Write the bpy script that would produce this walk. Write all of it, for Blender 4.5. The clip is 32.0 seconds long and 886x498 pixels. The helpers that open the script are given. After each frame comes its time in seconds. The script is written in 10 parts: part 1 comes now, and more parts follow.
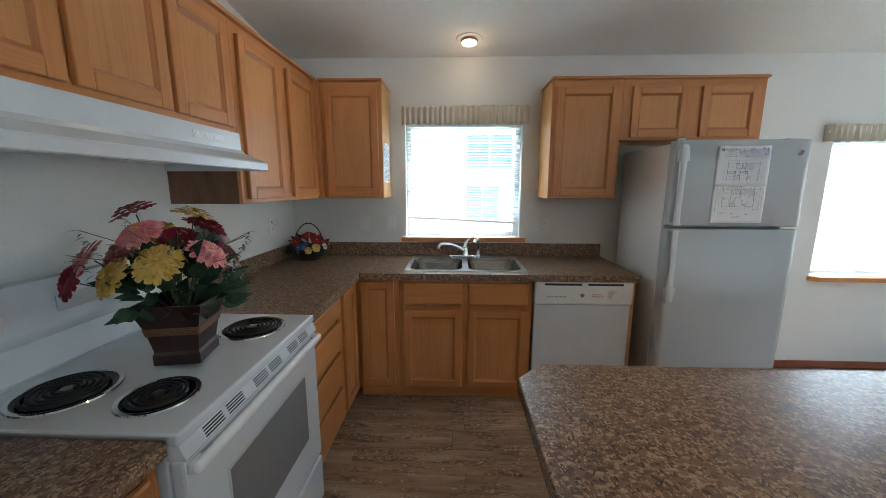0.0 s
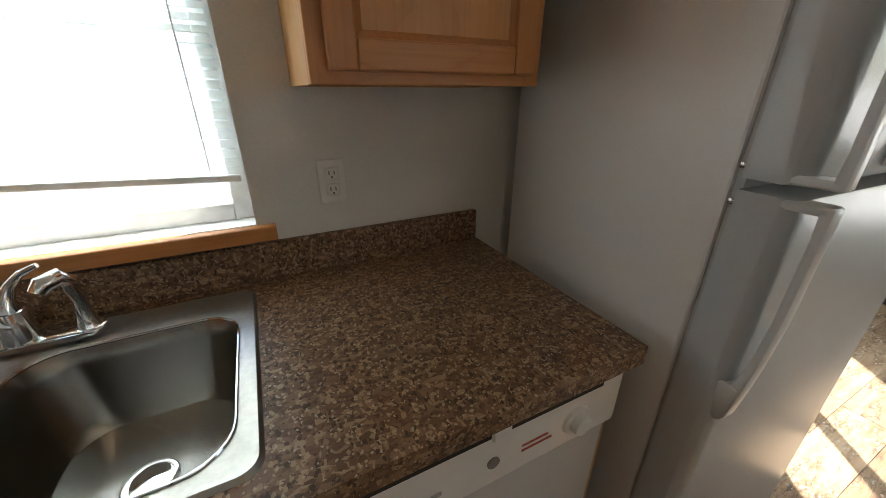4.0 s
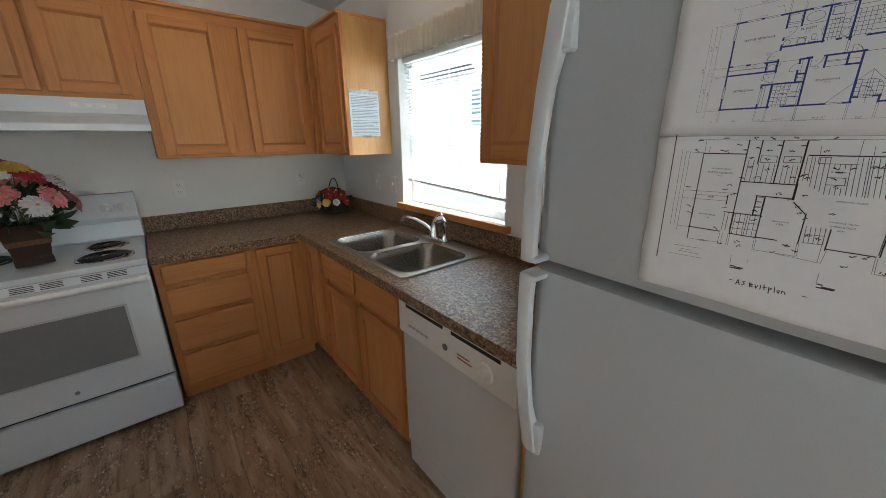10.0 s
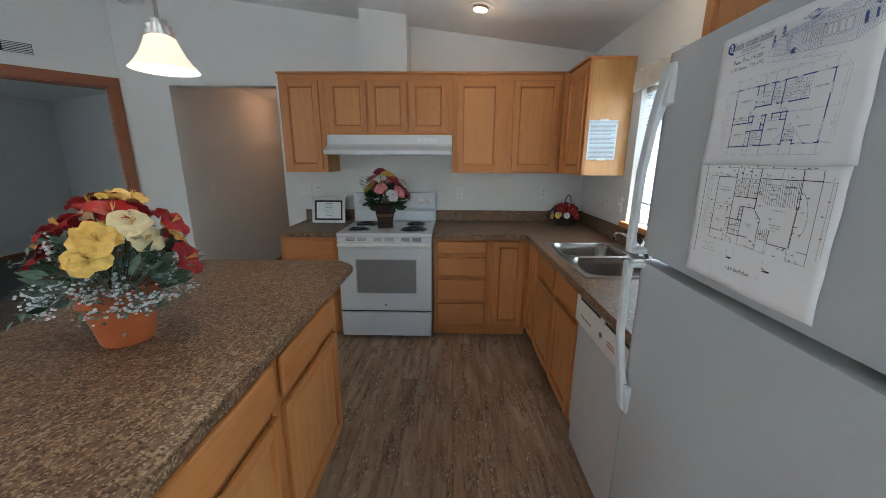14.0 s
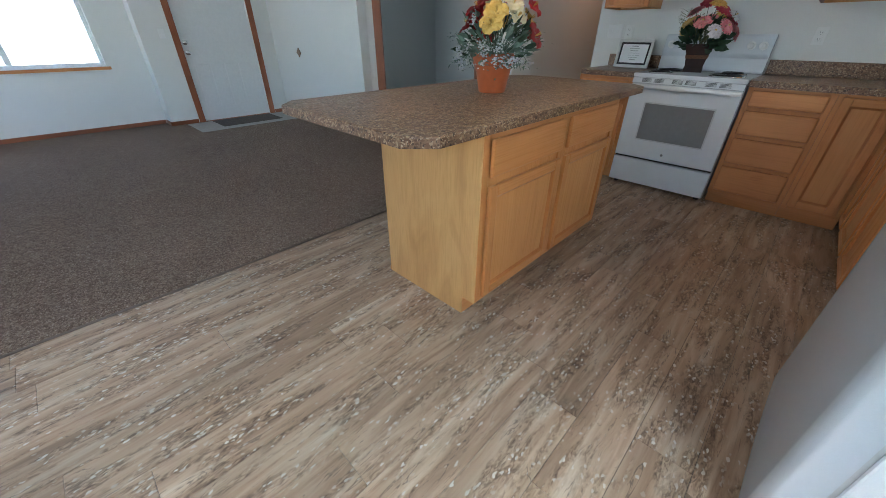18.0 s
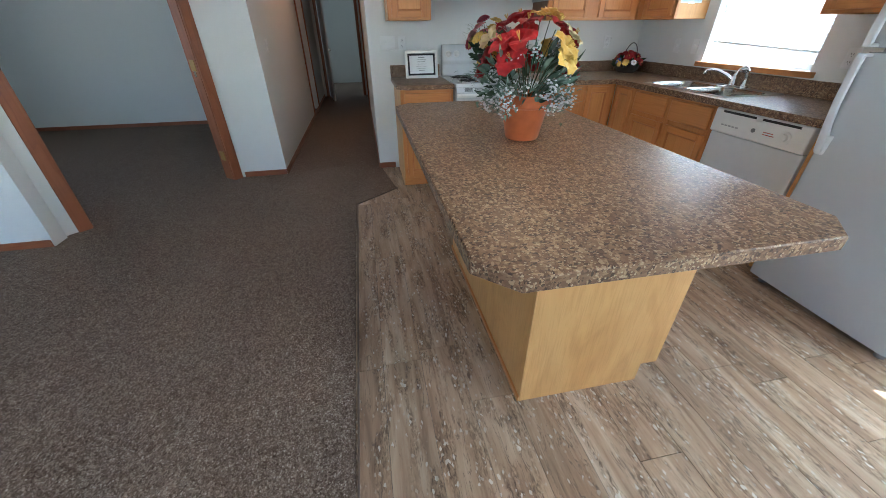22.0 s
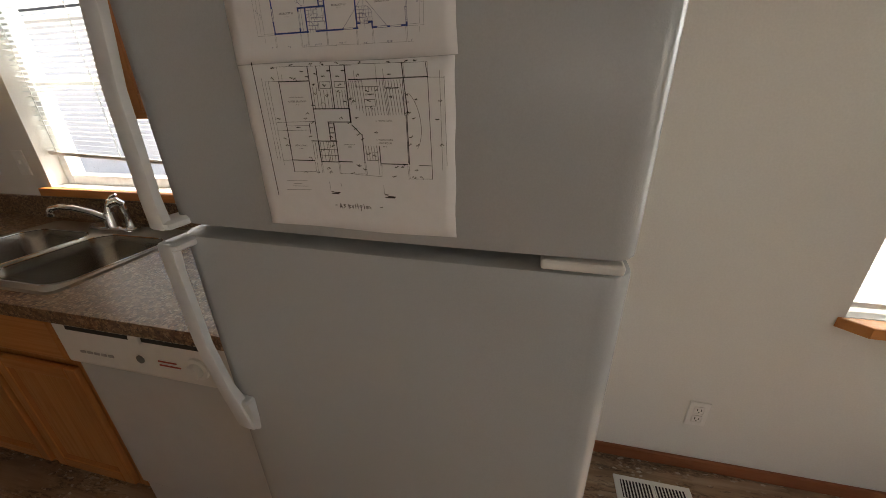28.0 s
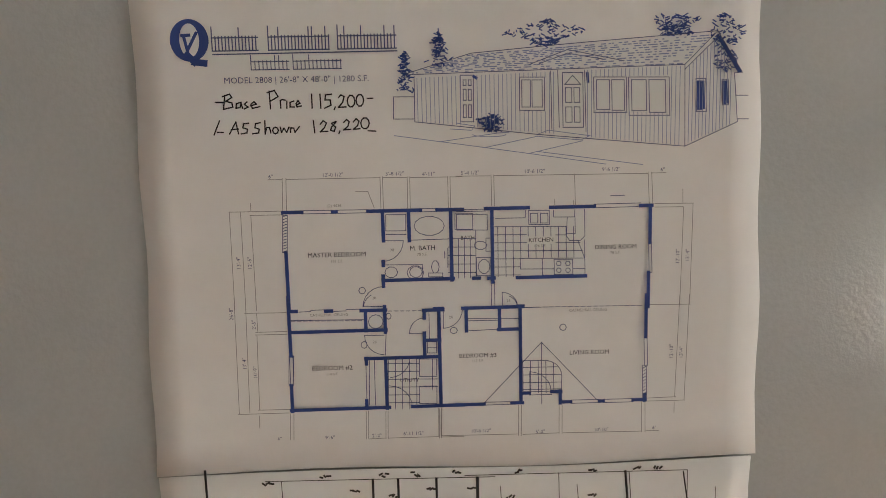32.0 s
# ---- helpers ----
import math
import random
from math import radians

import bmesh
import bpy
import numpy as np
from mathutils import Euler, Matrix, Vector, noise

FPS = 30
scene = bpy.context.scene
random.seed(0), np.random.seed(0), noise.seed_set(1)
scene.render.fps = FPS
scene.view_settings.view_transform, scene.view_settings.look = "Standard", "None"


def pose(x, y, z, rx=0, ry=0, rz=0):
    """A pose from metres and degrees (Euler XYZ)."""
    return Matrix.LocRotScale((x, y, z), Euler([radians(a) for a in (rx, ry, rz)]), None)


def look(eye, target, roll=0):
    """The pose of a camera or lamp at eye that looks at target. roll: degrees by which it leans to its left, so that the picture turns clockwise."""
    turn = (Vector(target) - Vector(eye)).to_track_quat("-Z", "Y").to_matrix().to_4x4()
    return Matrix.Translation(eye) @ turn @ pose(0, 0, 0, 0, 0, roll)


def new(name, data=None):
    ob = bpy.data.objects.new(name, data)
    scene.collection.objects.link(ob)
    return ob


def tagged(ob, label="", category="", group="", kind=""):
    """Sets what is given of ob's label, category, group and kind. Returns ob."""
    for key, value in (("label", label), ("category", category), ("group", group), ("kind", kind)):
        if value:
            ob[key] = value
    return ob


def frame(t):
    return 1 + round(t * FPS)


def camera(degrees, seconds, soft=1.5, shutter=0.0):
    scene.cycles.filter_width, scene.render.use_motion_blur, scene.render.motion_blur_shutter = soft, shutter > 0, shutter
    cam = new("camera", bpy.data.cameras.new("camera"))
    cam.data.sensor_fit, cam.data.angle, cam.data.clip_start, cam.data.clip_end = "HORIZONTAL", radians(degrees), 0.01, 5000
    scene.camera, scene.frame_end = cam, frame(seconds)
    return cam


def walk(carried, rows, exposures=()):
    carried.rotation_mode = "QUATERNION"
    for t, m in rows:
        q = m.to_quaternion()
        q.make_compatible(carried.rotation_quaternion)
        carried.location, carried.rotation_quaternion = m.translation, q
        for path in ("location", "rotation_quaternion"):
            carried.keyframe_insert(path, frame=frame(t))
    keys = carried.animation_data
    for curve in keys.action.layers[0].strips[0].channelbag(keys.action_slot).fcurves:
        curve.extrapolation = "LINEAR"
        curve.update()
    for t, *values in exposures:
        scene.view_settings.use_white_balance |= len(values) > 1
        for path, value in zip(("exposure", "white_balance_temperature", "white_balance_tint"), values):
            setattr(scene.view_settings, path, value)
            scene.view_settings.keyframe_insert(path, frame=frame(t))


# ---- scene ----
cam = camera(102.2, 32.0, soft=0.4)
EXPOSURES = [(0, 2.14, 5850, 5), (1, 2.38, 5650, 5), (2, 2.1, 5700, 6), (3, 1.65, 6900, 7), (6, 2.25, 6500, 9), (7, 2.25, 7100, 12), (9, 2.16, 6400, 9), (10, 1.93, 6350, 9), (11, 1.93, 6300, 9), (12, 2.05, 5850, 7), (14, 2.1, 5850, 7), (15, 2.37, 5650, 8), (18, 2.33, 5600, 6), (19, 2.63, 5650, 7), (20, 3.0, 5650, 7), (21, 3.05, 5700, 7), (22, 2.78, 5600, 6), (23, 2.72, 5550, 6), (24, 2.28, 5750, 6), (25.5, 1.78, 5750, 7), (28, 1.25, 8100, 18), (29, 1.05, 7700, 20), (30, 1.44, 8300, 19), (31, 1.92, 7700, 17), (32, 2.08, 7600, 15)]
PATH = [
    (0, (1.272, -2.838, 1.457), (1.2, -0.869, 1.114), 0.1),
    (0.5, (1.315, -2.648, 1.414), (1.194, -0.692, 1.012), 0.1),
    (1, (1.252, -2.424, 1.399), (1.191, -0.491, 0.89), 0.2),
    (1.5, (1.195, -2.169, 1.418), (1.341, -0.293, 0.739), -0.3),
    (2, (1.272, -1.865, 1.406), (1.738, -0.054, 0.698), -0.2),
    (2.5, (1.375, -1.593, 1.411), (2.019, 0.147, 0.665), 0.1),
    (3, (1.473, -1.332, 1.391), (2.229, 0.356, 0.631), 0.3),
    (3.5, (1.632, -1.118, 1.381), (2.468, 0.511, 0.578), 0.1),
    (5.5, (2.14, -0.795, 1.323), (2.508, 0.98, 0.476), -0.6),
    (6, (2.15, -0.848, 1.328), (2.013, 0.933, 0.427), -2.3),
    (6.5, (2.257, -0.996, 1.312), (1.778, 0.778, 0.523), -1.6),
    (7, (2.324, -1.078, 1.332), (1.564, 0.58, 0.513), -0.7),
    (7.5, (2.447, -1.123, 1.312), (1.392, 0.373, 0.506), -0.8),
    (8, (2.522, -1.151, 1.332), (1.385, 0.28, 0.52), -0.8),
    (8.5, (2.637, -1.254, 1.388), (1.485, 0.163, 0.572), -0.8),
    (9, (2.718, -1.289, 1.418), (1.544, 0.109, 0.601), -0.9),
    (9.5, (2.787, -1.305, 1.463), (1.556, 0.064, 0.68), -0.9),
    (10, (2.909, -1.315, 1.467), (1.425, -0.11, 0.88), -0.7),
    (10.5, (2.985, -1.335, 1.483), (1.292, -0.41, 0.957), -0.4),
    (11, (3.012, -1.356, 1.5), (1.214, -0.638, 0.996), -0.4),
    (11.5, (3.024, -1.377, 1.511), (1.166, -0.827, 1.015), -0.3),
    (12, (3.059, -1.379, 1.516), (1.164, -0.971, 1.026), -0.3),
    (12.5, (3.097, -1.356, 1.515), (1.175, -1.087, 1.03), -0.1),
    (13, (3.179, -1.345, 1.491), (1.244, -1.198, 1.009), 0.0),
    (13.5, (3.327, -1.33, 1.47), (1.386, -1.235, 0.996), 0.2),
    (14, (3.425, -1.253, 1.469), (1.482, -1.291, 0.995), 0.3),
    (14.5, (3.513, -1.129, 1.412), (1.617, -1.542, 0.928), 0.1),
    (15, (3.646, -1.038, 1.368), (1.9, -1.874, 0.869), 0.2),
    (15.5, (3.752, -0.859, 1.396), (2.251, -2.032, 0.786), -0.1),
    (17.5, (3.926, -0.889, 1.196), (2.728, -2.17, 0.235), 0.4),
    (18, (4.062, -1.025, 1.177), (2.829, -2.215, 0.146), 0.3),
    (18.5, (4.133, -1.207, 1.165), (2.817, -2.295, 0.124), 0.3),
    (19, (4.189, -1.46, 1.244), (2.81, -2.464, 0.199), 0.2),
    (19.5, (4.197, -1.678, 1.308), (2.755, -2.591, 0.265), 0.0),
    (20, (4.217, -1.881, 1.377), (2.653, -2.546, 0.322), -0.4),
    (20.5, (4.107, -2.14, 1.33), (2.438, -2.508, 0.291), -0.2),
    (21, (4.067, -2.426, 1.31), (2.369, -2.606, 0.269), 0.2),
    (21.5, (4.043, -2.684, 1.352), (2.345, -2.602, 0.299), -0.5),
    (22, (3.882, -2.922, 1.321), (2.214, -2.588, 0.269), -0.3),
    (22.5, (3.84, -3.086, 1.371), (2.234, -2.546, 0.308), -0.5),
    (23, (3.89, -3.188, 1.368), (2.421, -2.317, 0.329), -0.6),
    (23.5, (3.869, -3.131, 1.381), (2.644, -1.945, 0.337), -0.6),
    (24, (3.793, -2.981, 1.345), (2.771, -1.61, 0.308), -0.4),
    (24.5, (3.76, -2.758, 1.361), (2.781, -1.366, 0.312), -0.7),
    (25, (3.668, -2.581, 1.408), (2.781, -1.139, 0.343), -0.8),
    (25.5, (3.571, -2.37, 1.449), (2.972, -0.796, 0.37), -1.3),
    (27.5, (3.193, -1.297, 1.436), (2.766, 0.45, 0.562), -1.1),
    (28, (3.065, -1.192, 1.429), (2.626, 0.589, 0.633), -1.2),
    (28.5, (2.909, -1.151, 1.421), (2.454, 0.692, 0.789), -0.8),
    (29, (2.863, -1.089, 1.462), (2.482, 0.778, 0.862), -0.5),
    (29.5, (2.822, -1.038, 1.576), (2.697, 0.880, 1.043), -2.1),
    (30, (2.815, -1.012, 1.604), (2.852, 0.967, 1.338), -1.5),
    (30.5, (2.811, -1.001, 1.605), (2.921, 0.985, 1.422), -1.4),
    (31, (2.804, -0.961, 1.596), (2.931, 1.029, 1.455), -1.4),
    (31.5, (2.806, -0.939, 1.584), (2.918, 1.051, 1.450), -1.4),
    (32, (2.827, -0.930, 1.580), (2.929, 1.061, 1.445), -1.4),
]
walk(cam, [(t, look(eye, target, roll)) for t, eye, target, roll in PATH], EXPOSURES)

# ---- world, sun, lamps ----
SUN_ELEV, SUN_DIR = radians(52.0), Vector((0.636, 0.772, 0.0))
world = bpy.data.worlds.new("sky")
scene.world = world
world.use_nodes = True
wn, wl = world.node_tree.nodes, world.node_tree.links
sky = wn.new("ShaderNodeTexSky")
sky.sky_type, sky.sun_disc = "NISHITA", False
sky.sun_elevation, sky.sun_rotation = SUN_ELEV, math.atan2(SUN_DIR.x, SUN_DIR.y)
wl.new(sky.outputs[0], wn["Background"].inputs[0])
wn["Background"].inputs[1].default_value = 0.15

sun = new("sun", bpy.data.lights.new("sun", "SUN"))
sun.data.energy, sun.data.angle, sun.data.color = 5.0, radians(0.53), (1.0, 0.95, 0.88)
sun_way = (SUN_DIR * math.cos(SUN_ELEV) + Vector((0, 0, math.sin(SUN_ELEV))))
sun.matrix_world = look(sun_way * 20, (0, 0, 0))


def window_light(name, at, toward, width, height, watts, color):
    """Daylight that enters by a window's opening."""
    lamp = new(name, bpy.data.lights.new(name, "AREA"))
    lamp.data.shape, lamp.data.size, lamp.data.size_y = "RECTANGLE", width, height
    lamp.data.energy, lamp.data.color = watts, color
    lamp.matrix_world = look(at, toward)
    return lamp


def point_light(name, at, watts, color, radius=0.04):
    lamp = new(name, bpy.data.lights.new(name, "POINT"))
    lamp.data.energy, lamp.data.color, lamp.data.shadow_soft_size = watts, color, radius
    lamp.location = at
    return lamp


DAY = (0.80, 0.93, 1.0)
BLUE = (0.34, 0.73, 1.0)
WARM = (1.0, 0.66, 0.36)
window_light("kitchen_daylight", (1.32, 0.62, 2.2), (1.32, -0.6, 0.8), 1.3, 0.7, 11, DAY)
window_light("kitchen_daylight", (1.32, 0.42, 0.75), (1.32, -0.35, 2.4), 1.0, 0.4, 6, DAY)
window_light("dining_daylight", (4.63, 0.75, 1.9), (3.9, -3.0, 0.8), 1.5, 0.8, 30, DAY)
window_light("living_daylight", (4.2, -8.0, 1.4), (4.2, -5, 1.2), 1.7, 1.2, 0.42, BLUE)
window_light("side_daylight", (6.2, -2.1, 1.35), (3, -2.1, 0.8), 1.7, 1.25, 0.5, (0.66, 0.88, 1.0))
window_light("side_daylight", (6.2, -6.0, 1.35), (3, -6.0, 1.0), 1.7, 1.25, 0.65, BLUE)
# added fill for the bedroom, from an opening that stays out of view
window_light("bedroom_daylight", (0.5, -8.0, 1.45), (-0.6, -5.5, 1.0), 0.95, 1.05, 1, DAY)
window_light("far_room_daylight", (-7.4, -3.3, 1.5), (-4.0, -3.3, 1.0), 1.0, 1.2, 1.25, DAY)
point_light("pendant_bulb", (2.06, -2.27, 1.815), 0.6, WARM, 0.03)
point_light("pendant_bulb", (2.865, -2.27, 1.815), 0.6, WARM, 0.03)
point_light("downlight_bulb", (1.35, -0.24, 2.35), 0.15, WARM, 0.05)
point_light("downlight_bulb", (0.57, -1.05, 2.46), 0.15, WARM, 0.05)
point_light("hall_bulb", (-1.6, -3.3, 2.2), 0.85, (1.0, 0.50, 0.26), 0.08)


# ---- materials ----
def material(name, rough=0.5, metal=0.0, spec=0.5):
    m = bpy.data.materials.new(name)
    m.use_nodes = True
    b = m.node_tree.nodes["Principled BSDF"]
    b.inputs["Roughness"].default_value, b.inputs["Metallic"].default_value = rough, metal
    b.inputs["Specular IOR Level"].default_value = spec
    return m, m.node_tree.nodes, m.node_tree.links, b


def coords(n, l, scale=(1, 1, 1), rot=(0, 0, 0), space="Object", shift=False):
    """Mapped coordinates; shift moves the pattern from object to object."""
    tc, mp = n.new("ShaderNodeTexCoord"), n.new("ShaderNodeMapping")
    mp.inputs["Scale"].default_value, mp.inputs["Rotation"].default_value = scale, rot
    l.new(tc.outputs[space], mp.inputs["Vector"])
    if shift:
        info, mul = n.new("ShaderNodeObjectInfo"), n.new("ShaderNodeMath")
        mul.operation = "MULTIPLY"
        mul.inputs[1].default_value = 37.0
        l.new(info.outputs["Random"], mul.inputs[0])
        l.new(mul.outputs[0], mp.inputs["Location"])
    return mp.outputs[0]


def noise_tex(n, l, vec, scale, detail=4.0, rough=0.55, distort=0.0):
    t = n.new("ShaderNodeTexNoise")
    t.inputs["Scale"].default_value, t.inputs["Detail"].default_value = scale, detail
    t.inputs["Roughness"].default_value, t.inputs["Distortion"].default_value = rough, distort
    l.new(vec, t.inputs["Vector"])
    return t.outputs["Fac"]


def ramp(n, l, fac, stops, smooth=False):
    r = n.new("ShaderNodeValToRGB")
    r.color_ramp.interpolation = "EASE" if smooth else "LINEAR"
    while len(r.color_ramp.elements) < len(stops):
        r.color_ramp.elements.new(0.5)
    for e, (p, c) in zip(r.color_ramp.elements, stops):
        e.position, e.color = p, (*c, 1) if len(c) == 3 else c
    l.new(fac, r.inputs[0])
    return r.outputs[0]


def mix(n, l, kind, fac, a, b):
    m = n.new("ShaderNodeMix")
    m.data_type, m.blend_type = "RGBA", kind
    for sock, v in ((m.inputs[0], fac), (m.inputs[6], a), (m.inputs[7], b)):
        if isinstance(v, (int, float)):
            sock.default_value = v
        elif isinstance(v, tuple):
            sock.default_value = (*v, 1)
        else:
            l.new(v, sock)
    return m.outputs[2]


def bump(n, l, b, height, strength, distance=0.01):
    k = n.new("ShaderNodeBump")
    k.inputs["Strength"].default_value, k.inputs["Distance"].default_value = strength, distance
    l.new(height, k.inputs["Height"])
    l.new(k.outputs[0], b.inputs["Normal"])


def plain(name, color, rough=0.5, metal=0.0, grain=0.06, scale=30.0, relief=0.0, spec=0.5):
    """A paint-like surface with slight blotches and fine relief."""
    m, n, l, b = material(name, rough, metal, spec)
    v = coords(n, l)
    f = noise_tex(n, l, v, scale, 3.0)
    g = noise_tex(n, l, v, scale * 0.07 + 0.6, 3.0)
    lo = tuple(c * (1 - grain) for c in color)
    hi = tuple(min(1.0, c * (1 + grain)) for c in color)
    c = ramp(n, l, f, ((0.35, lo), (0.65, hi)))
    c = mix(n, l, "MULTIPLY", grain * 2, c, ramp(n, l, g, ((0.35, (0.8, 0.8, 0.8)), (0.65, (1, 1, 1)))))
    l.new(c, b.inputs["Base Color"])
    if relief:
        bump(n, l, b, f, relief, 0.003)
    return m


def wood(name, axis, light, mid, dark, rough=0.36):
    """Oak with cathedral grain and pores along one axis (x, y or z)."""
    m, n, l, b = material(name, rough)
    s = [5.0, 5.0, 5.0]
    s["xyz".index(axis)] = 0.6
    v = coords(n, l, tuple(s), shift=True)
    big = noise_tex(n, l, v, 1.1, 3.0, 0.5, 1.1)
    rings = n.new("ShaderNodeMath")
    rings.operation = "MULTIPLY"
    rings.inputs[1].default_value = 4.5
    l.new(big, rings.inputs[0])
    saw = n.new("ShaderNodeMath")
    saw.operation = "FRACT"
    l.new(rings.outputs[0], saw.inputs[0])
    fs = [140.0, 140.0, 140.0]
    fs["xyz".index(axis)] = 3.0
    pores = noise_tex(n, l, coords(n, l, tuple(fs), shift=True), 1.0, 3.0, 0.6)
    cloud = noise_tex(n, l, coords(n, l, (2.0, 2.0, 2.0), shift=True), 1.5, 3.0)
    c = ramp(n, l, saw.outputs[0], ((0.0, dark), (0.16, mid), (0.8, light), (1.0, mid)), True)
    c = mix(n, l, "MIX", 0.72, c, mid)
    c = mix(n, l, "MULTIPLY", 0.22, c, ramp(n, l, pores, ((0.36, (0.66, 0.55, 0.45)), (0.52, (1, 1, 1)))))
    c = mix(n, l, "MULTIPLY", 0.5, c, ramp(n, l, cloud, ((0.3, (0.82, 0.78, 0.74)), (0.7, (1, 1, 1)))))
    l.new(c, b.inputs["Base Color"])
    l.new(ramp(n, l, pores, ((0.3, (0.55,) * 3), (0.6, (rough,) * 3))), b.inputs["Roughness"])
    bump(n, l, b, pores, 0.08, 0.002)
    return m


OAK = ((0.63, 0.280, 0.090), (0.56, 0.230, 0.066), (0.43, 0.154, 0.042))
MAPLE = ((0.62, 0.345, 0.127), (0.55, 0.290, 0.097), (0.44, 0.213, 0.064))
oak_z, oak_x, oak_y = (wood("oak_" + a, a, *OAK) for a in "zxy")


def veneer(name, light, mid, dark):
    """Pale printed wood panel: soft drifting figure and faint pores."""
    m, n, l, b = material(name, 0.42)
    f = noise_tex(n, l, coords(n, l, (4.0, 4.0, 1.1), shift=True), 1.6, 5.0, 0.55, 1.6)
    p = noise_tex(n, l, coords(n, l, (150.0, 150.0, 8.0), shift=True), 1.0, 2.0)
    c = ramp(n, l, f, ((0.3, dark), (0.47, mid), (0.6, light), (0.75, mid)))
    c = mix(n, l, "MIX", 0.35, c, mid)
    c = mix(n, l, "MULTIPLY", 0.3, c, ramp(n, l, p, ((0.34, (0.7, 0.62, 0.52)), (0.5, (1, 1, 1)))))
    l.new(c, b.inputs["Base Color"])
    bump(n, l, b, p, 0.05, 0.001)
    return m


oak_panel = veneer("oak_veneer", *MAPLE)
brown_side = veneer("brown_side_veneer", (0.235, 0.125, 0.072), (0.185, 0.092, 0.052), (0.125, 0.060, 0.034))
door_panel_oak = wood("oak_door_panel", "z", (0.67, 0.325, 0.115), (0.60, 0.270, 0.085), (0.48, 0.190, 0.053))
bead_oak = wood("oak_bead", "z", (0.54, 0.220, 0.066), (0.48, 0.180, 0.050), (0.36, 0.122, 0.033))
stain_z, stain_x, stain_y = (wood("stained_trim_" + a, a, (0.36, 0.125, 0.05), (0.29, 0.095, 0.037), (0.19, 0.055, 0.022), 0.4) for a in "zxy")


def cells(n, l, vec, scale, wobble=0.02, kind="F1"):
    """Random colour of each cell of a warped cell pattern, as two numbers."""
    t = n.new("ShaderNodeTexVoronoi")
    t.feature = kind
    t.inputs["Scale"].default_value, t.inputs["Randomness"].default_value = scale, 1.0
    w = n.new("ShaderNodeTexNoise")
    w.inputs["Scale"].default_value, w.inputs["Detail"].default_value = scale * 0.8, 2.0
    l.new(vec, w.inputs["Vector"])
    add = n.new("ShaderNodeMixRGB")
    add.blend_type = "ADD"
    add.inputs[0].default_value = wobble
    l.new(vec, add.inputs[1])
    l.new(w.outputs["Color"], add.inputs[2])
    l.new(add.outputs[0], t.inputs["Vector"])
    sep = n.new("ShaderNodeSeparateColor")
    l.new(t.outputs["Color"], sep.inputs[0])
    return sep.outputs[0], sep.outputs[1], t.outputs["Distance"]


def laminate():
    """Brown granite-look laminate: tan, brown and near-black chips."""
    m, n, l, b = material("speckled_laminate", 0.4, 0.0, 0.42)
    v = coords(n, l)
    a, a2, _ = cells(n, l, coords(n, l, (1.0, 1.7, 1.7)), 72.0, 0.008)
    d, d2, _ = cells(n, l, coords(n, l, (1.6, 1.0, 1.0), (0, 0, 0.7)), 118.0, 0.006)
    f, f2, _ = cells(n, l, v, 270.0, 0.004)
    cloud = noise_tex(n, l, v, 14.0, 3.0)
    body = ramp(n, l, cloud, ((0.32, (0.150, 0.078, 0.041)), (0.68, (0.205, 0.117, 0.065))))
    chips = ramp(n, l, a, ((0.0, (0.085, 0.042, 0.022)), (0.22, (0.128, 0.066, 0.035)), (0.50, (0.195, 0.108, 0.060)),
                           (0.78, (0.240, 0.143, 0.083)), (0.90, (0.345, 0.225, 0.132)), (1.0, (0.45, 0.33, 0.21))))
    c = mix(n, l, "MIX", 0.72, body, chips)
    c = mix(n, l, "MIX", ramp(n, l, d, ((0.09, (0.85,) * 3), (0.12, (0, 0, 0)))), c, (0.042, 0.021, 0.013))
    c = mix(n, l, "MIX", ramp(n, l, d2, ((0.88, (0, 0, 0)), (0.91, (0.75,) * 3))), c, (0.40, 0.275, 0.165))
    c = mix(n, l, "MIX", ramp(n, l, f, ((0.05, (0.7,) * 3), (0.07, (0, 0, 0)))), c, (0.045, 0.024, 0.015))
    c = mix(n, l, "MIX", ramp(n, l, f2, ((0.93, (0, 0, 0)), (0.95, (0.7,) * 3))), c, (0.52, 0.42, 0.29))
    l.new(c, b.inputs["Base Color"])
    l.new(ramp(n, l, a2, ((0.0, (0.33,) * 3), (1.0, (0.46,) * 3))), b.inputs["Roughness"])
    bump(n, l, b, a, 0.06, 0.001)
    return m


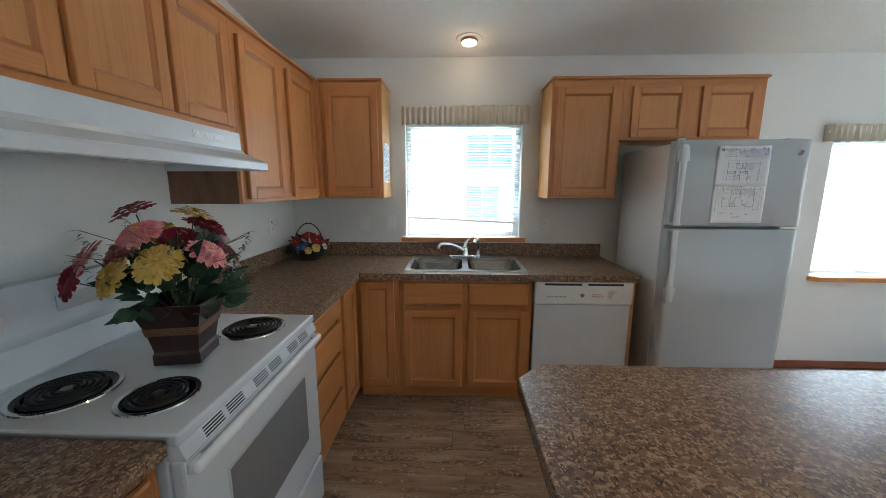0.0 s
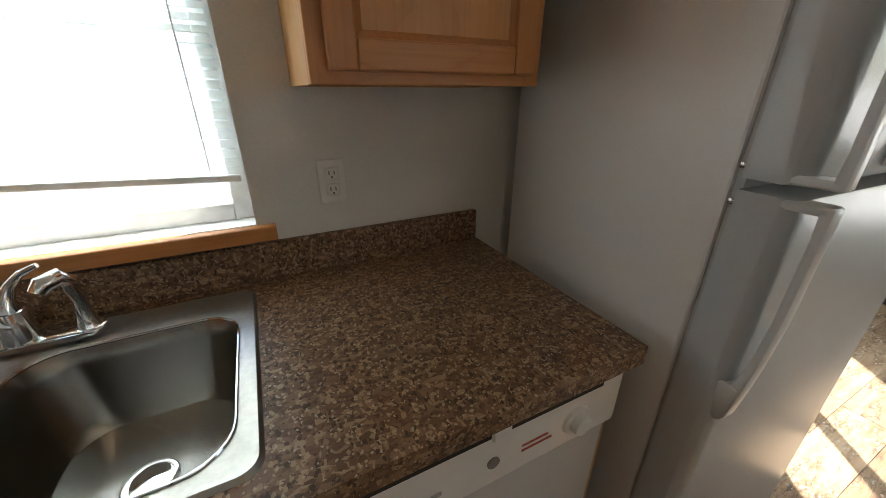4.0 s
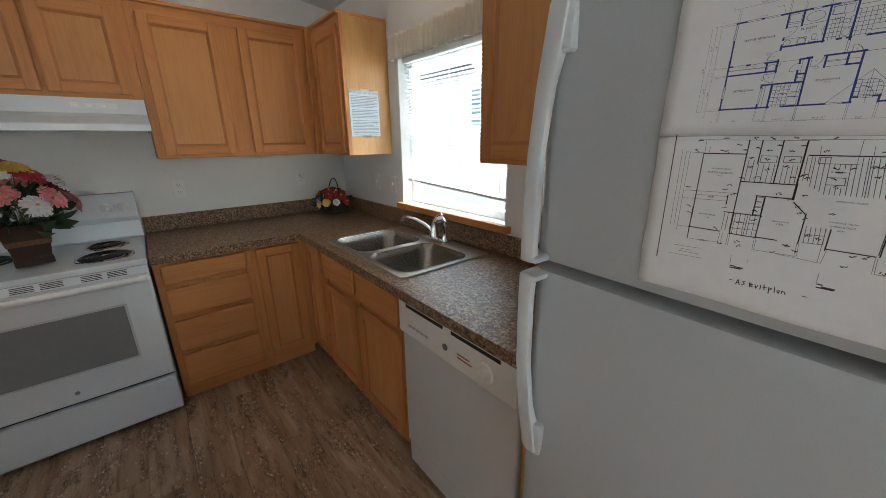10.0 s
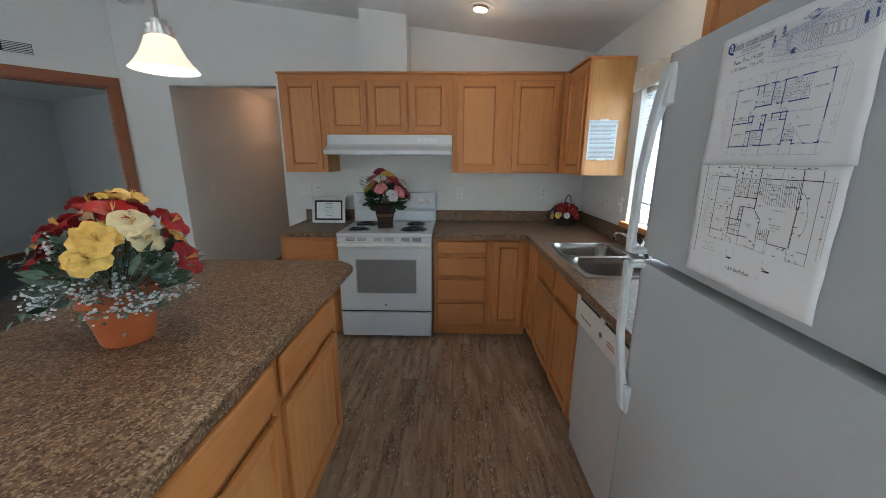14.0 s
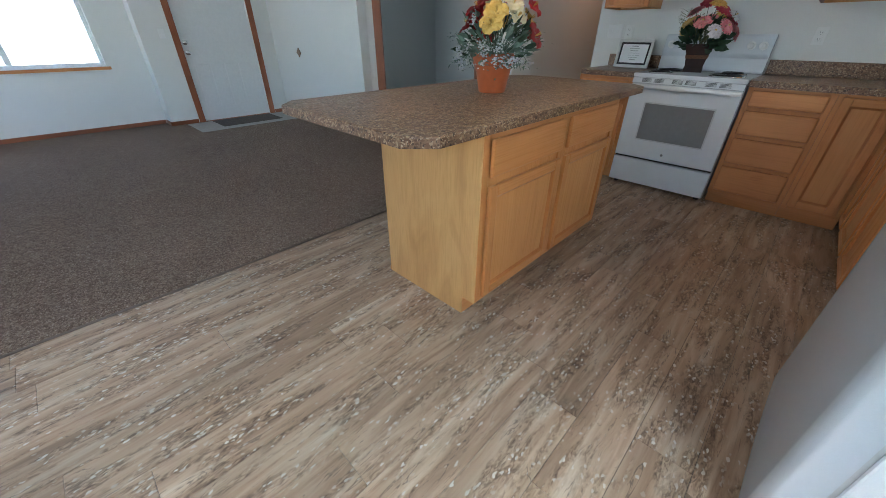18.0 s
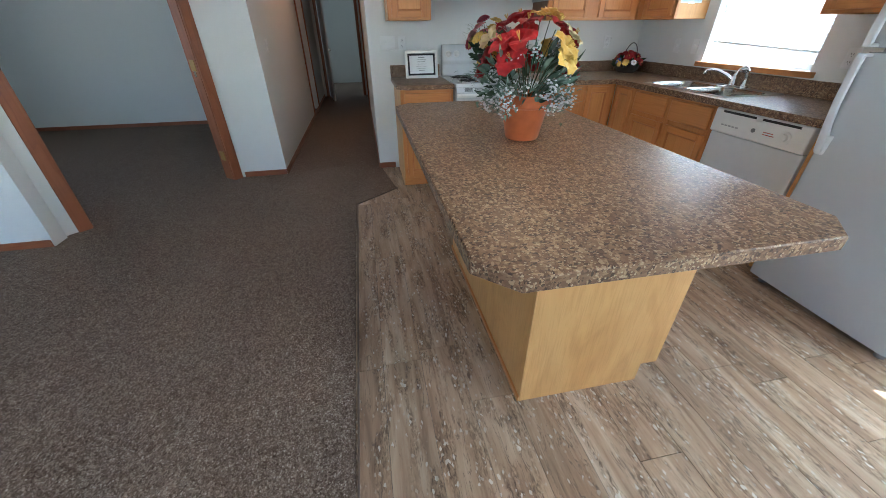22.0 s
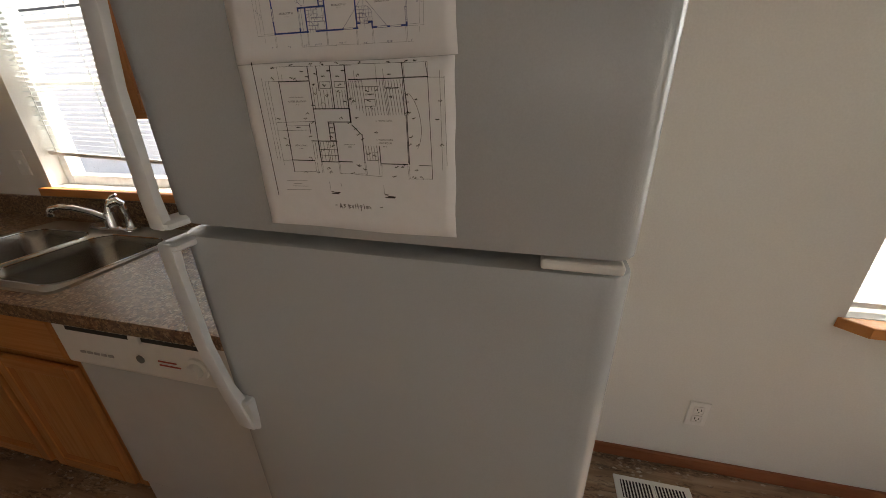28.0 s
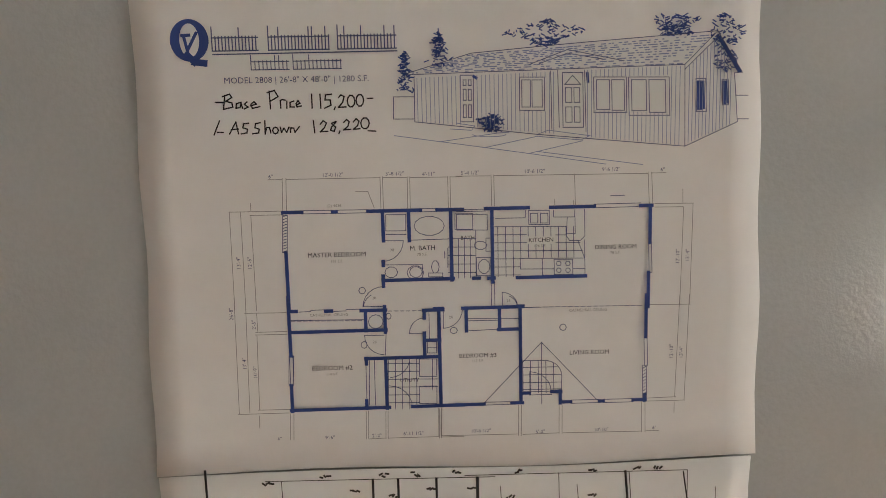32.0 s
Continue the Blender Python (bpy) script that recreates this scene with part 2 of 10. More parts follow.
def plank_vinyl():
    """Travertine-look vinyl: soft bands along x, wavy dark cracks, mottled drifts and pale chips, shifted from plank to plank."""
    m, n, l, b = material("vinyl_plank", 0.48, 0.0, 0.36)
    tone = n.new("ShaderNodeObjectInfo")
    streak = noise_tex(n, l, coords(n, l, (0.75, 6.5, 1.0), shift=True), 2.2, 4.0, 0.5, 0.9)
    c = ramp(n, l, streak, ((0.27, (0.270, 0.172, 0.108)), (0.43, (0.405, 0.270, 0.172)), (0.57, (0.495, 0.352, 0.236)), (0.75, (0.585, 0.455, 0.330))))
    fine = noise_tex(n, l, coords(n, l, (3.0, 40.0, 1.0), shift=True), 2.0, 4.0, 0.6, 0.4)
    c = mix(n, l, "MULTIPLY", 0.42, c, ramp(n, l, fine, ((0.32, (0.64, 0.58, 0.53)), (0.55, (1, 1, 1)))))
    # where the pattern gathers
    patch = noise_tex(n, l, coords(n, l, (1.5, 8.0, 1.0), shift=True), 2.2, 3.0, 0.5, 0.6)
    drift = ramp(n, l, patch, ((0.46, (0, 0, 0)), (0.60, (1, 1, 1))))
    mottle = noise_tex(n, l, coords(n, l, (22.0, 60.0, 1.0), shift=True), 1.6, 4.0, 0.65, 0.8)
    c = mix(n, l, "MULTIPLY", drift, c, ramp(n, l, mottle, ((0.38, (0.34, 0.31, 0.29)), (0.52, (0.76, 0.74, 0.72)), (0.62, (1.05, 1.05, 1.05)))))
    # thin wavy cracks along the plank
    crack = noise_tex(n, l, coords(n, l, (1.6, 11.0, 1.0), shift=True), 2.0, 5.0, 0.55, 1.0)
    off = n.new("ShaderNodeMath")
    off.operation = "SUBTRACT"
    off.inputs[1].default_value = 0.47
    l.new(crack, off.inputs[0])
    width = n.new("ShaderNodeMath")
    width.operation = "ABSOLUTE"
    l.new(off.outputs[0], width.inputs[0])
    gate = noise_tex(n, l, coords(n, l, (4.0, 14.0, 1.0), shift=True), 1.7, 2.0)
    line = n.new("ShaderNodeMath")
    line.operation = "MULTIPLY"
    l.new(ramp(n, l, width.outputs[0], ((0.003, (0.75,) * 3), (0.010, (0, 0, 0)))), line.inputs[0])
    l.new(ramp(n, l, gate, ((0.42, (0, 0, 0)), (0.56, (1, 1, 1)))), line.inputs[1])
    c = mix(n, l, "MIX", line.outputs[0], c, (0.085, 0.062, 0.048))
    # pale chips, thick in the drifts and stray elsewhere
    k1, k2, _ = cells(n, l, coords(n, l, (75.0, 130.0, 1.0), shift=True), 1.0, 0.6)
    for mask, lo in ((drift, 0.91), (None, 0.975)):
        chip = ramp(n, l, k1, ((lo, (0, 0, 0)), (lo + 0.02, (0.8,) * 3)))
        if mask is not None:
            both = n.new("ShaderNodeMath")
            both.operation = "MULTIPLY"
            l.new(mask, both.inputs[0])
            l.new(chip, both.inputs[1])
            chip = both.outputs[0]
        c = mix(n, l, "MIX", chip, c, ramp(n, l, k2, ((0.0, (0.50, 0.43, 0.35)), (1.0, (0.74, 0.68, 0.59)))))
    grey = noise_tex(n, l, coords(n, l, (0.4, 3.0, 1.0), shift=True), 2.0, 3.0)
    c = mix(n, l, "MULTIPLY", ramp(n, l, grey, ((0.48, (0, 0, 0)), (0.66, (0.45, 0.45, 0.45)))), c, (0.72, 0.77, 0.80))
    c = mix(n, l, "MULTIPLY", 0.6, c, ramp(n, l, tone.outputs["Random"], ((0.0, (0.74, 0.72, 0.69)), (0.5, (0.92, 0.90, 0.87)), (1.0, (1.0, 1.0, 1.0)))))
    l.new(c, b.inputs["Base Color"])
    l.new(ramp(n, l, streak, ((0.3, (0.54,) * 3), (0.7, (0.43,) * 3))), b.inputs["Roughness"])
    bump(n, l, b, fine, 0.12, 0.002)
    return m


def carpet_pile():
    """Cut pile in mixed browns and greys with dark gaps between the tufts."""
    m, n, l, b = material("carpet_pile", 1.0, 0.0, 0.1)
    v = coords(n, l)
    a, a2, dist = cells(n, l, v, 200.0, 0.013)
    mid = noise_tex(n, l, v, 45.0, 4.0, 0.7)
    big = noise_tex(n, l, v, 1.6, 3.0)
    c = ramp(n, l, a, ((0.0, (0.145, 0.100, 0.074)), (0.3, (0.215, 0.153, 0.113)), (0.7, (0.30, 0.222, 0.169)), (0.92, (0.40, 0.315, 0.25)), (1.0, (0.51, 0.425, 0.35))))
    c = mix(n, l, "MULTIPLY", 0.9, c, ramp(n, l, dist, ((0.30, (1, 1, 1)), (0.8, (0.5, 0.46, 0.43)))))
    c = mix(n, l, "MULTIPLY", 0.55, c, ramp(n, l, mid, ((0.35, (0.5, 0.47, 0.45)), (0.6, (1, 1, 1)))))
    c = mix(n, l, "MULTIPLY", 0.4, c, ramp(n, l, big, ((0.35, (0.8, 0.8, 0.8)), (0.65, (1, 1, 1)))))
    l.new(c, b.inputs["Base Color"])
    bump(n, l, b, mid, 1.0, 0.012)
    return m


def leaf_like(name, dark, light, scale=40.0, rough=0.55):
    """Silk leaf or petal: tone varies with place and from piece to piece."""
    m, n, l, b = material(name, rough)
    v = coords(n, l)
    f = noise_tex(n, l, v, scale, 3.0)
    g = n.new("ShaderNodeNewGeometry")
    c = ramp(n, l, f, ((0.3, dark), (0.7, light)))
    c = mix(n, l, "MULTIPLY", 0.5, c, ramp(n, l, g.outputs["Random Per Island"], ((0.0, (0.6, 0.6, 0.6)), (1.0, (1, 1, 1)))))
    l.new(c, b.inputs["Base Color"])
    return m


wall_paint = plain("wall_paint", (0.73, 0.73, 0.70), 0.75, grain=0.025, scale=160, relief=0.25)
ceiling_paint = plain("ceiling_paint", (0.80, 0.81, 0.78), 0.85, grain=0.03, scale=90, relief=0.45)
counter_top = laminate()
vinyl = plank_vinyl()
seam = plain("floor_seam", (0.05, 0.04, 0.032), 0.8)
carpet_mat = carpet_pile()
white_enamel = plain("white_enamel", (0.66, 0.685, 0.705), 0.22, grain=0.015, scale=12)
# white fridge: doors toned down for shade, sides lightened for light they catch
shaded_fridge_skin = plain("shaded_pebbled_steel", (0.473, 0.503, 0.525), 0.22, grain=0.02, scale=420, relief=0.10)
lit_fridge_side = plain("lit_painted_steel", (0.76, 0.77, 0.77), 0.35, grain=0.02, scale=300, relief=0.08)
handle_plastic = plain("fridge_handle_plastic", (0.64, 0.67, 0.69), 0.28, grain=0.02, scale=20)
white_plastic = plain("white_plastic", (0.78, 0.78, 0.76), 0.32, grain=0.02, scale=20)
grey_gasket = plain("grey_gasket", (0.20, 0.20, 0.20), 0.6)
dark_gap = plain("dark_gap", (0.02, 0.02, 0.02), 0.7)
black_enamel = plain("black_enamel", (0.012, 0.012, 0.013), 0.25)
coil_metal = plain("coil_metal", (0.03, 0.03, 0.03), 0.4, 0.6)
chrome = plain("chrome", (0.75, 0.76, 0.77), 0.08, 1.0, 0.02, 15)
steel = plain("brushed_steel", (0.42, 0.405, 0.38), 0.30, 1.0, 0.06, 90)
# the deck's steel, darkened and browned to carry the bowls' dim reflections
shaded_bowl_steel = plain("shaded_steel_bowl", (0.30, 0.285, 0.26), 0.27, 1.0, 0.07, 70)
nickel = plain("brushed_nickel", (0.50, 0.47, 0.43), 0.3, 1.0)
oven_glass = plain("oven_glass", (0.22, 0.225, 0.23), 0.06, grain=0.03)
vinyl_white = plain("white_vinyl_frame", (0.80, 0.81, 0.80), 0.4)
white_door_paint = plain("white_door_paint", (0.74, 0.75, 0.75), 0.45, grain=0.02)
black_plastic = plain("black_plastic", (0.02, 0.02, 0.02), 0.4)
paper = plain("printed_paper", (0.85, 0.86, 0.88), 0.85, grain=0.015, scale=60)
ink_blue = plain("blue_ink", (0.03, 0.07, 0.30), 0.8)
ink_soft = plain("pale_blue_ink", (0.28, 0.34, 0.55), 0.8)
ink_black = plain("black_ink", (0.02, 0.02, 0.025), 0.8)
ink_grey = plain("grey_ink", (0.30, 0.30, 0.32), 0.8)
ink_red = plain("red_ink", (0.42, 0.08, 0.06), 0.8)
terracotta = plain("terracotta_glaze", (0.46, 0.115, 0.035), 0.4, grain=0.08, scale=25)
fabric = plain("valance_fabric", (0.66, 0.61, 0.50), 0.95, grain=0.06, scale=220, relief=0.4)
brass = plain("aged_brass", (0.42, 0.28, 0.11), 0.35, 1.0)


def slat_material():
    m, n, l, b = material("blind_slat", 0.45)
    b.inputs["Base Color"].default_value = (0.68, 0.71, 0.71, 1)
    t = n.new("ShaderNodeBsdfTranslucent")
    t.inputs[0].default_value = (0.7, 0.74, 0.73, 1)
    s = n.new("ShaderNodeMixShader")
    s.inputs[0].default_value = 0.45
    l.new(b.outputs[0], s.inputs[1])
    l.new(t.outputs[0], s.inputs[2])
    l.new(s.outputs[0], n["Material Output"].inputs[0])
    return m


slat_mat = slat_material()


def glass_material(name, tint=(1, 1, 1), rough=0.0):
    m, n, l, b = material(name, rough)
    b.inputs["Base Color"].default_value = (*tint, 1)
    b.inputs["Transmission Weight"].default_value, b.inputs["IOR"].default_value = 1.0, 1.02
    return m


glass = glass_material("window_glass")
clear_tape = glass_material("clear_tape", (0.95, 0.95, 0.9), 0.4)
pale_gasket = plain("pale_gasket", (0.40, 0.40, 0.39), 0.55)
pale_print = plain("pale_grey_print", (0.42, 0.42, 0.42), 0.6)


def glow(name, color, strength, body=(0.8, 0.8, 0.8)):
    m, n, l, b = material(name, 0.4)
    b.inputs["Base Color"].default_value = (*body, 1)
    b.inputs["Emission Color"].default_value, b.inputs["Emission Strength"].default_value = (*color, 1), strength
    return m


shade_glass = glow("lit_frosted_glass", (1.0, 0.78, 0.52), 0.20, (0.85, 0.8, 0.72))
lamp_lens = glow("lit_lamp_lens", (1.0, 0.86, 0.70), 3.0)


# ---- mesh helpers ----
def bm_new():
    return bmesh.new()


def box(bm, x0, x1, y0, y1, z0, z1, bevel=0.0, seg=2):
    made = bmesh.ops.create_cube(bm, size=1.0)
    vs = made["verts"]
    for v in vs:
        v.co = Vector(((x0 + x1) / 2 + v.co.x * (x1 - x0), (y0 + y1) / 2 + v.co.y * (y1 - y0), (z0 + z1) / 2 + v.co.z * (z1 - z0)))
    if bevel:
        es = {e for v in vs for e in v.link_edges}
        bmesh.ops.bevel(bm, geom=list(es), offset=bevel, segments=seg, affect="EDGES", profile=0.5)
    return bm


def prism(bm, outline, z0, z1, bevel=0.0, seg=2):
    """An upright slab over a plan outline (counter-clockwise)."""
    lo = [bm.verts.new((x, y, z0)) for x, y in outline]
    hi = [bm.verts.new((x, y, z1)) for x, y in outline]
    k = len(outline)
    bm.faces.new(list(reversed(lo)))
    top = bm.faces.new(hi)
    for i in range(k):
        bm.faces.new((lo[i], lo[(i + 1) % k], hi[(i + 1) % k], hi[i]))
    if bevel:
        bmesh.ops.bevel(bm, geom=list(top.edges), offset=bevel, segments=seg, affect="EDGES", profile=0.5)
    return bm


def lathe(bm, profile, steps=32, centre=(0, 0, 0), flute=0.0, flutes=0, close=False):
    """A turned body from (radius, height) pairs."""
    rings = []
    for r, z in profile:
        ring = []
        for i in range(steps):
            a = 2 * math.pi * i / steps
            rr = r * (1 + flute * math.cos(a * flutes)) if flutes else r
            ring.append(bm.verts.new((centre[0] + rr * math.cos(a), centre[1] + rr * math.sin(a), centre[2] + z)))
        rings.append(ring)
    for lo, hi in zip(rings, rings[1:]):
        for i in range(steps):
            bm.faces.new((lo[i], lo[(i + 1) % steps], hi[(i + 1) % steps], hi[i]))
    if close:
        bm.faces.new(list(reversed(rings[0])))
        bm.faces.new(rings[-1])
    return bm


def tube(bm, points, radius, steps=10, cap=True):
    """A round bar along a line of points; radius may be a list."""
    pts = [Vector(p) for p in points]
    rad = radius if isinstance(radius, (list, tuple)) else [radius] * len(pts)
    rings, up = [], None
    for i, p in enumerate(pts):
        way = (pts[min(i + 1, len(pts) - 1)] - pts[max(i - 1, 0)]).normalized()
        side = way.cross(Vector((0, 0, 1)) if abs(way.z) < 0.95 else Vector((1, 0, 0))).normalized()
        if up is not None and side.dot(up) < 0:
            side = -side
        up = side
        other = way.cross(side)
        rings.append([bm.verts.new(p + (side * math.cos(2 * math.pi * k / steps) + other * math.sin(2 * math.pi * k / steps)) * rad[i]) for k in range(steps)])
    for lo, hi in zip(rings, rings[1:]):
        for k in range(steps):
            bm.faces.new((lo[k], lo[(k + 1) % steps], hi[(k + 1) % steps], hi[k]))
    if cap:
        bm.faces.new(list(reversed(rings[0])))
        bm.faces.new(rings[-1])
    return bm


def mesh_from(name, bm, mat, smooth=False):
    bmesh.ops.recalc_face_normals(bm, faces=bm.faces)
    me = bpy.data.meshes.new(name)
    bm.to_mesh(me)
    bm.free()
    for mt in (mat if isinstance(mat, (list, tuple)) else (mat,)):
        me.materials.append(mt)
    if smooth:
        for p in me.polygons:
            p.use_smooth = True
        me.set_sharp_from_angle(angle=radians(38))
    return me


def part(name, bm, mat, parent, label="", smooth=False, at=None):
    """Links a bmesh as one mesh object under a thing or a part."""
    ob = new(name, mesh_from(name, bm, mat, smooth))
    ob.parent = parent
    if at is not None:
        ob.matrix_basis = at
    if label:
        tagged(ob, label)
    return ob


def thing(name, m, label, category, group="", kind=""):
    ob = new(name)
    ob.empty_display_size = 0.1
    ob.matrix_basis = m
    return tagged(ob, label, category, group, kind)


def solid(name, bm, mat, label, category="", kind="", group="", smooth=False):
    return tagged(new(name, mesh_from(name, bm, mat, smooth)), label, category, group, kind)


def bx(x0, x1, y0, y1, z0, z1, bevel=0.0, seg=2):
    return box(bm_new(), x0, x1, y0, y1, z0, z1, bevel, seg)


def text_mesh(parent, words, size, at, mat, name="lettering", align="LEFT", swell=-0.012):
    cu = bpy.data.curves.new(name, "FONT")
    cu.body, cu.size, cu.extrude, cu.align_x, cu.offset = words, size, 0.0, align, swell * size
    cu.resolution_u = 2
    tmp = bpy.data.objects.new(name, cu)
    me = bpy.data.meshes.new_from_object(tmp)
    bpy.data.objects.remove(tmp)
    me.materials.clear()
    me.materials.append(mat)
    ob = new(name, me)
    ob.parent, ob.matrix_basis = parent, at
    return ob


# ---- structure ----
WX, EX = -0.03, 6.12          # faces of the west and east walls
HALL_N, HALL_S = -2.84, -3.82  # sides of the hallway opening
TOP = 3.05


def ceil_z(y):
    return 2.40 + 0.13 * min(-y, 8.0 + y)


def wall_x(name, x0, x1, y0, y1, openings=(), z1=TOP, label="off-white painted wall with fine orange-peel texture"):
    """A wall along x with openings (x0, x1, z0, z1) through it."""
    bm = bm_new()
    at = x0
    for a, b, lo, hi in sorted(openings):
        if a > at:
            box(bm, at, a, y0, y1, 0, z1)
        if lo > 0:
            box(bm, a, b, y0, y1, 0, lo)
        box(bm, a, b, y0, y1, hi, z1)
        at = b
    if x1 > at:
        box(bm, at, x1, y0, y1, 0, z1)
    return solid(name, bm, wall_paint, label, "wall", "structure")


def wall_y(name, x0, x1, y0, y1, openings=(), z1=TOP, label="off-white painted wall with fine orange-peel texture"):
    bm = bm_new()
    at = y0
    for a, b, lo, hi in sorted(openings):
        if a > at:
            box(bm, x0, x1, at, a, 0, z1)
        if lo > 0:
            box(bm, x0, x1, a, b, 0, lo)
        box(bm, x0, x1, a, b, hi, z1)
        at = b
    if y1 > at:
        box(bm, x0, x1, at, y1, 0, z1)
    return solid(name, bm, wall_paint, label, "wall", "structure")


KW = (0.875, 1.772, 1.06, 1.945)   # kitchen window opening
DW_ = (4.05, 5.22, 0.77, 1.815)    # dining window opening
LW = (3.36, 5.10, 0.79, 1.98)      # living room window opening
wall_x("wall_north", WX - 0.12, EX + 0.15, 0.0, 0.15, (KW, DW_))
wall_y("wall_west", WX - 0.12, WX, HALL_N, 0.0, ())
wall_y("wall_west_header", WX - 0.12, WX, HALL_S, HALL_N, ((HALL_S, HALL_N, 0.0, 2.13),), label="off-white wall above the square hallway opening")
wall_y("wall_west_stub", WX - 0.12, WX, -4.262, HALL_S, ())
wall_y("wall_east", EX, EX + 0.15, -8.03, 0.0, ((-2.95, -1.25, 0.72, 2.0), (-6.85, -5.15, 0.72, 2.0)))
wall_x("wall_south", 2.93, EX + 0.15, -8.03, -7.88, (LW,))
wall_x("wall_entry", 1.07, 2.93, -7.75, -7.60, ((1.50, 2.50, 0.0, 2.06),))
wall_y("wall_entry_return", 2.78, 2.93, -8.03, -7.75, ())
wall_y("wall_bedroom", 1.07, 1.19, -7.60, -5.20, ())

# diagonal wall with the wide cased opening to the bedroom
D0, D1 = Vector((WX, -4.26)), Vector((1.12, -5.29))
dl = (D1 - D0).length
DIAG = Matrix.Translation((D0.x, D0.y, 0)) @ Matrix.Rotation(math.atan2(D1.y - D0.y, D1.x - D0.x), 4, "Z")
bm = bm_new()
o0, o1 = 0.085, 1.295
box(bm, 0, o0, -0.12, 0, 0, TOP)
box(bm, o1, dl + 0.03, -0.12, 0, 0, TOP)
box(bm, o0, o1, -0.12, 0, 2.11, TOP)
dw = solid("wall_diagonal", bm, wall_paint, "off-white angled wall with a wide cased opening", "wall", "structure")
dw.matrix_basis = DIAG

# hallway, bedroom and far room
wall_x("wall_hall_north", -5.2, WX - 0.12, HALL_N, HALL_N + 0.12, ((-4.55, -3.75, 0.0, 2.04),))
wall_x("wall_hall_south", -5.2, WX - 0.12, HALL_S - 0.12, HALL_S, ((-3.75, -3.0, 0.0, 2.04),))
wall_y("wall_hall_end", -5.32, -5.2, -4.3, -2.4, ((-3.7, -2.95, 0.0, 2.04),))
wall_x("wall_far_north", -7.6, -5.32, -2.5, -2.4, ())
wall_x("wall_far_south", -7.6, -5.32, -4.4, -4.3, ())
wall_y("wall_far_end", -7.7, -7.6, -4.4, -2.4, ())
wall_x("wall_bath_north", -5.32, WX - 0.12, -1.6, -1.5, ())
wall_y("wall_bath_side", -5.32, -5.2, -2.72, -1.5, ())
wall_y("wall_bedroom_west", -2.9, -2.8, -8.03, -3.94, ())
# unseen opening added for the bedroom's fill lamp
wall_x("wall_bedroom_south", -2.9, 1.07, -8.03, -7.93, ((0.02, 0.98, 0.9, 2.0),))
wall_y("wall_utility", -5.32, -5.2, -5.0, -4.3, ())
wall_x("wall_utility_south", -5.32, -2.9, -5.0, -4.9, ())

# ceiling: two slopes that meet at a ridge, with a boxed beam under it
bm = bm_new()
pts = [(0.15, ceil_z(0) - 0.02), (-4.0, 2.92), (-8.03, 2.396)]
for x0, x1 in ((-7.7, EX + 0.15),):
    lo = [bm.verts.new((x0, y, z)) for y, z in pts] + [bm.verts.new((x1, y, z)) for y, z in pts]
    hi = [bm.verts.new((x0, y, z + 0.1)) for y, z in pts] + [bm.verts.new((x1, y, z + 0.1)) for y, z in pts]
    for k in range(2):
        bm.faces.new((lo[k], lo[k + 1], lo[k + 4], lo[k + 3]))
        bm.faces.new((hi[k], hi[k + 3], hi[k + 4], hi[k + 1]))
        bm.faces.new((lo[k], hi[k], hi[k + 1], lo[k + 1]))
        bm.faces.new((lo[k + 3], lo[k + 4], hi[k + 4], hi[k + 3]))
    bm.faces.new((lo[0], lo[3], hi[3], hi[0]))
    bm.faces.new((lo[2], hi[2], hi[5], lo[5]))
solid("ceiling", bm, ceiling_paint, "white textured vaulted ceiling", "ceiling", "structure")
solid("ceiling_beam", bx(WX, EX, -4.09, -3.91, 2.78, 2.93), ceiling_paint, "white boxed ridge beam under the vaulted ceiling", "beam", "structure")
solid("ceiling_hall", bx(-5.2, WX - 0.125, HALL_S, HALL_N, 2.32, 2.36), ceiling_paint, "flat white hallway ceiling", "ceiling", "structure")
# duct chase above the range cabinets
solid("duct_chase", bx(WX - 0.01, 0.22, -2.0, -1.62, 2.16, 2.75), wall_paint, "white boxed duct chase above the wall cabinets", "duct chase", "structure")

# floors
FLOOR = solid("floor", bx(-7.7, EX + 0.15, -8.03, 0.15, -0.12, -0.006), seam, "grey-brown stone-look vinyl plank floor", "floor", "structure")
CARPET = [(WX - 0.12, -2.85), (0.60, -2.72), (0.90, -3.10), (EX, -3.095), (EX, -7.88), (2.93, -7.88), (2.93, -7.60), (1.19, -7.60), (1.19, -5.20), (-2.8, -7.9), (-7.6, -4.3), (-7.6, -2.85)]
bm = bm_new()
prism(bm, list(reversed(CARPET)), -0.004, 0.010)
solid("carpet", bm, carpet_mat, "brown flecked cut-pile carpet", "carpet", "structure")
edge_metal = plain("brown_edge_strip", (0.13, 0.09, 0.065), 0.6)
# metal edge strip between carpet and planks
for name, a, b in (("floor_edge_strip", (0.90, -3.092), (EX, -3.087)), ("floor_edge_strip", (0.595, -2.715), (0.90, -3.092))):
    a, b = Vector(a), Vector(b)
    e = solid(name, bx(0, (b - a).length, 0.000, 0.008, 0.0, 0.011, 0.002), edge_metal, "thin brown edge strip where carpet meets planks", "trim", "structure")
    e.matrix_basis = Matrix.Translation((a.x, a.y, 0)) @ Matrix.Rotation(math.atan2(b.y - a.y, b.x - a.x), 4, "Z")


def base_x(x0, x1, y, face):
    solid("baseboard", bx(x0, x1, min(y, y + face * 0.012), max(y, y + face * 0.012), 0.004, 0.062, 0.003), stain_x, "reddish-brown stained wooden baseboard", "baseboard", "structure")


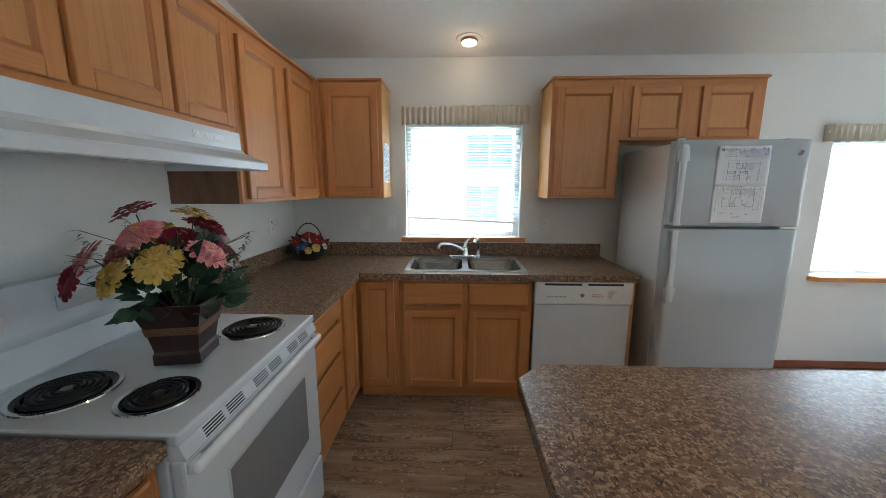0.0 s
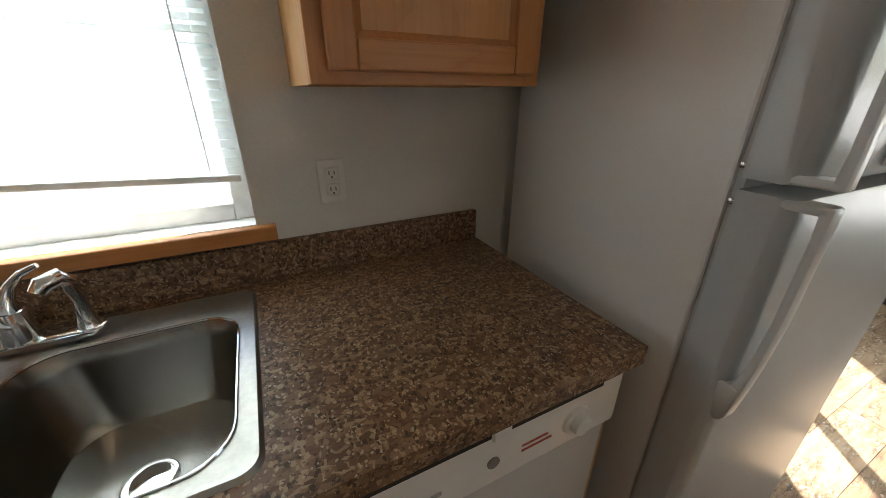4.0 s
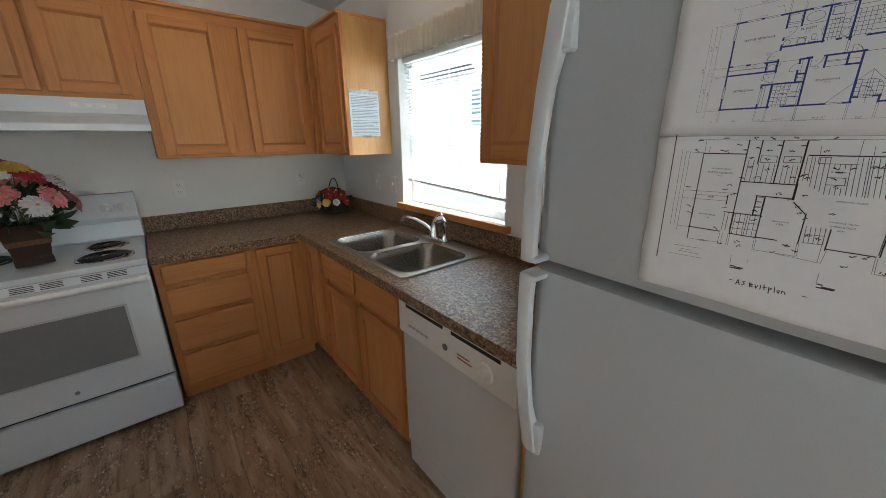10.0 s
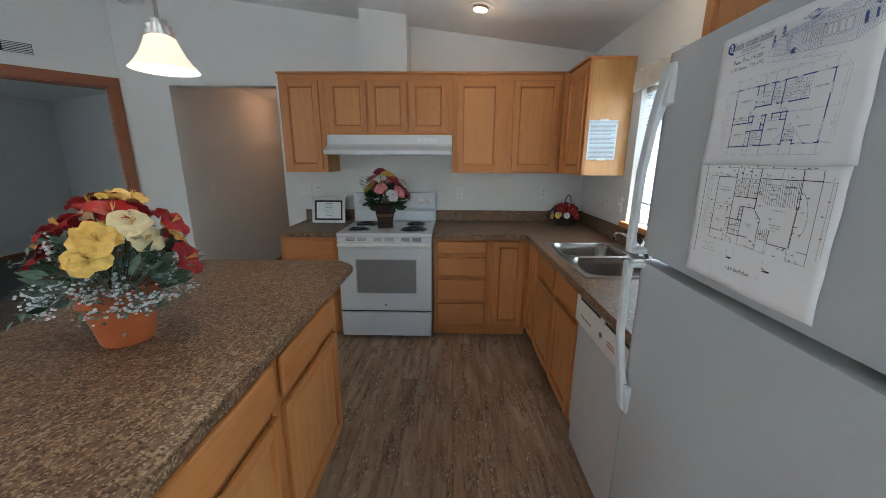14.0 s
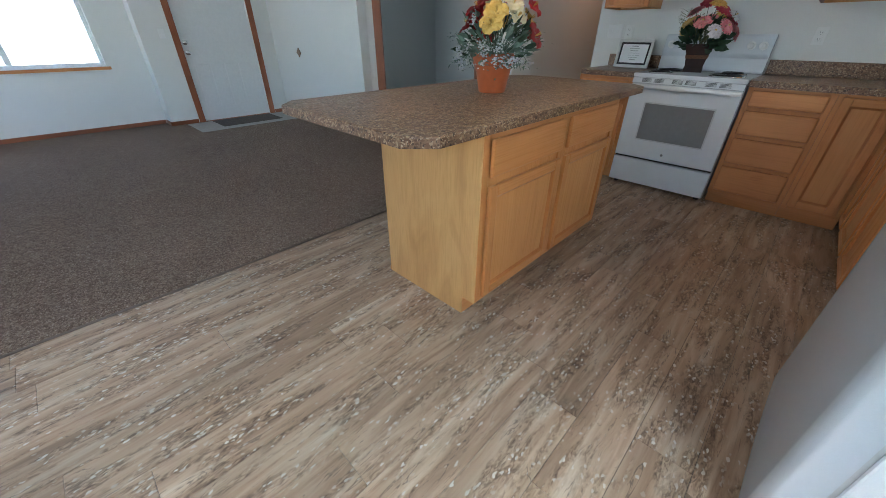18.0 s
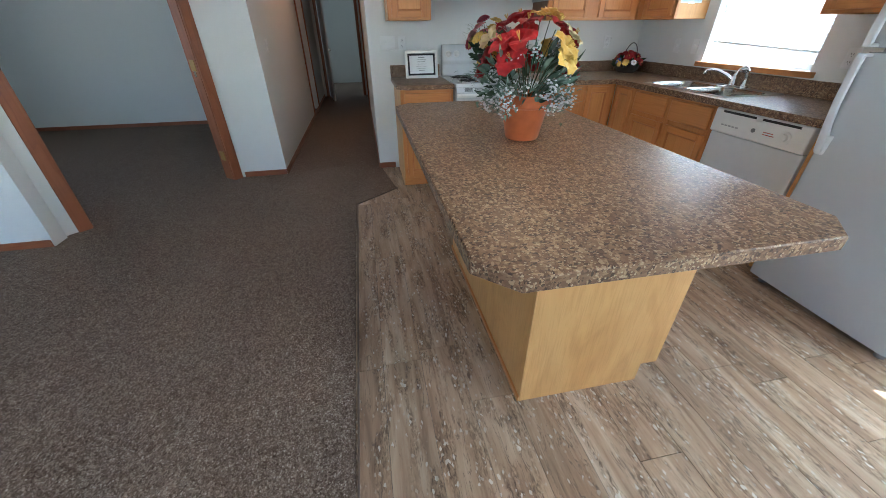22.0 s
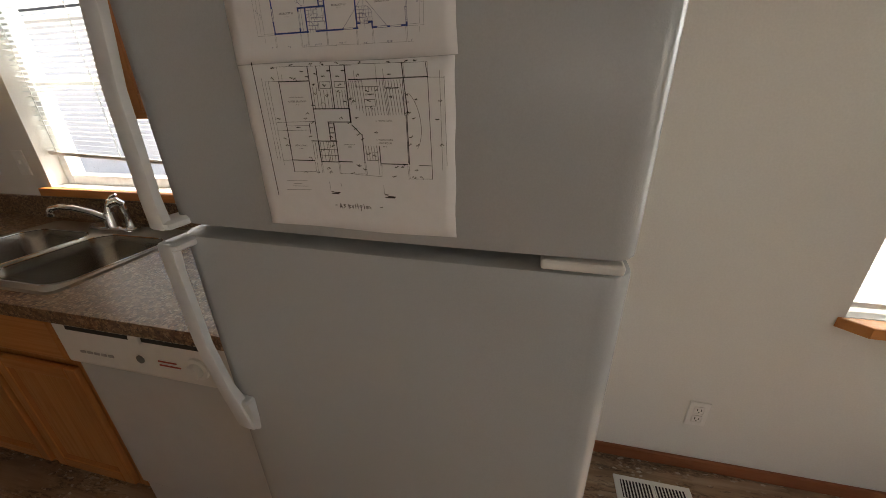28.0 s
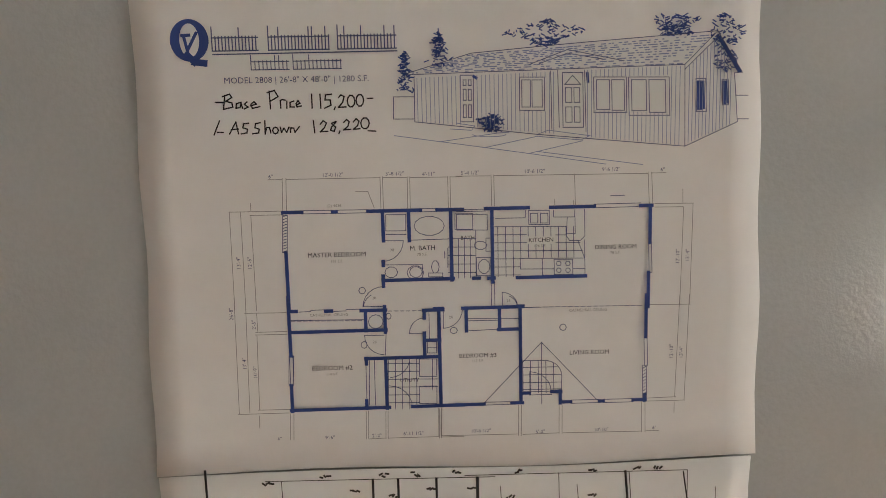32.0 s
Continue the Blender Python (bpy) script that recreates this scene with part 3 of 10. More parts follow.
def base_y(y0, y1, x, face):
    solid("baseboard", bx(min(x, x + face * 0.012), max(x, x + face * 0.012), y0, y1, 0.004, 0.062, 0.003), stain_y, "reddish-brown stained wooden baseboard", "baseboard", "structure")


base_x(3.24, EX - 0.013, 0.0, -1)
base_y(-7.87, -0.013, EX, -1)
base_x(2.945, EX - 0.013, -7.88, 1)
base_y(-7.868, -7.60, 2.93, 1)
base_x(2.585, 2.942, -7.60, 1)
base_x(1.205, 1.415, -7.60, 1)
base_y(-7.587, -5.21, 1.19, 1)
base_y(-4.23, HALL_S, WX, 1)
base_x(-5.18, WX - 0.001, HALL_S, 1)
base_x(-3.68, WX - 0.001, HALL_N, -1)
base_y(HALL_N + 0.0, -2.67, WX, 1)
base_x(-2.78, 1.05, -7.93, 1)
base_y(-7.9, -3.95, -2.8, 1)

# casing of the bedroom opening
case = thing("door_casing", DIAG, "reddish-brown stained wooden casing round the wide bedroom opening", "door casing", kind="structure")
for a, b in ((o0 - 0.075, o0 + 0.012), (o1 - 0.012, o1 + 0.075)):
    part("jamb_casing", bx(a, b, 0.002, 0.02, 0, 2.10, 0.004), stain_z, case)
part("head_casing", bx(o0 - 0.075, o1 + 0.075, 0.002, 0.02, 2.10, 2.185, 0.004), stain_x, case)
for a, b in ((o0, o0 + 0.018), (o1 - 0.018, o1)):
    part("jamb_lining", bx(a, b, -0.125, 0.002, 0, 2.09), stain_z, case)
part("head_lining", bx(o0 + 0.018, o1 - 0.018, -0.125, 0.002, 2.092, 2.108), stain_x, case)
for z in (0.25, 1.05, 1.85):
    part("hinge", bx(o0 + 0.018, o0 + 0.024, -0.09, -0.02, z - 0.045, z + 0.045, 0.002), brass, case, "small aged brass hinge")
part("latch_plate", bx(o0 + 0.016, o0 + 0.021, -0.075, -0.045, 0.96, 1.04, 0.001), chrome, case, "bright metal latch plate")

# return-air grille above that opening
grille = thing("wall_vent", DIAG @ Matrix.Translation((0.49, 0.002, 2.27)), "white metal return-air grille high on the wall", "vent")
part("frame", bx(0, 0.36, 0, 0.008, 0, 0.10, 0.002), white_plastic, grille)
part("backing", bx(0.015, 0.345, 0.008, 0.0095, 0.012, 0.088), dark_gap, grille)
for k in range(6):
    for a, b in ((0.018, 0.174), (0.186, 0.342)):
        part("louvre", bx(a, b, 0.0095, 0.014, 0.016 + k * 0.012, 0.022 + k * 0.012), white_plastic, grille)

# hallway door casings and the doors in them
for x0, x1, y, s in ((-4.55, -3.75, HALL_N, -1), (-3.75, -3.0, HALL_S, 1)):
    dc = thing("door_casing", pose(0, y, 0), "reddish-brown stained wooden hallway door casing", "door casing", kind="structure")
    ya, yb = sorted((s * 0.002, s * 0.02))
    part("jamb_casing", bx(x0 - 0.06, x0, ya, yb, 0, 2.04, 0.003), stain_z, dc)
    part("jamb_casing", bx(x1, x1 + 0.06, ya, yb, 0, 2.04, 0.003), stain_z, dc)
    part("head_casing", bx(x0 - 0.06, x1 + 0.06, ya, yb, 2.04, 2.10, 0.003), stain_x, dc)
dc = thing("door_casing", pose(-5.2, 0, 0), "reddish-brown stained wooden casing at the hallway's end", "door casing", kind="structure")
for a, b in ((-3.76, -3.70), (-2.95, -2.89)):
    part("jamb_casing", bx(0.002, 0.02, a, b, 0, 2.04, 0.003), stain_z, dc)
part("head_casing", bx(0.002, 0.02, -3.76, -2.89, 2.04, 2.10, 0.003), stain_y, dc)
hd = thing("hall_door", pose(-5.22, -3.69, 0.01, 0, 0, 100), "white flat interior door standing open at the hallway's end", "door", kind="structure")
part("leaf", bx(0, 0.035, -0.72, 0, 0, 2.02, 0.003), white_door_paint, hd)
kn = part("knob", lathe(bm_new(), ((0.0, 0), (0.024, 0.0), (0.026, 0.015), (0.018, 0.03), (0.0, 0.032)), 14), chrome, hd, "chrome door knob", True, pose(0.045, -0.66, 0.95, 0, 90, 0))


# windows
def window_unit(name, o, y, side, label, mullion=None, vertical=True):
    """Vinyl window in the opening o = (x0, x1, z0, z1); the outside lies toward +y for side 1."""
    x0, x1, z0, z1 = o
    w = thing(name, pose(0, y, 0), label, "window", kind="structure")
    ya, yb = sorted((side * 0.07, side * 0.13))
    f = 0.045
    part("window_frame", bx(x0, x0 + f, ya, yb, z0, z1, 0.004), vinyl_white, w)
    part("window_frame", bx(x1 - f, x1, ya, yb, z0, z1, 0.004), vinyl_white, w)
    part("window_frame", bx(x0 + f, x1 - f, ya, yb, z0, z0 + f, 0.004), vinyl_white, w)
    part("window_frame", bx(x0 + f, x1 - f, ya, yb, z1 - f, z1, 0.004), vinyl_white, w)
    yc = (ya + yb) / 2
    if vertical:
        m = mullion or (x0 + x1) / 2
        part("mullion", bx(m - 0.03, m + 0.03, ya + 0.008, yb - 0.008, z0 + f, z1 - f, 0.003), vinyl_white, w)
        panes = ((x0 + f, m - 0.03, z0 + f, z1 - f), (m + 0.03, x1 - f, z0 + f, z1 - f))
    else:
        m = mullion or (z0 + z1) / 2
        part("meeting_rail", bx(x0 + f, x1 - f, ya + 0.008, yb - 0.008, m - 0.02, m + 0.02, 0.003), vinyl_white, w)
        panes = ((x0 + f, x1 - f, z0 + f, m - 0.02), (x0 + f, x1 - f, m + 0.02, z1 - f))
    for a, b, c, d in panes:
        p = part("pane", bx(a, b, yc - 0.002, yc + 0.002, c, d), glass, w)
        p.visible_shadow = False
    return w


def blind(o, y, pitch, depth, tilt_of, bottom, label, cords, lean=0.0):
    """Venetian blind hung in the opening o; tilt_of gives a slat's tilt in degrees from its height."""
    x0, x1, z0, z1 = o
    b = thing("venetian_blind", pose(0, y, 0), label, "blind")
    part("headrail", bx(x0 + 0.008, x1 - 0.008, -0.018, 0.018, z1 - 0.035, z1 - 0.004, 0.003), vinyl_white, b)
    me = {}
    z, k = z1 - 0.05, 0
    while z > bottom + 0.012:
        t = round(tilt_of(z))
        if t not in me:
            bm = bm_new()
            half, w = depth / 2, (x1 - x0) / 2 - 0.012
            rows = []
            for i in range(5):
                u = -half + depth * i / 4
                sag = 0.0006 * (1 - (u / half) ** 2)
                c, s = math.cos(radians(t)), math.sin(radians(t))
                rows.append([bm.verts.new((sx, u * c - sag * s, u * s + sag * c)) for sx in (-w, w)])
            for a, q in zip(rows, rows[1:]):
                bm.faces.new((a[0], a[1], q[1], q[0]))
            me[t] = mesh_from("slat", bm, slat_mat, True)
        s = new("slat", me[t])
        s.parent = b
        s.matrix_basis = pose((x0 + x1) / 2, 0, z, 0.25 * math.sin(k * 2.3), 0.10 * math.sin(k * 1.7) + lean * ((z1 - z) / (z1 - bottom)) ** 2, 0)
        z -= pitch
        k += 1
    w = (x1 - x0) / 2 - 0.012
    part("bottom_rail", bx(-w, w, -0.011, 0.011, -0.008, 0.008, 0.003), vinyl_white, b, "", False, pose((x0 + x1) / 2, 0, bottom, 0, lean, 0))
    for cx in cords:
        part("cord", tube(bm_new(), ((cx, -depth * 0.52, z1 - 0.03), (cx, -depth * 0.52, bottom)), 0.0016, 5), vinyl_white, b)
    return b


window_unit("window_1", KW, 0.0, 1, "white vinyl single-hung kitchen window, daylight behind", vertical=False)
blind(KW, 0.045, 0.0205, 0.025, lambda z: -12, 1.193, "white aluminium blind raised crookedly a little above the sill", (0.95, 1.32, 1.70), 2.7)
window_unit("window_2", DW_, 0.0, 1, "white vinyl sliding dining window, sunlit from outside", 4.525)
blind(DW_, 0.045, 0.0205, 0.025, lambda z: 57 if 1.03 < z < 1.63 else 32, 0.80, "white aluminium blind lowered to the sill, slats tilted shut", (4.2, 4.63, 5.08))
window_unit("window_3", LW, -7.88, -1, "white vinyl sliding living room window, bright outside", 4.23)
blind((LW[0], LW[1], 1.80, LW[3]), -7.925, 0.0205, 0.025, lambda z: 30, 1.83, "white aluminium blind drawn up to the head", (3.6, 4.9))


def sill(name, x0, x1, y, z, face, label):
    s = solid(name, bm_new(), oak_x, label, "window sill", "structure")
    bm = bm_new()
    out = [(x0, y), (x0 + 0.055, y + face * 0.055), (x1 - 0.055, y + face * 0.055), (x1, y)] if name == "sill_angled" else [(x0, y), (x0, y + face * 0.03), (x1, y + face * 0.03), (x1, y)]
    if face < 0:
        pass
    else:
        out = list(reversed(out))
    prism(bm, out, z - 0.036, z, 0.004)
    bmesh.ops.recalc_face_normals(bm, faces=bm.faces)
    bm.to_mesh(s.data)
    bm.free()
    s.name = "window_sill"
    return s


sill("sill_plain", 0.838, 1.815, -0.002, 1.062, -1, "oak window sill under the kitchen window")
sill("sill_angled", 4.03, 5.25, -0.002, 0.772, -1, "oak window sill with clipped corners under the dining window")
sill("sill_plain", 3.32, 5.14, -7.878, 0.79, 1, "oak window sill under the living room window")
for o, y0, y1 in ((KW, 0.001, 0.07), (DW_, 0.001, 0.07)):
    solid("window_stool", bx(o[0] + 0.001, o[1] - 0.001, y0, y1, o[2] - 0.003, o[2] + 0.002), vinyl_white, "white ledge inside the window opening", "window ledge", "structure")


def valance(x0, x1, z0, z1, y, label):
    """Gathered fabric on a rod: an even header ruffle and a wavy hem."""
    v = thing("valance", pose(0, y, 0), label, "curtain valance")
    part("rod", bx(x0 + 0.01, x1 - 0.01, -0.045, -0.03, z1 - 0.06, z1 - 0.04, 0.003), vinyl_white, v)
    bm = bm_new()
    k, rows = int((x1 - x0) / 0.006), 9
    grid = []
    for j in range(rows):
        f = j / (rows - 1)
        line = []
        for i in range(k + 1):
            x = x0 + (x1 - x0) * i / k
            amp = 0.004 + 0.010 * abs(f - 0.25)
            wob = math.sin(i * 0.95 + 0.8 * math.sin(i * 0.13)) * amp + math.sin(i * 0.31) * amp * 0.6
            end = min(1.0, min(x - x0, x1 - x) / 0.03)
            yy = -0.012 - 0.05 * math.sqrt(max(0.0, end)) + wob
            line.append(bm.verts.new((x, yy, z1 - (z1 - z0) * f + 0.004 * math.sin(i * 0.5) * (1 if j in (0, rows - 1) else 0))))
        grid.append(line)
    for a, b in zip(grid, grid[1:]):
        for i in range(k):
            bm.faces.new((a[i], a[i + 1], b[i + 1], b[i]))
    c = part("cloth", bm, fabric, v, "", True)
    so = c.modifiers.new("thickness", "SOLIDIFY")
    so.thickness = 0.002
    return v


valance(0.85, 1.815, 1.915, 2.045, 0.0, "cream gathered fabric valance above the kitchen window")
valance(3.96, 5.32, 1.785, 1.905, 0.0, "cream gathered fabric valance above the dining window")

# entry door
ed = thing("entry_door", pose(2.0, -7.66, 0), "white panelled entry door with a glazed fanlight", "door", kind="structure")
leaf = bm_new()
box(leaf, -0.49, 0.49, -0.022, 0.022, 0.012, 1.735)
box(leaf, -0.49, -0.285, -0.022, 0.022, 1.735, 2.05)
box(leaf, 0.285, 0.49, -0.022, 0.022, 1.735, 2.05)
N = 24
arc = [(0.285 * math.cos(math.pi * i / N), 1.735 + 0.26 * math.sin(math.pi * i / N)) for i in range(N + 1)]
for (ax, az), (bx_, bz) in zip(arc, arc[1:]):
    for yy, flip in ((-0.022, False), (0.022, True)):
        q = [leaf.verts.new(p) for p in ((ax, yy, az), (bx_, yy, bz), (bx_, yy, 2.05), (ax, yy, 2.05))]
        leaf.faces.new(q if flip else list(reversed(q)))
    q = [leaf.verts.new(p) for p in ((ax, -0.022, az), (ax, 0.022, az), (bx_, 0.022, bz), (bx_, -0.022, bz))]
    leaf.faces.new(q)
body = part("leaf", leaf, white_door_paint, ed)
for a, b, c, d in ((-0.38, -0.2, 0.2, 0.78), (-0.17, 0.0, 0.2, 0.78), (0.03, 0.2, 0.2, 0.78), (0.23, 0.40, 0.2, 0.78)):
    bm = bm_new()
    box(bm, a, b, 0.021, 0.027, c, d, 0.004)
    part("raised_panel", bm, white_door_paint, ed)
bm = bm_new()
fan = [bm.verts.new((x, 0, z)) for x, z in arc]
bm.faces.new(fan)
p = part("fanlight_pane", bm, glass, ed)
p.visible_shadow = False
bm = bm_new()
for i in range(N):
    (ax, az), (cx, cz) = arc[i], arc[i + 1]
    tube(bm, ((ax, 0.024, az), (cx, 0.024, cz)), 0.009, 6)
tube(bm, ((-0.285, 0.024, 1.735), (0.285, 0.024, 1.735)), 0.009, 6)
part("fanlight_frame", bm, white_door_paint, ed)
bm = bm_new()
for a in (40, 75, 105, 140):
    tube(bm, ((0.09 * math.cos(radians(a)), 0.004, 1.735 + 0.08 * math.sin(radians(a))), (0.27 * math.cos(radians(a)), 0.004, 1.735 + 0.245 * math.sin(radians(a)))), 0.003, 5)
part("leading", bm, grey_gasket, ed)
for z, r in ((0.935, 0.027), (1.06, 0.024)):
    part("knob" if z < 1 else "deadbolt", lathe(bm_new(), ((0.0, 0), (0.033, 0), (0.033, 0.006), (0.014, 0.012), (0.014, 0.03), (r, 0.04), (r, 0.055), (0.0, 0.062)), 18), chrome, ed, "polished metal door furniture", True, pose(0.435, 0.022, z, -90, 0, 0))
fr = thing("door_casing", pose(2.0, -7.60, 0), "reddish-brown stained wooden entry door casing", "door casing", kind="structure")
for a, b in ((-0.575, -0.495), (0.495, 0.575)):
    part("jamb_casing", bx(a, b, 0.002, 0.02, 0, 2.06, 0.004), stain_z, fr)
part("head_casing", bx(-0.575, 0.575, 0.002, 0.02, 2.06, 2.135, 0.004), stain_x, fr)
part("threshold", bx(-0.5, 0.5, -0.15, 0.004, 0.0, 0.014, 0.003), stain_x, fr)
solid("door_mat", bx(1.55, 2.42, -7.52, -7.02, 0.0101, 0.02, 0.004), plain("mat_fibre", (0.09, 0.075, 0.062), 0.95, grain=0.3, scale=160, relief=0.8), "dark brown ribbed door mat by the entry", "door mat")
solid("door_mat_border", bx(1.30, 2.75, -7.56, -6.85, 0.0100, 0.0125), plain("entry_vinyl", (0.30, 0.28, 0.25), 0.5, grain=0.1), "pale entry floor square under the mat", "floor", "structure")


# ---- kitchen cabinets ----
def panel_door(parent, x0, x1, z0, z1, y, name="door", frame_w=0.048, slab=False):
    """Frame-and-panel oak door: stiles, rails, sloped bead and recessed panel; front toward -y."""
    d = part(name, bm_new(), oak_z, parent)
    bm = bm_new()
    t = 0.019
    if slab:
        box(bm, x0, x1, y - t, y, z0, z1, 0.011)
        bmesh.ops.recalc_face_normals(bm, faces=bm.faces)
        bm.to_mesh(d.data)
        bm.free()
        d.data.materials.clear()
        d.data.materials.append(oak_x)
        return d
    w = min(frame_w, (x1 - x0) * 0.28)
    box(bm, x0, x0 + w, y - t, y, z0, z1, 0.004)
    bmesh.ops.recalc_face_normals(bm, faces=bm.faces)
    bm.to_mesh(d.data)
    bm.free()
    part("door_stile", bx(x1 - w, x1, y - t, y, z0, z1, 0.004), oak_z, d)
    for c, e in ((z0, z0 + w), (z1 - w, z1)):
        part("rail", bx(x0 + w, x1 - w, y - t, y, c, e, 0.004), oak_x, d)
    bm = bm_new()
    a, b, c, e, s = x0 + w, x1 - w, z0 + w, z1 - w, 0.012
    o = [bm.verts.new(p) for p in ((a, y - t + 0.004, c), (b, y - t + 0.004, c), (b, y - t + 0.004, e), (a, y - t + 0.004, e))]
    i = [bm.verts.new(p) for p in ((a + s, y - 0.007, c + s), (b - s, y - 0.007, c + s), (b - s, y - 0.007, e - s), (a + s, y - 0.007, e - s))]
    for k in range(4):
        bm.faces.new((o[k], o[(k + 1) % 4], i[(k + 1) % 4], i[k]))
    part("bead", bm, bead_oak, d)
    part("panel", bx(a + s - 0.002, b - s + 0.002, y - 0.007, y - 0.002, c + s - 0.002, e - s + 0.002), door_panel_oak, d)
    return d


def wall_cabinet(x0, x1, z0, z1, depth, doors, m, label, crown=True, group="wall cabinets", first_side=None):
    """Hung cabinet: carcass, face frame, doors and crown; back at y 0, front toward -y."""
    c = thing("wall_cabinet", m, label, "cabinet", group)
    t = 0.016
    for nm, d in (("side_panel", (x0, x0 + t, -depth + 0.019, -0.002, z0, z1)), ("side_panel", (x1 - t, x1, -depth + 0.019, -0.002, z0, z1)),
                  ("top_panel", (x0 + t, x1 - t, -depth + 0.019, -0.002, z1 - t, z1)), ("bottom_panel", (x0 + t, x1 - t, -depth + 0.019, -0.002, z0 + 0.025, z0 + 0.025 + t)),
                  ("back_panel", (x0 + t, x1 - t, -0.010, -0.002, z0, z1 - t))):
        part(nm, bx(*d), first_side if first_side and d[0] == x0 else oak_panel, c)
    yf = -depth + 0.019
    for a, b in ((x0, max(x0 + 0.038, doors[0][0] + 0.012)), (min(x1 - 0.038, doors[-1][1] - 0.012), x1)):
        part("stile", bx(a, b, yf - 0.019, yf, z0, z1, 0.002), oak_z, c)
    part("face_rail", bx(x0 + 0.038, x1 - 0.038, yf - 0.0188, yf, z0, z0 + 0.038, 0.002), oak_x, c)
    part("face_rail", bx(x0 + 0.038, x1 - 0.038, yf - 0.0188, yf, z1 - 0.05, z1, 0.002), oak_x, c)
    for k, (a, b) in enumerate(doors):
        if k:
            part("stile", bx(doors[k - 1][1] - 0.012, a + 0.012, yf - 0.0187, yf, z0 + 0.038, z1 - 0.05, 0.002), oak_z, c)
        panel_door(c, a, b, z0 + 0.02, z1 - 0.045, yf - 0.0195)
    if crown:
        part("crown", bx(x0 - 0.006, x1 + 0.006, -depth - 0.022, -0.003, z1 + 0.0005, z1 + 0.018, 0.005), oak_x, c)
    return c


def base_cabinet(x0, x1, depth, fronts, m, label, sides=(), group="base cabinets", toe=0.10, top=0.876, back=False):
    """Floor cabinet: carcass, face frame, toe kick and fronts (kind, x0, x1, z0, z1); front toward -y."""
    c = thing("base_cabinet", m, label, "cabinet", group)
    t = 0.016
    for nm, d in (("side_panel", (x0, x0 + t, -depth + 0.019, -0.002, toe, top)), ("side_panel", (x1 - t, x1, -depth + 0.019, -0.002, toe, top)),
                  ("bottom_panel", (x0 + t, x1 - t, -depth + 0.019, -0.002, toe, toe + t)), ("back_board", (x0 + t, x1 - t, -0.010, -0.002, toe + t, top))):
        part(nm, bx(*d), oak_panel, c)
    part("toe_kick", bx(x0, x1, -depth + 0.075, -depth + 0.090, 0.001, toe, 0.0), oak_x, c)
    yf = -depth + 0.019
    part("stile", bx(x0, x0 + 0.036, yf - 0.019, yf, toe, top, 0.002), oak_z, c)
    part("stile", bx(x1 - 0.036, x1, yf - 0.019, yf, toe, top, 0.002), oak_z, c)
    part("face_rail", bx(x0 + 0.036, x1 - 0.036, yf - 0.0188, yf, toe, toe + 0.03, 0.002), oak_x, c)
    part("face_rail", bx(x0 + 0.036, x1 - 0.036, yf - 0.0188, yf, top - 0.035, top, 0.002), oak_x, c)
    cols = sorted({(f[1], f[2]) for f in fronts})
    for (a0, a1), (b0, b1) in zip(cols, cols[1:]):
        part("stile", bx((a1 + b0) / 2 - 0.03, (a1 + b0) / 2 + 0.03, yf - 0.0187, yf, toe + 0.03, top - 0.035, 0.002), oak_z, c)
    part("face_panel", bx(x0 + 0.03, x1 - 0.03, yf - 0.012, yf - 0.004, toe + 0.01, top - 0.01), oak_z, c)
    for kind, a, b, lo, hi in fronts:
        if kind == "drawer":
            panel_door(c, a, b, lo, hi, yf - 0.0195, "drawer_front", slab=True)
        else:
            panel_door(c, a, b, lo, hi, yf - 0.0195)
    for s, full in sides:
        a, b = (x0 - 0.006, x0 - 0.0005) if s < 0 else (x1 + 0.0005, x1 + 0.006)
        bm = bm_new()
        box(bm, a, b, -depth + 0.075, -0.002, 0.001, top)
        box(bm, a, b, -depth + 0.001, -depth + 0.075, toe, top)
        part("end_panel", bm, oak_panel, c)
    if back:
        part("back_panel", bx(x0 - 0.006, x1 + 0.006, -0.002, 0.004, 0.001, top), oak_panel, c)
        part("shoe_moulding", bx(x0 - 0.006, x1 + 0.006, 0.004, 0.014, 0.001, 0.03, 0.004), oak_x, c)
    return c


NORTH = pose(0, 0, 0)                 # back to the north wall
WEST = pose(WX, 0, 0, 0, 0, 90)       # back to the west wall: local x runs along world y
UZ0, UZ1 = 1.378, 2.15
# north wall, over and beside the window
corner = wall_cabinet(0.34, 0.762, UZ0, UZ1, 0.31, ((0.372, 0.735),), NORTH, "honey oak wall cabinet in the corner, notice taped to its side")
part("corner_filler", bx(0.295, 0.345, -0.35, -0.300, UZ0, UZ1, 0.002), oak_z, corner)
wall_cabinet(1.902, 2.362, UZ0, UZ1, 0.31, ((1.93, 2.335),), NORTH, "honey oak wall cabinet beside the kitchen window")
wall_cabinet(2.363, 3.27, 1.765, UZ1, 0.31, ((2.42, 2.775), (2.865, 3.225)), NORTH, "short honey oak wall cabinet above the refrigerator")
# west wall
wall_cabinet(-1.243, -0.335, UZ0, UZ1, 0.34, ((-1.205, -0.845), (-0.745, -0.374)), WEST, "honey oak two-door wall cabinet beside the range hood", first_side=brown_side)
wall_cabinet(-2.298, -1.244, 1.685, UZ1, 0.34, ((-2.262, -1.945), (-1.925, -1.615), (-1.595, -1.282)), WEST, "short honey oak three-door cabinet above the range hood")
wall_cabinet(-2.665, -2.299, UZ0, UZ1, 0.34, ((-2.632, -2.335),), WEST, "narrow honey oak wall cabinet at the end of the run")

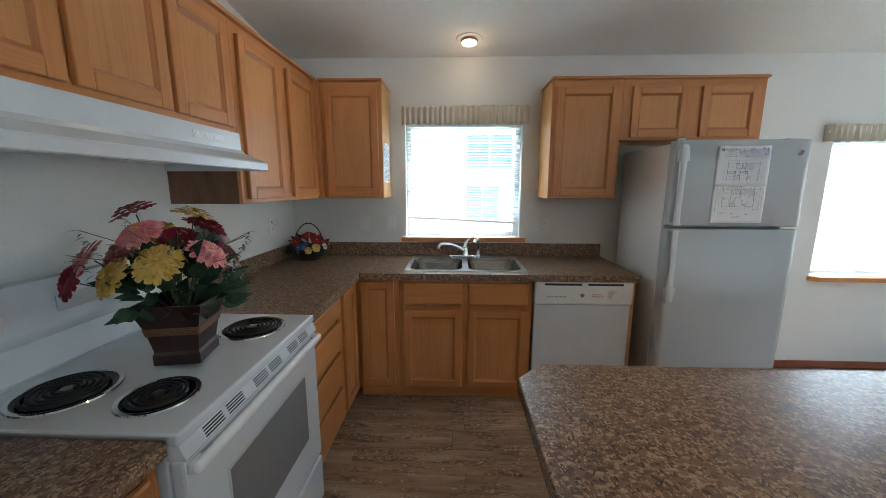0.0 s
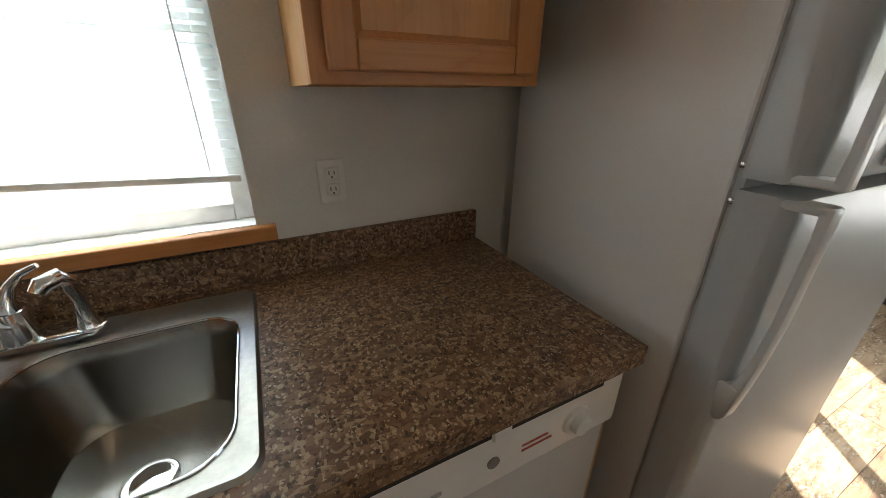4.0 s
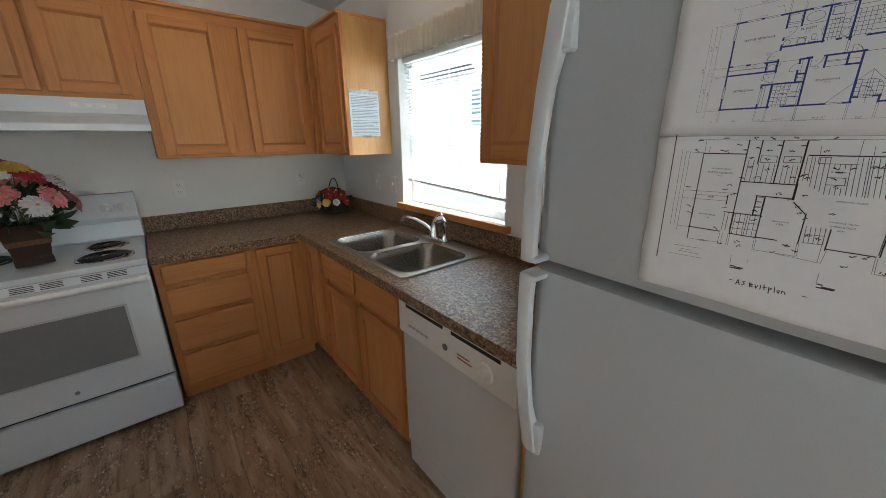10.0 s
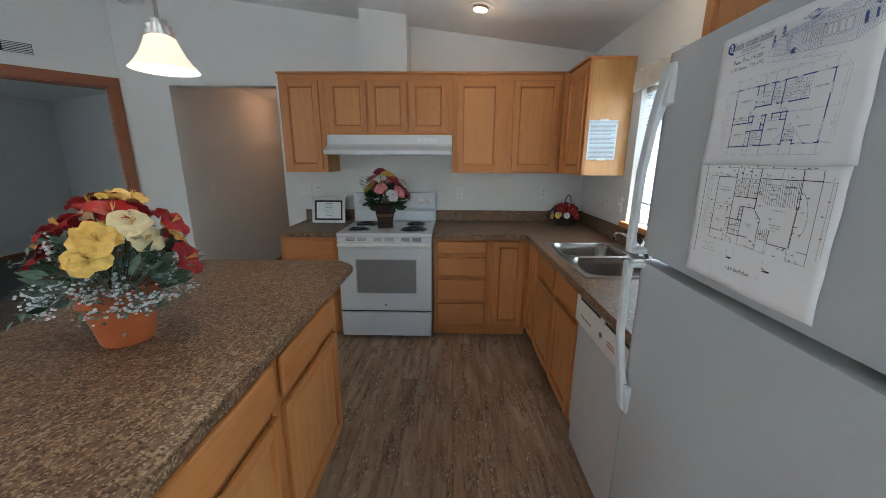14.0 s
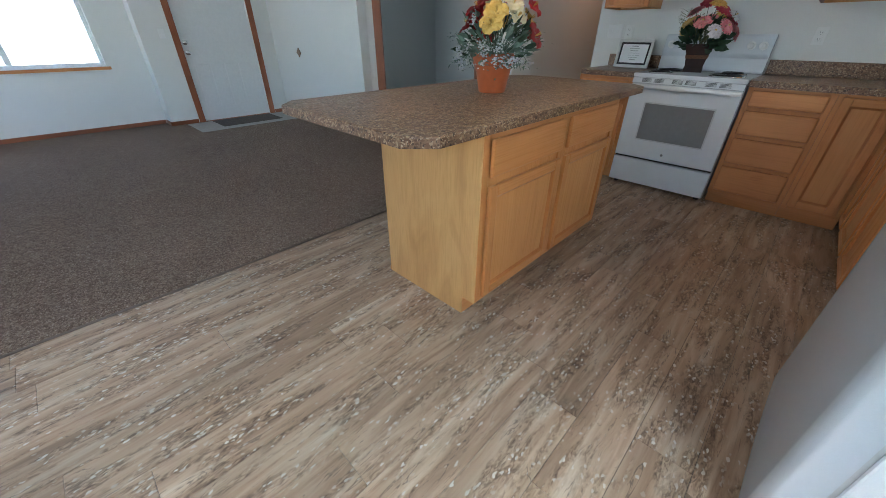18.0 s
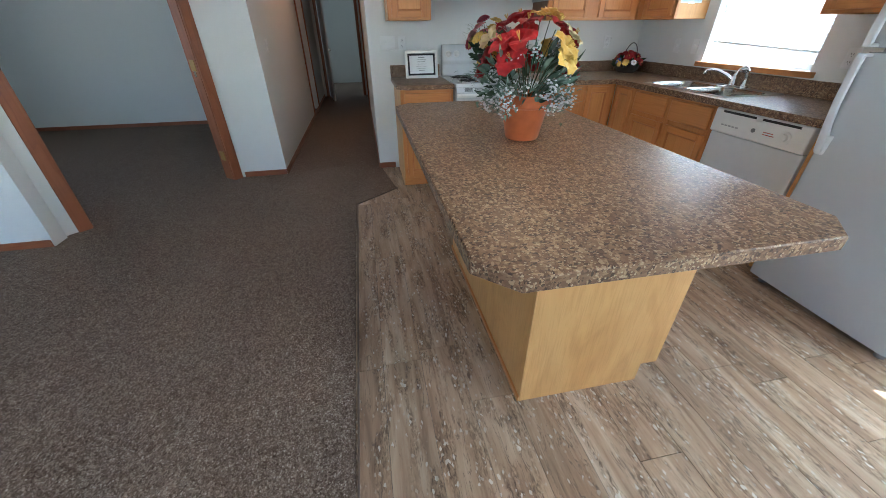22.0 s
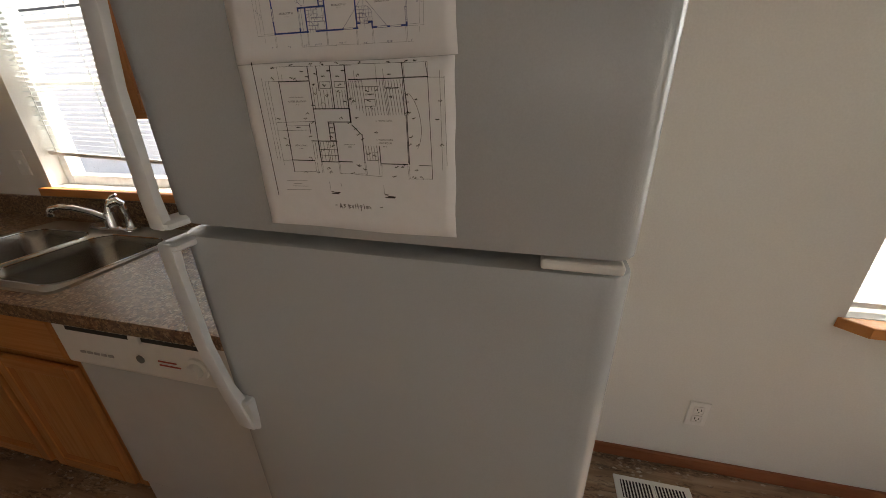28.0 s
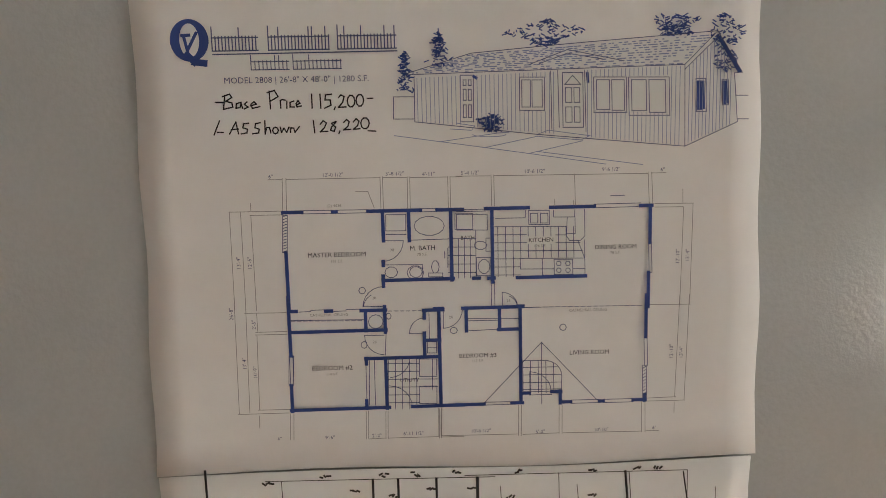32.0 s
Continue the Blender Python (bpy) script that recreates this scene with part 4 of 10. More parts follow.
# base cabinets
T0 = 0.876
base_cabinet(0.618, 0.90, 0.60, (("door", 0.650, 0.872, 0.125, 0.852),), NORTH, "honey oak corner base cabinet door")
base_cabinet(0.901, 1.765, 0.60, (("drawer", 0.93, 1.315, 0.70, 0.85), ("drawer", 1.355, 1.738, 0.70, 0.85), ("door", 0.93, 1.315, 0.125, 0.665), ("door", 1.355, 1.738, 0.125, 0.665)), NORTH, "honey oak sink base cabinet with two doors")
base_cabinet(-0.925, -0.602, 0.645, (("door", -0.90, -0.650, 0.125, 0.852),), WEST, "honey oak corner base cabinet door")
base_cabinet(-1.385, -0.926, 0.645, (("drawer", -1.358, -0.955, 0.745, 0.852), ("drawer", -1.358, -0.955, 0.555, 0.72), ("drawer", -1.358, -0.955, 0.345, 0.53), ("drawer", -1.358, -0.955, 0.125, 0.32)), WEST, "honey oak base cabinet with four drawers")
base_cabinet(-2.625, -2.168, 0.645, (("drawer", -2.598, -2.195, 0.70, 0.85), ("door", -2.598, -2.195, 0.125, 0.665)), WEST, "honey oak end base cabinet with one door and drawer", ((-1, 1),))
solid("dishwasher_end_panel", bx(2.394, 2.412, -0.60, -0.002, 0.001, T0), oak_panel, "oak end panel beside the dishwasher", "cabinet panel")

# island cabinet, doors toward the sink
ISL = pose(0, -2.43, 0, 0, 0, 180)
base_cabinet(-3.025, -1.80, 0.61, (("drawer", -2.99, -2.435, 0.70, 0.85), ("drawer", -2.39, -1.835, 0.70, 0.85), ("door", -2.99, -2.435, 0.125, 0.665), ("door", -2.39, -1.835, 0.125, 0.665)), ISL, "honey oak kitchen island cabinet with plain end panels", ((-1, 1), (1, 1)), "", back=True)


# ---- counters ----
def counter(name, outline, label):
    bm = bm_new()
    prism(bm, outline, 0.8765, 0.914, 0.009, 3)
    return solid(name, bm, counter_top, label, "countertop", smooth=True)


# L-shaped top with a cut-out for the sink, made of slabs that share edges
SX0, SX1, SY0, SY1 = 0.932, 1.742, -0.588, -0.057
bm = bm_new()
xs = [WX + 0.002, 0.655, SX0 + 0.02, SX1 - 0.02, 2.418]
ys = [-1.388, -0.645, SY0 + 0.02, SY1 - 0.02, -0.002]
grid = {}
def gv(i, j, z):
    if (i, j, z) not in grid:
        grid[(i, j, z)] = bm.verts.new((xs[i], ys[j], z))
    return grid[(i, j, z)]
cells = {(0, 0)} | {(i, j) for i in range(4) for j in range(1, 4)} - {(2, 2)}
for i, j in cells:
    bm.faces.new((gv(i, j, 0.914), gv(i + 1, j, 0.914), gv(i + 1, j + 1, 0.914), gv(i, j + 1, 0.914)))
    bm.faces.new((gv(i, j, 0.872), gv(i, j + 1, 0.872), gv(i + 1, j + 1, 0.872), gv(i + 1, j, 0.872)))
    for (di, dj), (a, b) in {(0, -1): ((i, j), (i + 1, j)), (1, 0): ((i + 1, j), (i + 1, j + 1)), (0, 1): ((i + 1, j + 1), (i, j + 1)), (-1, 0): ((i, j + 1), (i, j))}.items():
        if (i + di, j + dj) not in cells:
            bm.faces.new((gv(*a, 0.872), gv(*b, 0.872), gv(*b, 0.914), gv(*a, 0.914)))
front = [e for e in bm.edges if e.is_manifold and abs(e.calc_face_angle(0)) > 1 and all(v.co.z > 0.9 for v in e.verts) and all(v.co.y < -0.6 for v in e.verts)]
bmesh.ops.bevel(bm, geom=front, offset=0.012, segments=4, affect="EDGES", profile=0.5)
ct = thing("countertop", pose(0, 0, 0), "speckled brown laminate countertop with rounded edge and backsplash", "countertop")
part("top", bm, counter_top, ct, "", True)
part("backsplash", bx(WX + 0.0015, WX + 0.019, -1.388, -0.021, 0.9145, 1.016, 0.003), counter_top, ct)
part("backsplash", bx(WX + 0.0195, 2.409, -0.0195, -0.0015, 0.9145, 1.016, 0.003), counter_top, ct)
c = 0.085
IX0, IX1, IY0, IY1 = 1.455, 3.372, -2.745, -1.79


def slab_top(name, outline, label, z0=0.8765, z1=0.914):
    """A laminate slab with glued edge strips round it."""
    t = thing(name, pose(0, 0, 0), label, "countertop")
    mid = Vector((sum(x for x, y in outline) / len(outline), sum(y for x, y in outline) / len(outline)))
    part("top", prism(bm_new(), outline, z0, z1, 0.005, 3), counter_top, t, "", True)
    for (ax, ay), (bx_, by) in zip(outline, outline[1:] + outline[:1]):
        d = Vector((bx_ - ax, by - ay))
        ln = d.length
        d.normalize()
        if ax < 0.05 and bx_ < 0.05:
            continue
        e = part("edge_strip", bx(0.0008, ln - 0.0008, -0.0016, 0.004, 0.0005, z1 - z0 - 0.006, 0.0008), counter_top, t, "", False, pose(ax, ay, z0, 0, 0, math.degrees(math.atan2(d.y, d.x))))
    return t


slab_top("island_countertop", [(IX0 + c, IY0), (IX1 - c, IY0), (IX1, IY0 + c), (IX1, IY1 - c), (IX1 - c, IY1), (IX0 + c, IY1), (IX0, IY1 - c), (IX0, IY0 + c)], "speckled brown laminate island top with clipped corners")
ce = slab_top("countertop_end", [(WX + 0.002, -2.655), (0.56, -2.655), (0.645, -2.57), (0.645, -2.168), (WX + 0.002, -2.168)], "short speckled brown laminate countertop beside the range")
part("backsplash", bx(WX + 0.0015, WX + 0.019, -2.655, -2.168, 0.9145, 1.016, 0.003), counter_top, ce)


# ---- sink and tap ----
sk = thing("kitchen_sink", pose(0, 0, 0.914), "double-bowl stainless steel drop-in sink", "sink")


def rounded(x0, x1, y0, y1, r, k=6):
    out = []
    for cx, cy, a0 in ((x1 - r, y1 - r, 0), (x0 + r, y1 - r, 90), (x0 + r, y0 + r, 180), (x1 - r, y0 + r, 270)):
        for i in range(k + 1):
            a = radians(a0 + 90 * i / k)
            out.append((cx + r * math.cos(a), cy + r * math.sin(a)))
    return out


def ring_faces(bm, loops):
    for a, b in zip(loops, loops[1:]):
        k = len(a)
        for i in range(k):
            bm.faces.new((a[i], a[(i + 1) % k], b[(i + 1) % k], b[i]))


bowls = ((SX0 + 0.035, 1.318, SY0 + 0.035, SY1 - 0.105), (1.356, SX1 - 0.035, SY0 + 0.035, SY1 - 0.105))
bm = bm_new()
rim_out = [bm.verts.new((x, y, 0.0)) for x, y in rounded(SX0, SX1, SY0, SY1, 0.03)]
rim_hi = [bm.verts.new((x, y, 0.007)) for x, y in rounded(SX0 + 0.006, SX1 - 0.006, SY0 + 0.006, SY1 - 0.006, 0.028)]
rim_in = [bm.verts.new((x, y, 0.004)) for x, y in rounded(SX0 + 0.02, SX1 - 0.02, SY0 + 0.02, SY1 - 0.02, 0.02)]
ring_faces(bm, [rim_out, rim_hi, rim_in])
edges = [bm.edges.get((rim_in[i], rim_in[(i + 1) % len(rim_in)])) for i in range(len(rim_in))]
tops = []
for b in bowls:
    lp = [bm.verts.new((x, y, 0.004)) for x, y in rounded(*b, 0.07)]
    es = [bm.edges.new((lp[i], lp[(i + 1) % len(lp)])) for i in range(len(lp))]
    edges += es
    tops.append(lp)
bmesh.ops.triangle_fill(bm, edges=edges, use_beauty=True)
for f in [f for f in bm.faces if any(all(b[0] + 0.01 < v.co.x < b[1] - 0.01 or True for v in f.verts) and all(v in lp for v in f.verts) for b, lp in zip(bowls, tops))]:
    bm.faces.remove(f)
part("deck", bm, steel, sk, "", True)
for b in bowls:
    bm = bm_new()
    loops = []
    for inset, z, r in ((0.0, 0.004, 0.07), (0.004, -0.004, 0.07), (0.012, -0.03, 0.07), (0.022, -0.15, 0.075), (0.035, -0.175, 0.08), (0.07, -0.184, 0.06)):
        loops.append([bm.verts.new((x, y, z)) for x, y in rounded(b[0] + inset, b[1] - inset, b[2] + inset, b[3] - inset, r)])
    ring_faces(bm, loops)
    bm.faces.new(loops[-1])
    bowl = part("bowl", bm, shaded_bowl_steel, sk, "", True)
    lip = [(x, y, 0.0052) for x, y in rounded(b[0] + 0.001, b[1] - 0.001, b[2] + 0.001, b[3] - 0.001, 0.07)]
    part("rolled_lip", tube(bm_new(), lip + lip[:2], 0.0026, 6), chrome, sk, "bright rolled edge", True)
    cx, cy = (b[0] + b[1]) / 2, (b[2] + b[3]) / 2
    part("drain", lathe(bm_new(), ((0.0, -0.178), (0.018, -0.179), (0.03, -0.183), (0.042, -0.181), (0.045, -0.184)), 24, (cx, cy, 0)), chrome, sk, "chrome basket drain", True)
fx, fy = 1.345, SY1 - 0.052
fc = thing("kitchen_tap", pose(fx, fy, 0.9215), "chrome single-lever kitchen tap with a low spout", "tap")
bm = bm_new()
prism(bm, rounded(-0.125, 0.125, -0.028, 0.028, 0.027), 0.0, 0.016, 0.006, 3)
part("base_plate", bm, chrome, fc, "", True)
part("body", lathe(bm_new(), ((0.03, 0.014), (0.028, 0.03), (0.024, 0.06), (0.022, 0.075), (0.0, 0.082)), 20), chrome, fc, "", True)
part("spout", tube(bm_new(), ((0, -0.012, 0.050), (-0.05, -0.026, 0.078), (-0.11, -0.050, 0.102), (-0.16, -0.068, 0.110), (-0.188, -0.078, 0.105), (-0.198, -0.081, 0.092)), [0.014, 0.0125, 0.0115, 0.011, 0.0115, 0.0125], 14), chrome, fc, "", True)
part("lever", tube(bm_new(), ((0, 0.0, 0.076), (0.004, 0.002, 0.098), (0.016, 0.004, 0.122), (0.036, 0.006, 0.142), (0.062, 0.008, 0.153)), [0.02, 0.013, 0.009, 0.0065, 0.005], 12), chrome, fc, "curved chrome lever", True)
part("nozzle", tube(bm_new(), ((-0.1965, -0.0805, 0.096), (-0.200, -0.082, 0.080), (-0.201, -0.0825, 0.072)), [0.0125, 0.0145, 0.012], 14), chrome, fc, "", True)
spr = part("sprayer", tube(bm_new(), ((0.098, 0, 0.014), (0.098, 0, 0.04), (0.100, -0.002, 0.075), (0.098, -0.006, 0.105), (0.092, -0.012, 0.124)), [0.021, 0.0145, 0.0115, 0.0135, 0.012], 14), chrome, fc, "chrome side sprayer", True)
part("sprayer_head", tube(bm_new(), ((0.100, -0.004, 0.116), (0.090, -0.016, 0.132), (0.074, -0.030, 0.128), (0.066, -0.036, 0.116)), [0.013, 0.0175, 0.017, 0.014], 14), chrome, spr, "round chrome spray head", True)

# ---- dishwasher ----
dwm = thing("dishwasher", pose(1.775, 0, 0), "white built-in dishwasher under the counter", "dishwasher")
part("tub", bx(0.004, 0.61, -0.57, -0.02, 0.02, 0.865), white_plastic, dwm)
part("door", bx(0.002, 0.612, -0.615, -0.572, 0.155, 0.718, 0.008), white_enamel, dwm)
cp = part("control_panel", bx(0.0, 0.614, -0.632, -0.572, 0.72, 0.868, 0.010), white_plastic, dwm)
part("latch_slot", bx(0.06, 0.29, -0.6335, -0.630, 0.845, 0.858), dark_gap, cp)
part("latch_slot", bx(0.33, 0.55, -0.6335, -0.630, 0.845, 0.858), dark_gap, cp)
part("latch", bx(0.292, 0.328, -0.639, -0.628, 0.838, 0.862, 0.003), white_plastic, cp)
part("badge", lathe(bm_new(), ((0.0, 0), (0.0125, 0), (0.0125, 0.003), (0.0, 0.0035)), 20), grey_gasket, cp, "small round grey maker's badge", False, pose(0.298, -0.632, 0.782, 90, 0, 0))
for k in range(5):
    part("button", bx(0.075 + k * 0.026, 0.094 + k * 0.026, -0.6345, -0.631, 0.768, 0.776, 0.001), pale_print, cp)
part("dial", lathe(bm_new(), ((0.034, 0), (0.032, 0.006), (0.022, 0.007), (0.020, 0.022), (0.0, 0.024)), 24), white_plastic, cp, "white timer dial", True, pose(0.49, -0.632, 0.785, 90, 0, 0))
part("caption", bx(0.36, 0.43, -0.6335, -0.6315, 0.772, 0.776), ink_red, cp)
part("caption", bx(0.36, 0.42, -0.6335, -0.6315, 0.785, 0.789), ink_red, cp)
part("kick_plate", bx(0.004, 0.61, -0.605, -0.575, 0.03, 0.15, 0.004), white_enamel, dwm)
for a in (0.05, 0.55):
    part("foot", bx(a, a + 0.03, -0.56, -0.53, 0.0, 0.02), black_plastic, dwm)


# ---- refrigerator ----
FX0, FX1, FYD, FYB = 2.496, 3.197, -0.750, -0.668
# the refrigerator stands a little askew, turned about its front edge by the counter
ASKEW = pose(FX0, FYD, 0, 0, 0, -2.0) @ pose(-FX0, -FYD, 0)
fg = thing("refrigerator", ASKEW, "white top-freezer refrigerator with moulded handles", "refrigerator")
part("cabinet_shell", bx(FX0 + 0.004, FX1 - 0.004, -0.655, -0.045, 0.035, 1.703, 0.006), lit_fridge_side, fg)
part("gasket", bx(FX0 + 0.012, FX1 - 0.012, FYB - 0.002, -0.655, 0.07, 1.695), pale_gasket, fg)


def fridge_door(name, z0, z1):
    """A door whose front bows a little and rounds at its upright edges."""
    bm = bm_new()
    k = 28
    cols = []
    for i in range(k + 1):
        u = 0.5 - 0.5 * math.cos(math.pi * i / k)
        x = FX0 + (FX1 - FX0) * u
        d = min(u, 1 - u) * (FX1 - FX0)
        edge = 0.022 * (1 - min(1.0, d / 0.022)) ** 2
        y = FYD - 0.005 * (1 - (2 * u - 1) ** 2) + edge
        cols.append([bm.verts.new(p) for p in ((x, FYB, z0), (x, y + 0.007, z0), (x, y + 0.002, z0 + 0.002), (x, y, z0 + 0.007), (x, y, z1 - 0.007), (x, y + 0.002, z1 - 0.002), (x, y + 0.007, z1), (x, FYB, z1))])
    for a, b in zip(cols, cols[1:]):
        for j in range(7):
            bm.faces.new((a[j], b[j], b[j + 1], a[j + 1]))
        bm.faces.new((a[7], b[7], b[0], a[0]))
    for c in (cols[0], cols[-1]):
        bm.faces.new(c)
    return part(name, bm, shaded_fridge_skin, fg, "", True)


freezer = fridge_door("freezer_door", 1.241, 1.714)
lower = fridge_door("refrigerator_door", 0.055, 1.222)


def fridge_handle(parent, z_far, z_near):
    """A moulded grip that stands off the door's edge: a bridge by the gap, an open bar, a pad that sinks into the door."""
    bm = bm_new()
    s = 1 if z_far > z_near else -1
    ln = abs(z_far - z_near)

    def loft(rows):
        """Rows: distance from the gap, left and right edge, root and front depth off the door."""
        rings = []
        for u, x0, x1, d0, d1 in rows:
            r = min(0.006, (d1 - d0) * 0.4, (x1 - x0) * 0.4)
            prof = [(x0, d0), (x0, d1 - r), (x0 + r * 0.3, d1 - r * 0.3), (x0 + r, d1), (x1 - r, d1), (x1 - r * 0.3, d1 - r * 0.3), (x1, d1 - r), (x1, d0)]
            rings.append([bm.verts.new((FX0 + x, FYD - d, z_near + s * u)) for x, d in prof])
        for a, b in zip(rings, rings[1:]):
            for k in range(8):
                bm.faces.new((a[k], a[(k + 1) % 8], b[(k + 1) % 8], b[k]))
        bm.faces.new(rings[0])
        bm.faces.new(list(reversed(rings[-1])))

    # bar
    loft([(0.0, 0.004, 0.028, 0.028, 0.038), (0.004, 0.001, 0.032, 0.026, 0.041), (0.014, 0.001, 0.033, 0.026, 0.041), (0.05, 0.001, 0.032, 0.028, 0.041), (ln * 0.45, 0.003, 0.034, 0.026, 0.039),
          (ln - 0.14, 0.007, 0.040, 0.017, 0.031), (ln - 0.09, 0.009, 0.046, 0.006, 0.025), (ln - 0.02, 0.012, 0.048, -0.004, 0.016), (ln - 0.004, 0.015, 0.046, -0.006, 0.009), (ln, 0.018, 0.042, -0.008, 0.004)])
    # bridge by the gap
    loft([(0.0, 0.004, 0.036, -0.022, 0.035), (0.003, 0.001, 0.040, -0.024, 0.039), (0.010, 0.001, 0.040, -0.024, 0.039), (0.014, 0.004, 0.036, -0.022, 0.035)])
    # pad at the far end
    loft([(ln - 0.094, 0.008, 0.058, -0.016, 0.017), (ln - 0.09, 0.006, 0.062, -0.018, 0.020), (ln - 0.04, 0.008, 0.060, -0.016, 0.013), (ln - 0.006, 0.012, 0.056, -0.014, 0.006), (ln - 0.001, 0.016, 0.052, -0.012, 0.003)])
    bmesh.ops.triangulate(bm, faces=[f for f in bm.faces if len(f.verts) > 4])
    return part("handle", bm, handle_plastic, parent, "white moulded handle", True)


fridge_handle(freezer, 1.690, 1.243)
fridge_handle(lower, 0.780, 1.220)
part("hinge_cover", bx(FX1 - 0.11, FX1 - 0.012, FYD - 0.004, FYD + 0.06, 1.2245, 1.2385, 0.004), white_plastic, fg, "white metal centre hinge")
part("hinge_cap", bx(FX1 - 0.09, FX1 - 0.02, -0.70, -0.60, 1.7145, 1.728, 0.004), white_plastic, fg)
part("hinge_cap", bx(FX0 + 0.006, FX0 + 0.04, -0.742, -0.71, 1.7145, 1.724, 0.004), white_plastic, fg)
part("kick_grille", bx(FX0 + 0.02, FX1 - 0.02, -0.66, -0.61, 0.012, 0.05), grey_gasket, fg)
for x in (FX0 + 0.05, FX1 - 0.05):
    part("foot", lathe(bm_new(), ((0.02, 0.0), (0.02, 0.02), (0.012, 0.036)), 12, (x, -0.67, 0), close=True), grey_gasket, fg)
    part("foot", lathe(bm_new(), ((0.02, 0.0), (0.02, 0.02), (0.012, 0.036)), 12, (x, -0.10, 0), close=True), grey_gasket, fg)
for z in (1.20, 1.26):
    part("bolt", lathe(bm_new(), ((0.0, 0), (0.006, 0), (0.005, 0.004), (0.0, 0.005)), 10), chrome, fg, "", True, pose(FX0 + 0.004, -0.664, z, 0, -90, 0))
bd = part("badge", lathe(bm_new(), ((0.0, 0.002), (0.013, 0.002), (0.016, 0.004), (0.018, 0.003), (0.019, 0.0)), 24), chrome, freezer, "round chrome maker's badge", True, pose(3.135, FYD - 0.0015, 1.640, 90, 0, 0))
part("badge_face", lathe(bm_new(), ((0.0, 0.0028), (0.0125, 0.0028), (0.0126, 0.002)), 20), grey_gasket, bd)

# ---- papers on the freezer door ----
PY = FYD - 0.0075
ink_line = plain("dark_blue_ink", (0.075, 0.09, 0.23), 0.8)
ink_heading = plain("slate_blue_ink", (0.10, 0.12, 0.26), 0.8)
ink_blue_dark = plain("navy_ink", (0.02, 0.025, 0.06), 0.8)
ink_dark = plain("dark_grey_ink", (0.05, 0.045, 0.045), 0.8)


def sheet(x0, x1, z0, z1, taper, name, label):
    """A sheet of paper taped at its top, hanging a little loose from the door."""
    t = thing(name, ASKEW @ pose(0, PY, 0), label, "paper sheet")
    bm = bm_new()
    n, m = 20, 14
    g = []
    for j in range(m + 1):
        v = j / m
        row = []
        for i in range(n + 1):
            u = i / n
            off = 0.0010 * math.sin(u * 5 + v * 3) ** 2 * (0.3 + (1 - v))
            edge = 0.0007 * math.sin(v * 17 + 2 * u)
            row.append(bm.verts.new((x0 + (x1 - x0) * u + edge + taper * (v - 0.5) * (1 - 2 * u), off, z0 + (z1 - z0) * v + 0.0008 * math.sin(u * 7))))
        g.append(row)
    for a, b in zip(g, g[1:]):
        for i in range(n):
            bm.faces.new((a[i], a[i + 1], b[i + 1], b[i]))
    p = part("page", bm, paper, t, "", True)
    p.modifiers.new("thickness", "SOLIDIFY").thickness = 0.0003
    return t


INK = -0.0005


def up_sheet(u, v):
    """Drawing feet of the upper sheet to metres on the door."""
    return 2.7655 + u * 0.00341, 1.587 - v * 0.00341


def low_sheet(u, v):
    """Drawing feet of the lower sheet to metres on the door."""
    return 2.757 + u * 0.00341, 1.447 - v * 0.00341


def stroke(bm, a, b, w, to, lift=0.0):
    (x0, z0), (x1, z1) = to(*a), to(*b)
    d = Vector((x1 - x0, z1 - z0))
    if d.length < 1e-6:
        return
    d.normalize()
    o = Vector((-d.y, d.x)) * w / 2
    e = d * w / 2
    vs = [bm.verts.new((x, INK - lift, z)) for x, z in ((x0 - e.x + o.x, z0 - e.y + o.y), (x0 - e.x - o.x, z0 - e.y - o.y), (x1 + e.x - o.x, z1 + e.y - o.y), (x1 + e.x + o.x, z1 + e.y + o.y))]
    bm.faces.new(vs)


import itertools

LIFTS = itertools.cycle([0.00003 * k for k in range(9)])


def strokes(name, lines, w, mat, parent, to):
    bm, lift = bm_new(), next(LIFTS)
    for ln in lines:
        for a, b in zip(ln, ln[1:]):
            stroke(bm, a, b, w, to, lift)
    ob = part(name, bm, mat, parent)
    if len(lines) > 1:
        tagged(ob, "", "", "", "stuff")
    return ob


def words(parent, s, u, v, h, mat, to, align="CENTER", turn=0.0):
    x, z = to(u, v)
    return text_mesh(parent, s, h, pose(x, INK, z, 90, -turn, 0), mat, "lettering", align, 0.0 if mat is ink_blue_dark else -0.004)


def heading(parent, u0, u1, v, tall, pitch, mat):
    """A word drawn as a row of plain uprights on a common foot."""
    rnd_h = random.Random(int(u0 * 10))
    lines = [[(u0, v), (u1, v)], [(u0, v - tall * 0.55), (u1, v - tall * 0.55)]]
    for i in range(int((u1 - u0) / pitch) + 1):
        u = u0 + i * pitch
        lines.append([(u, v), (u, v - tall * (1.0 if i == 0 else rnd_h.choice((0.6, 0.6, 0.6, 0.95))))])
    return strokes("heading_bar", lines, 0.0003 * tall ** 0.5, mat, parent, up_sheet)


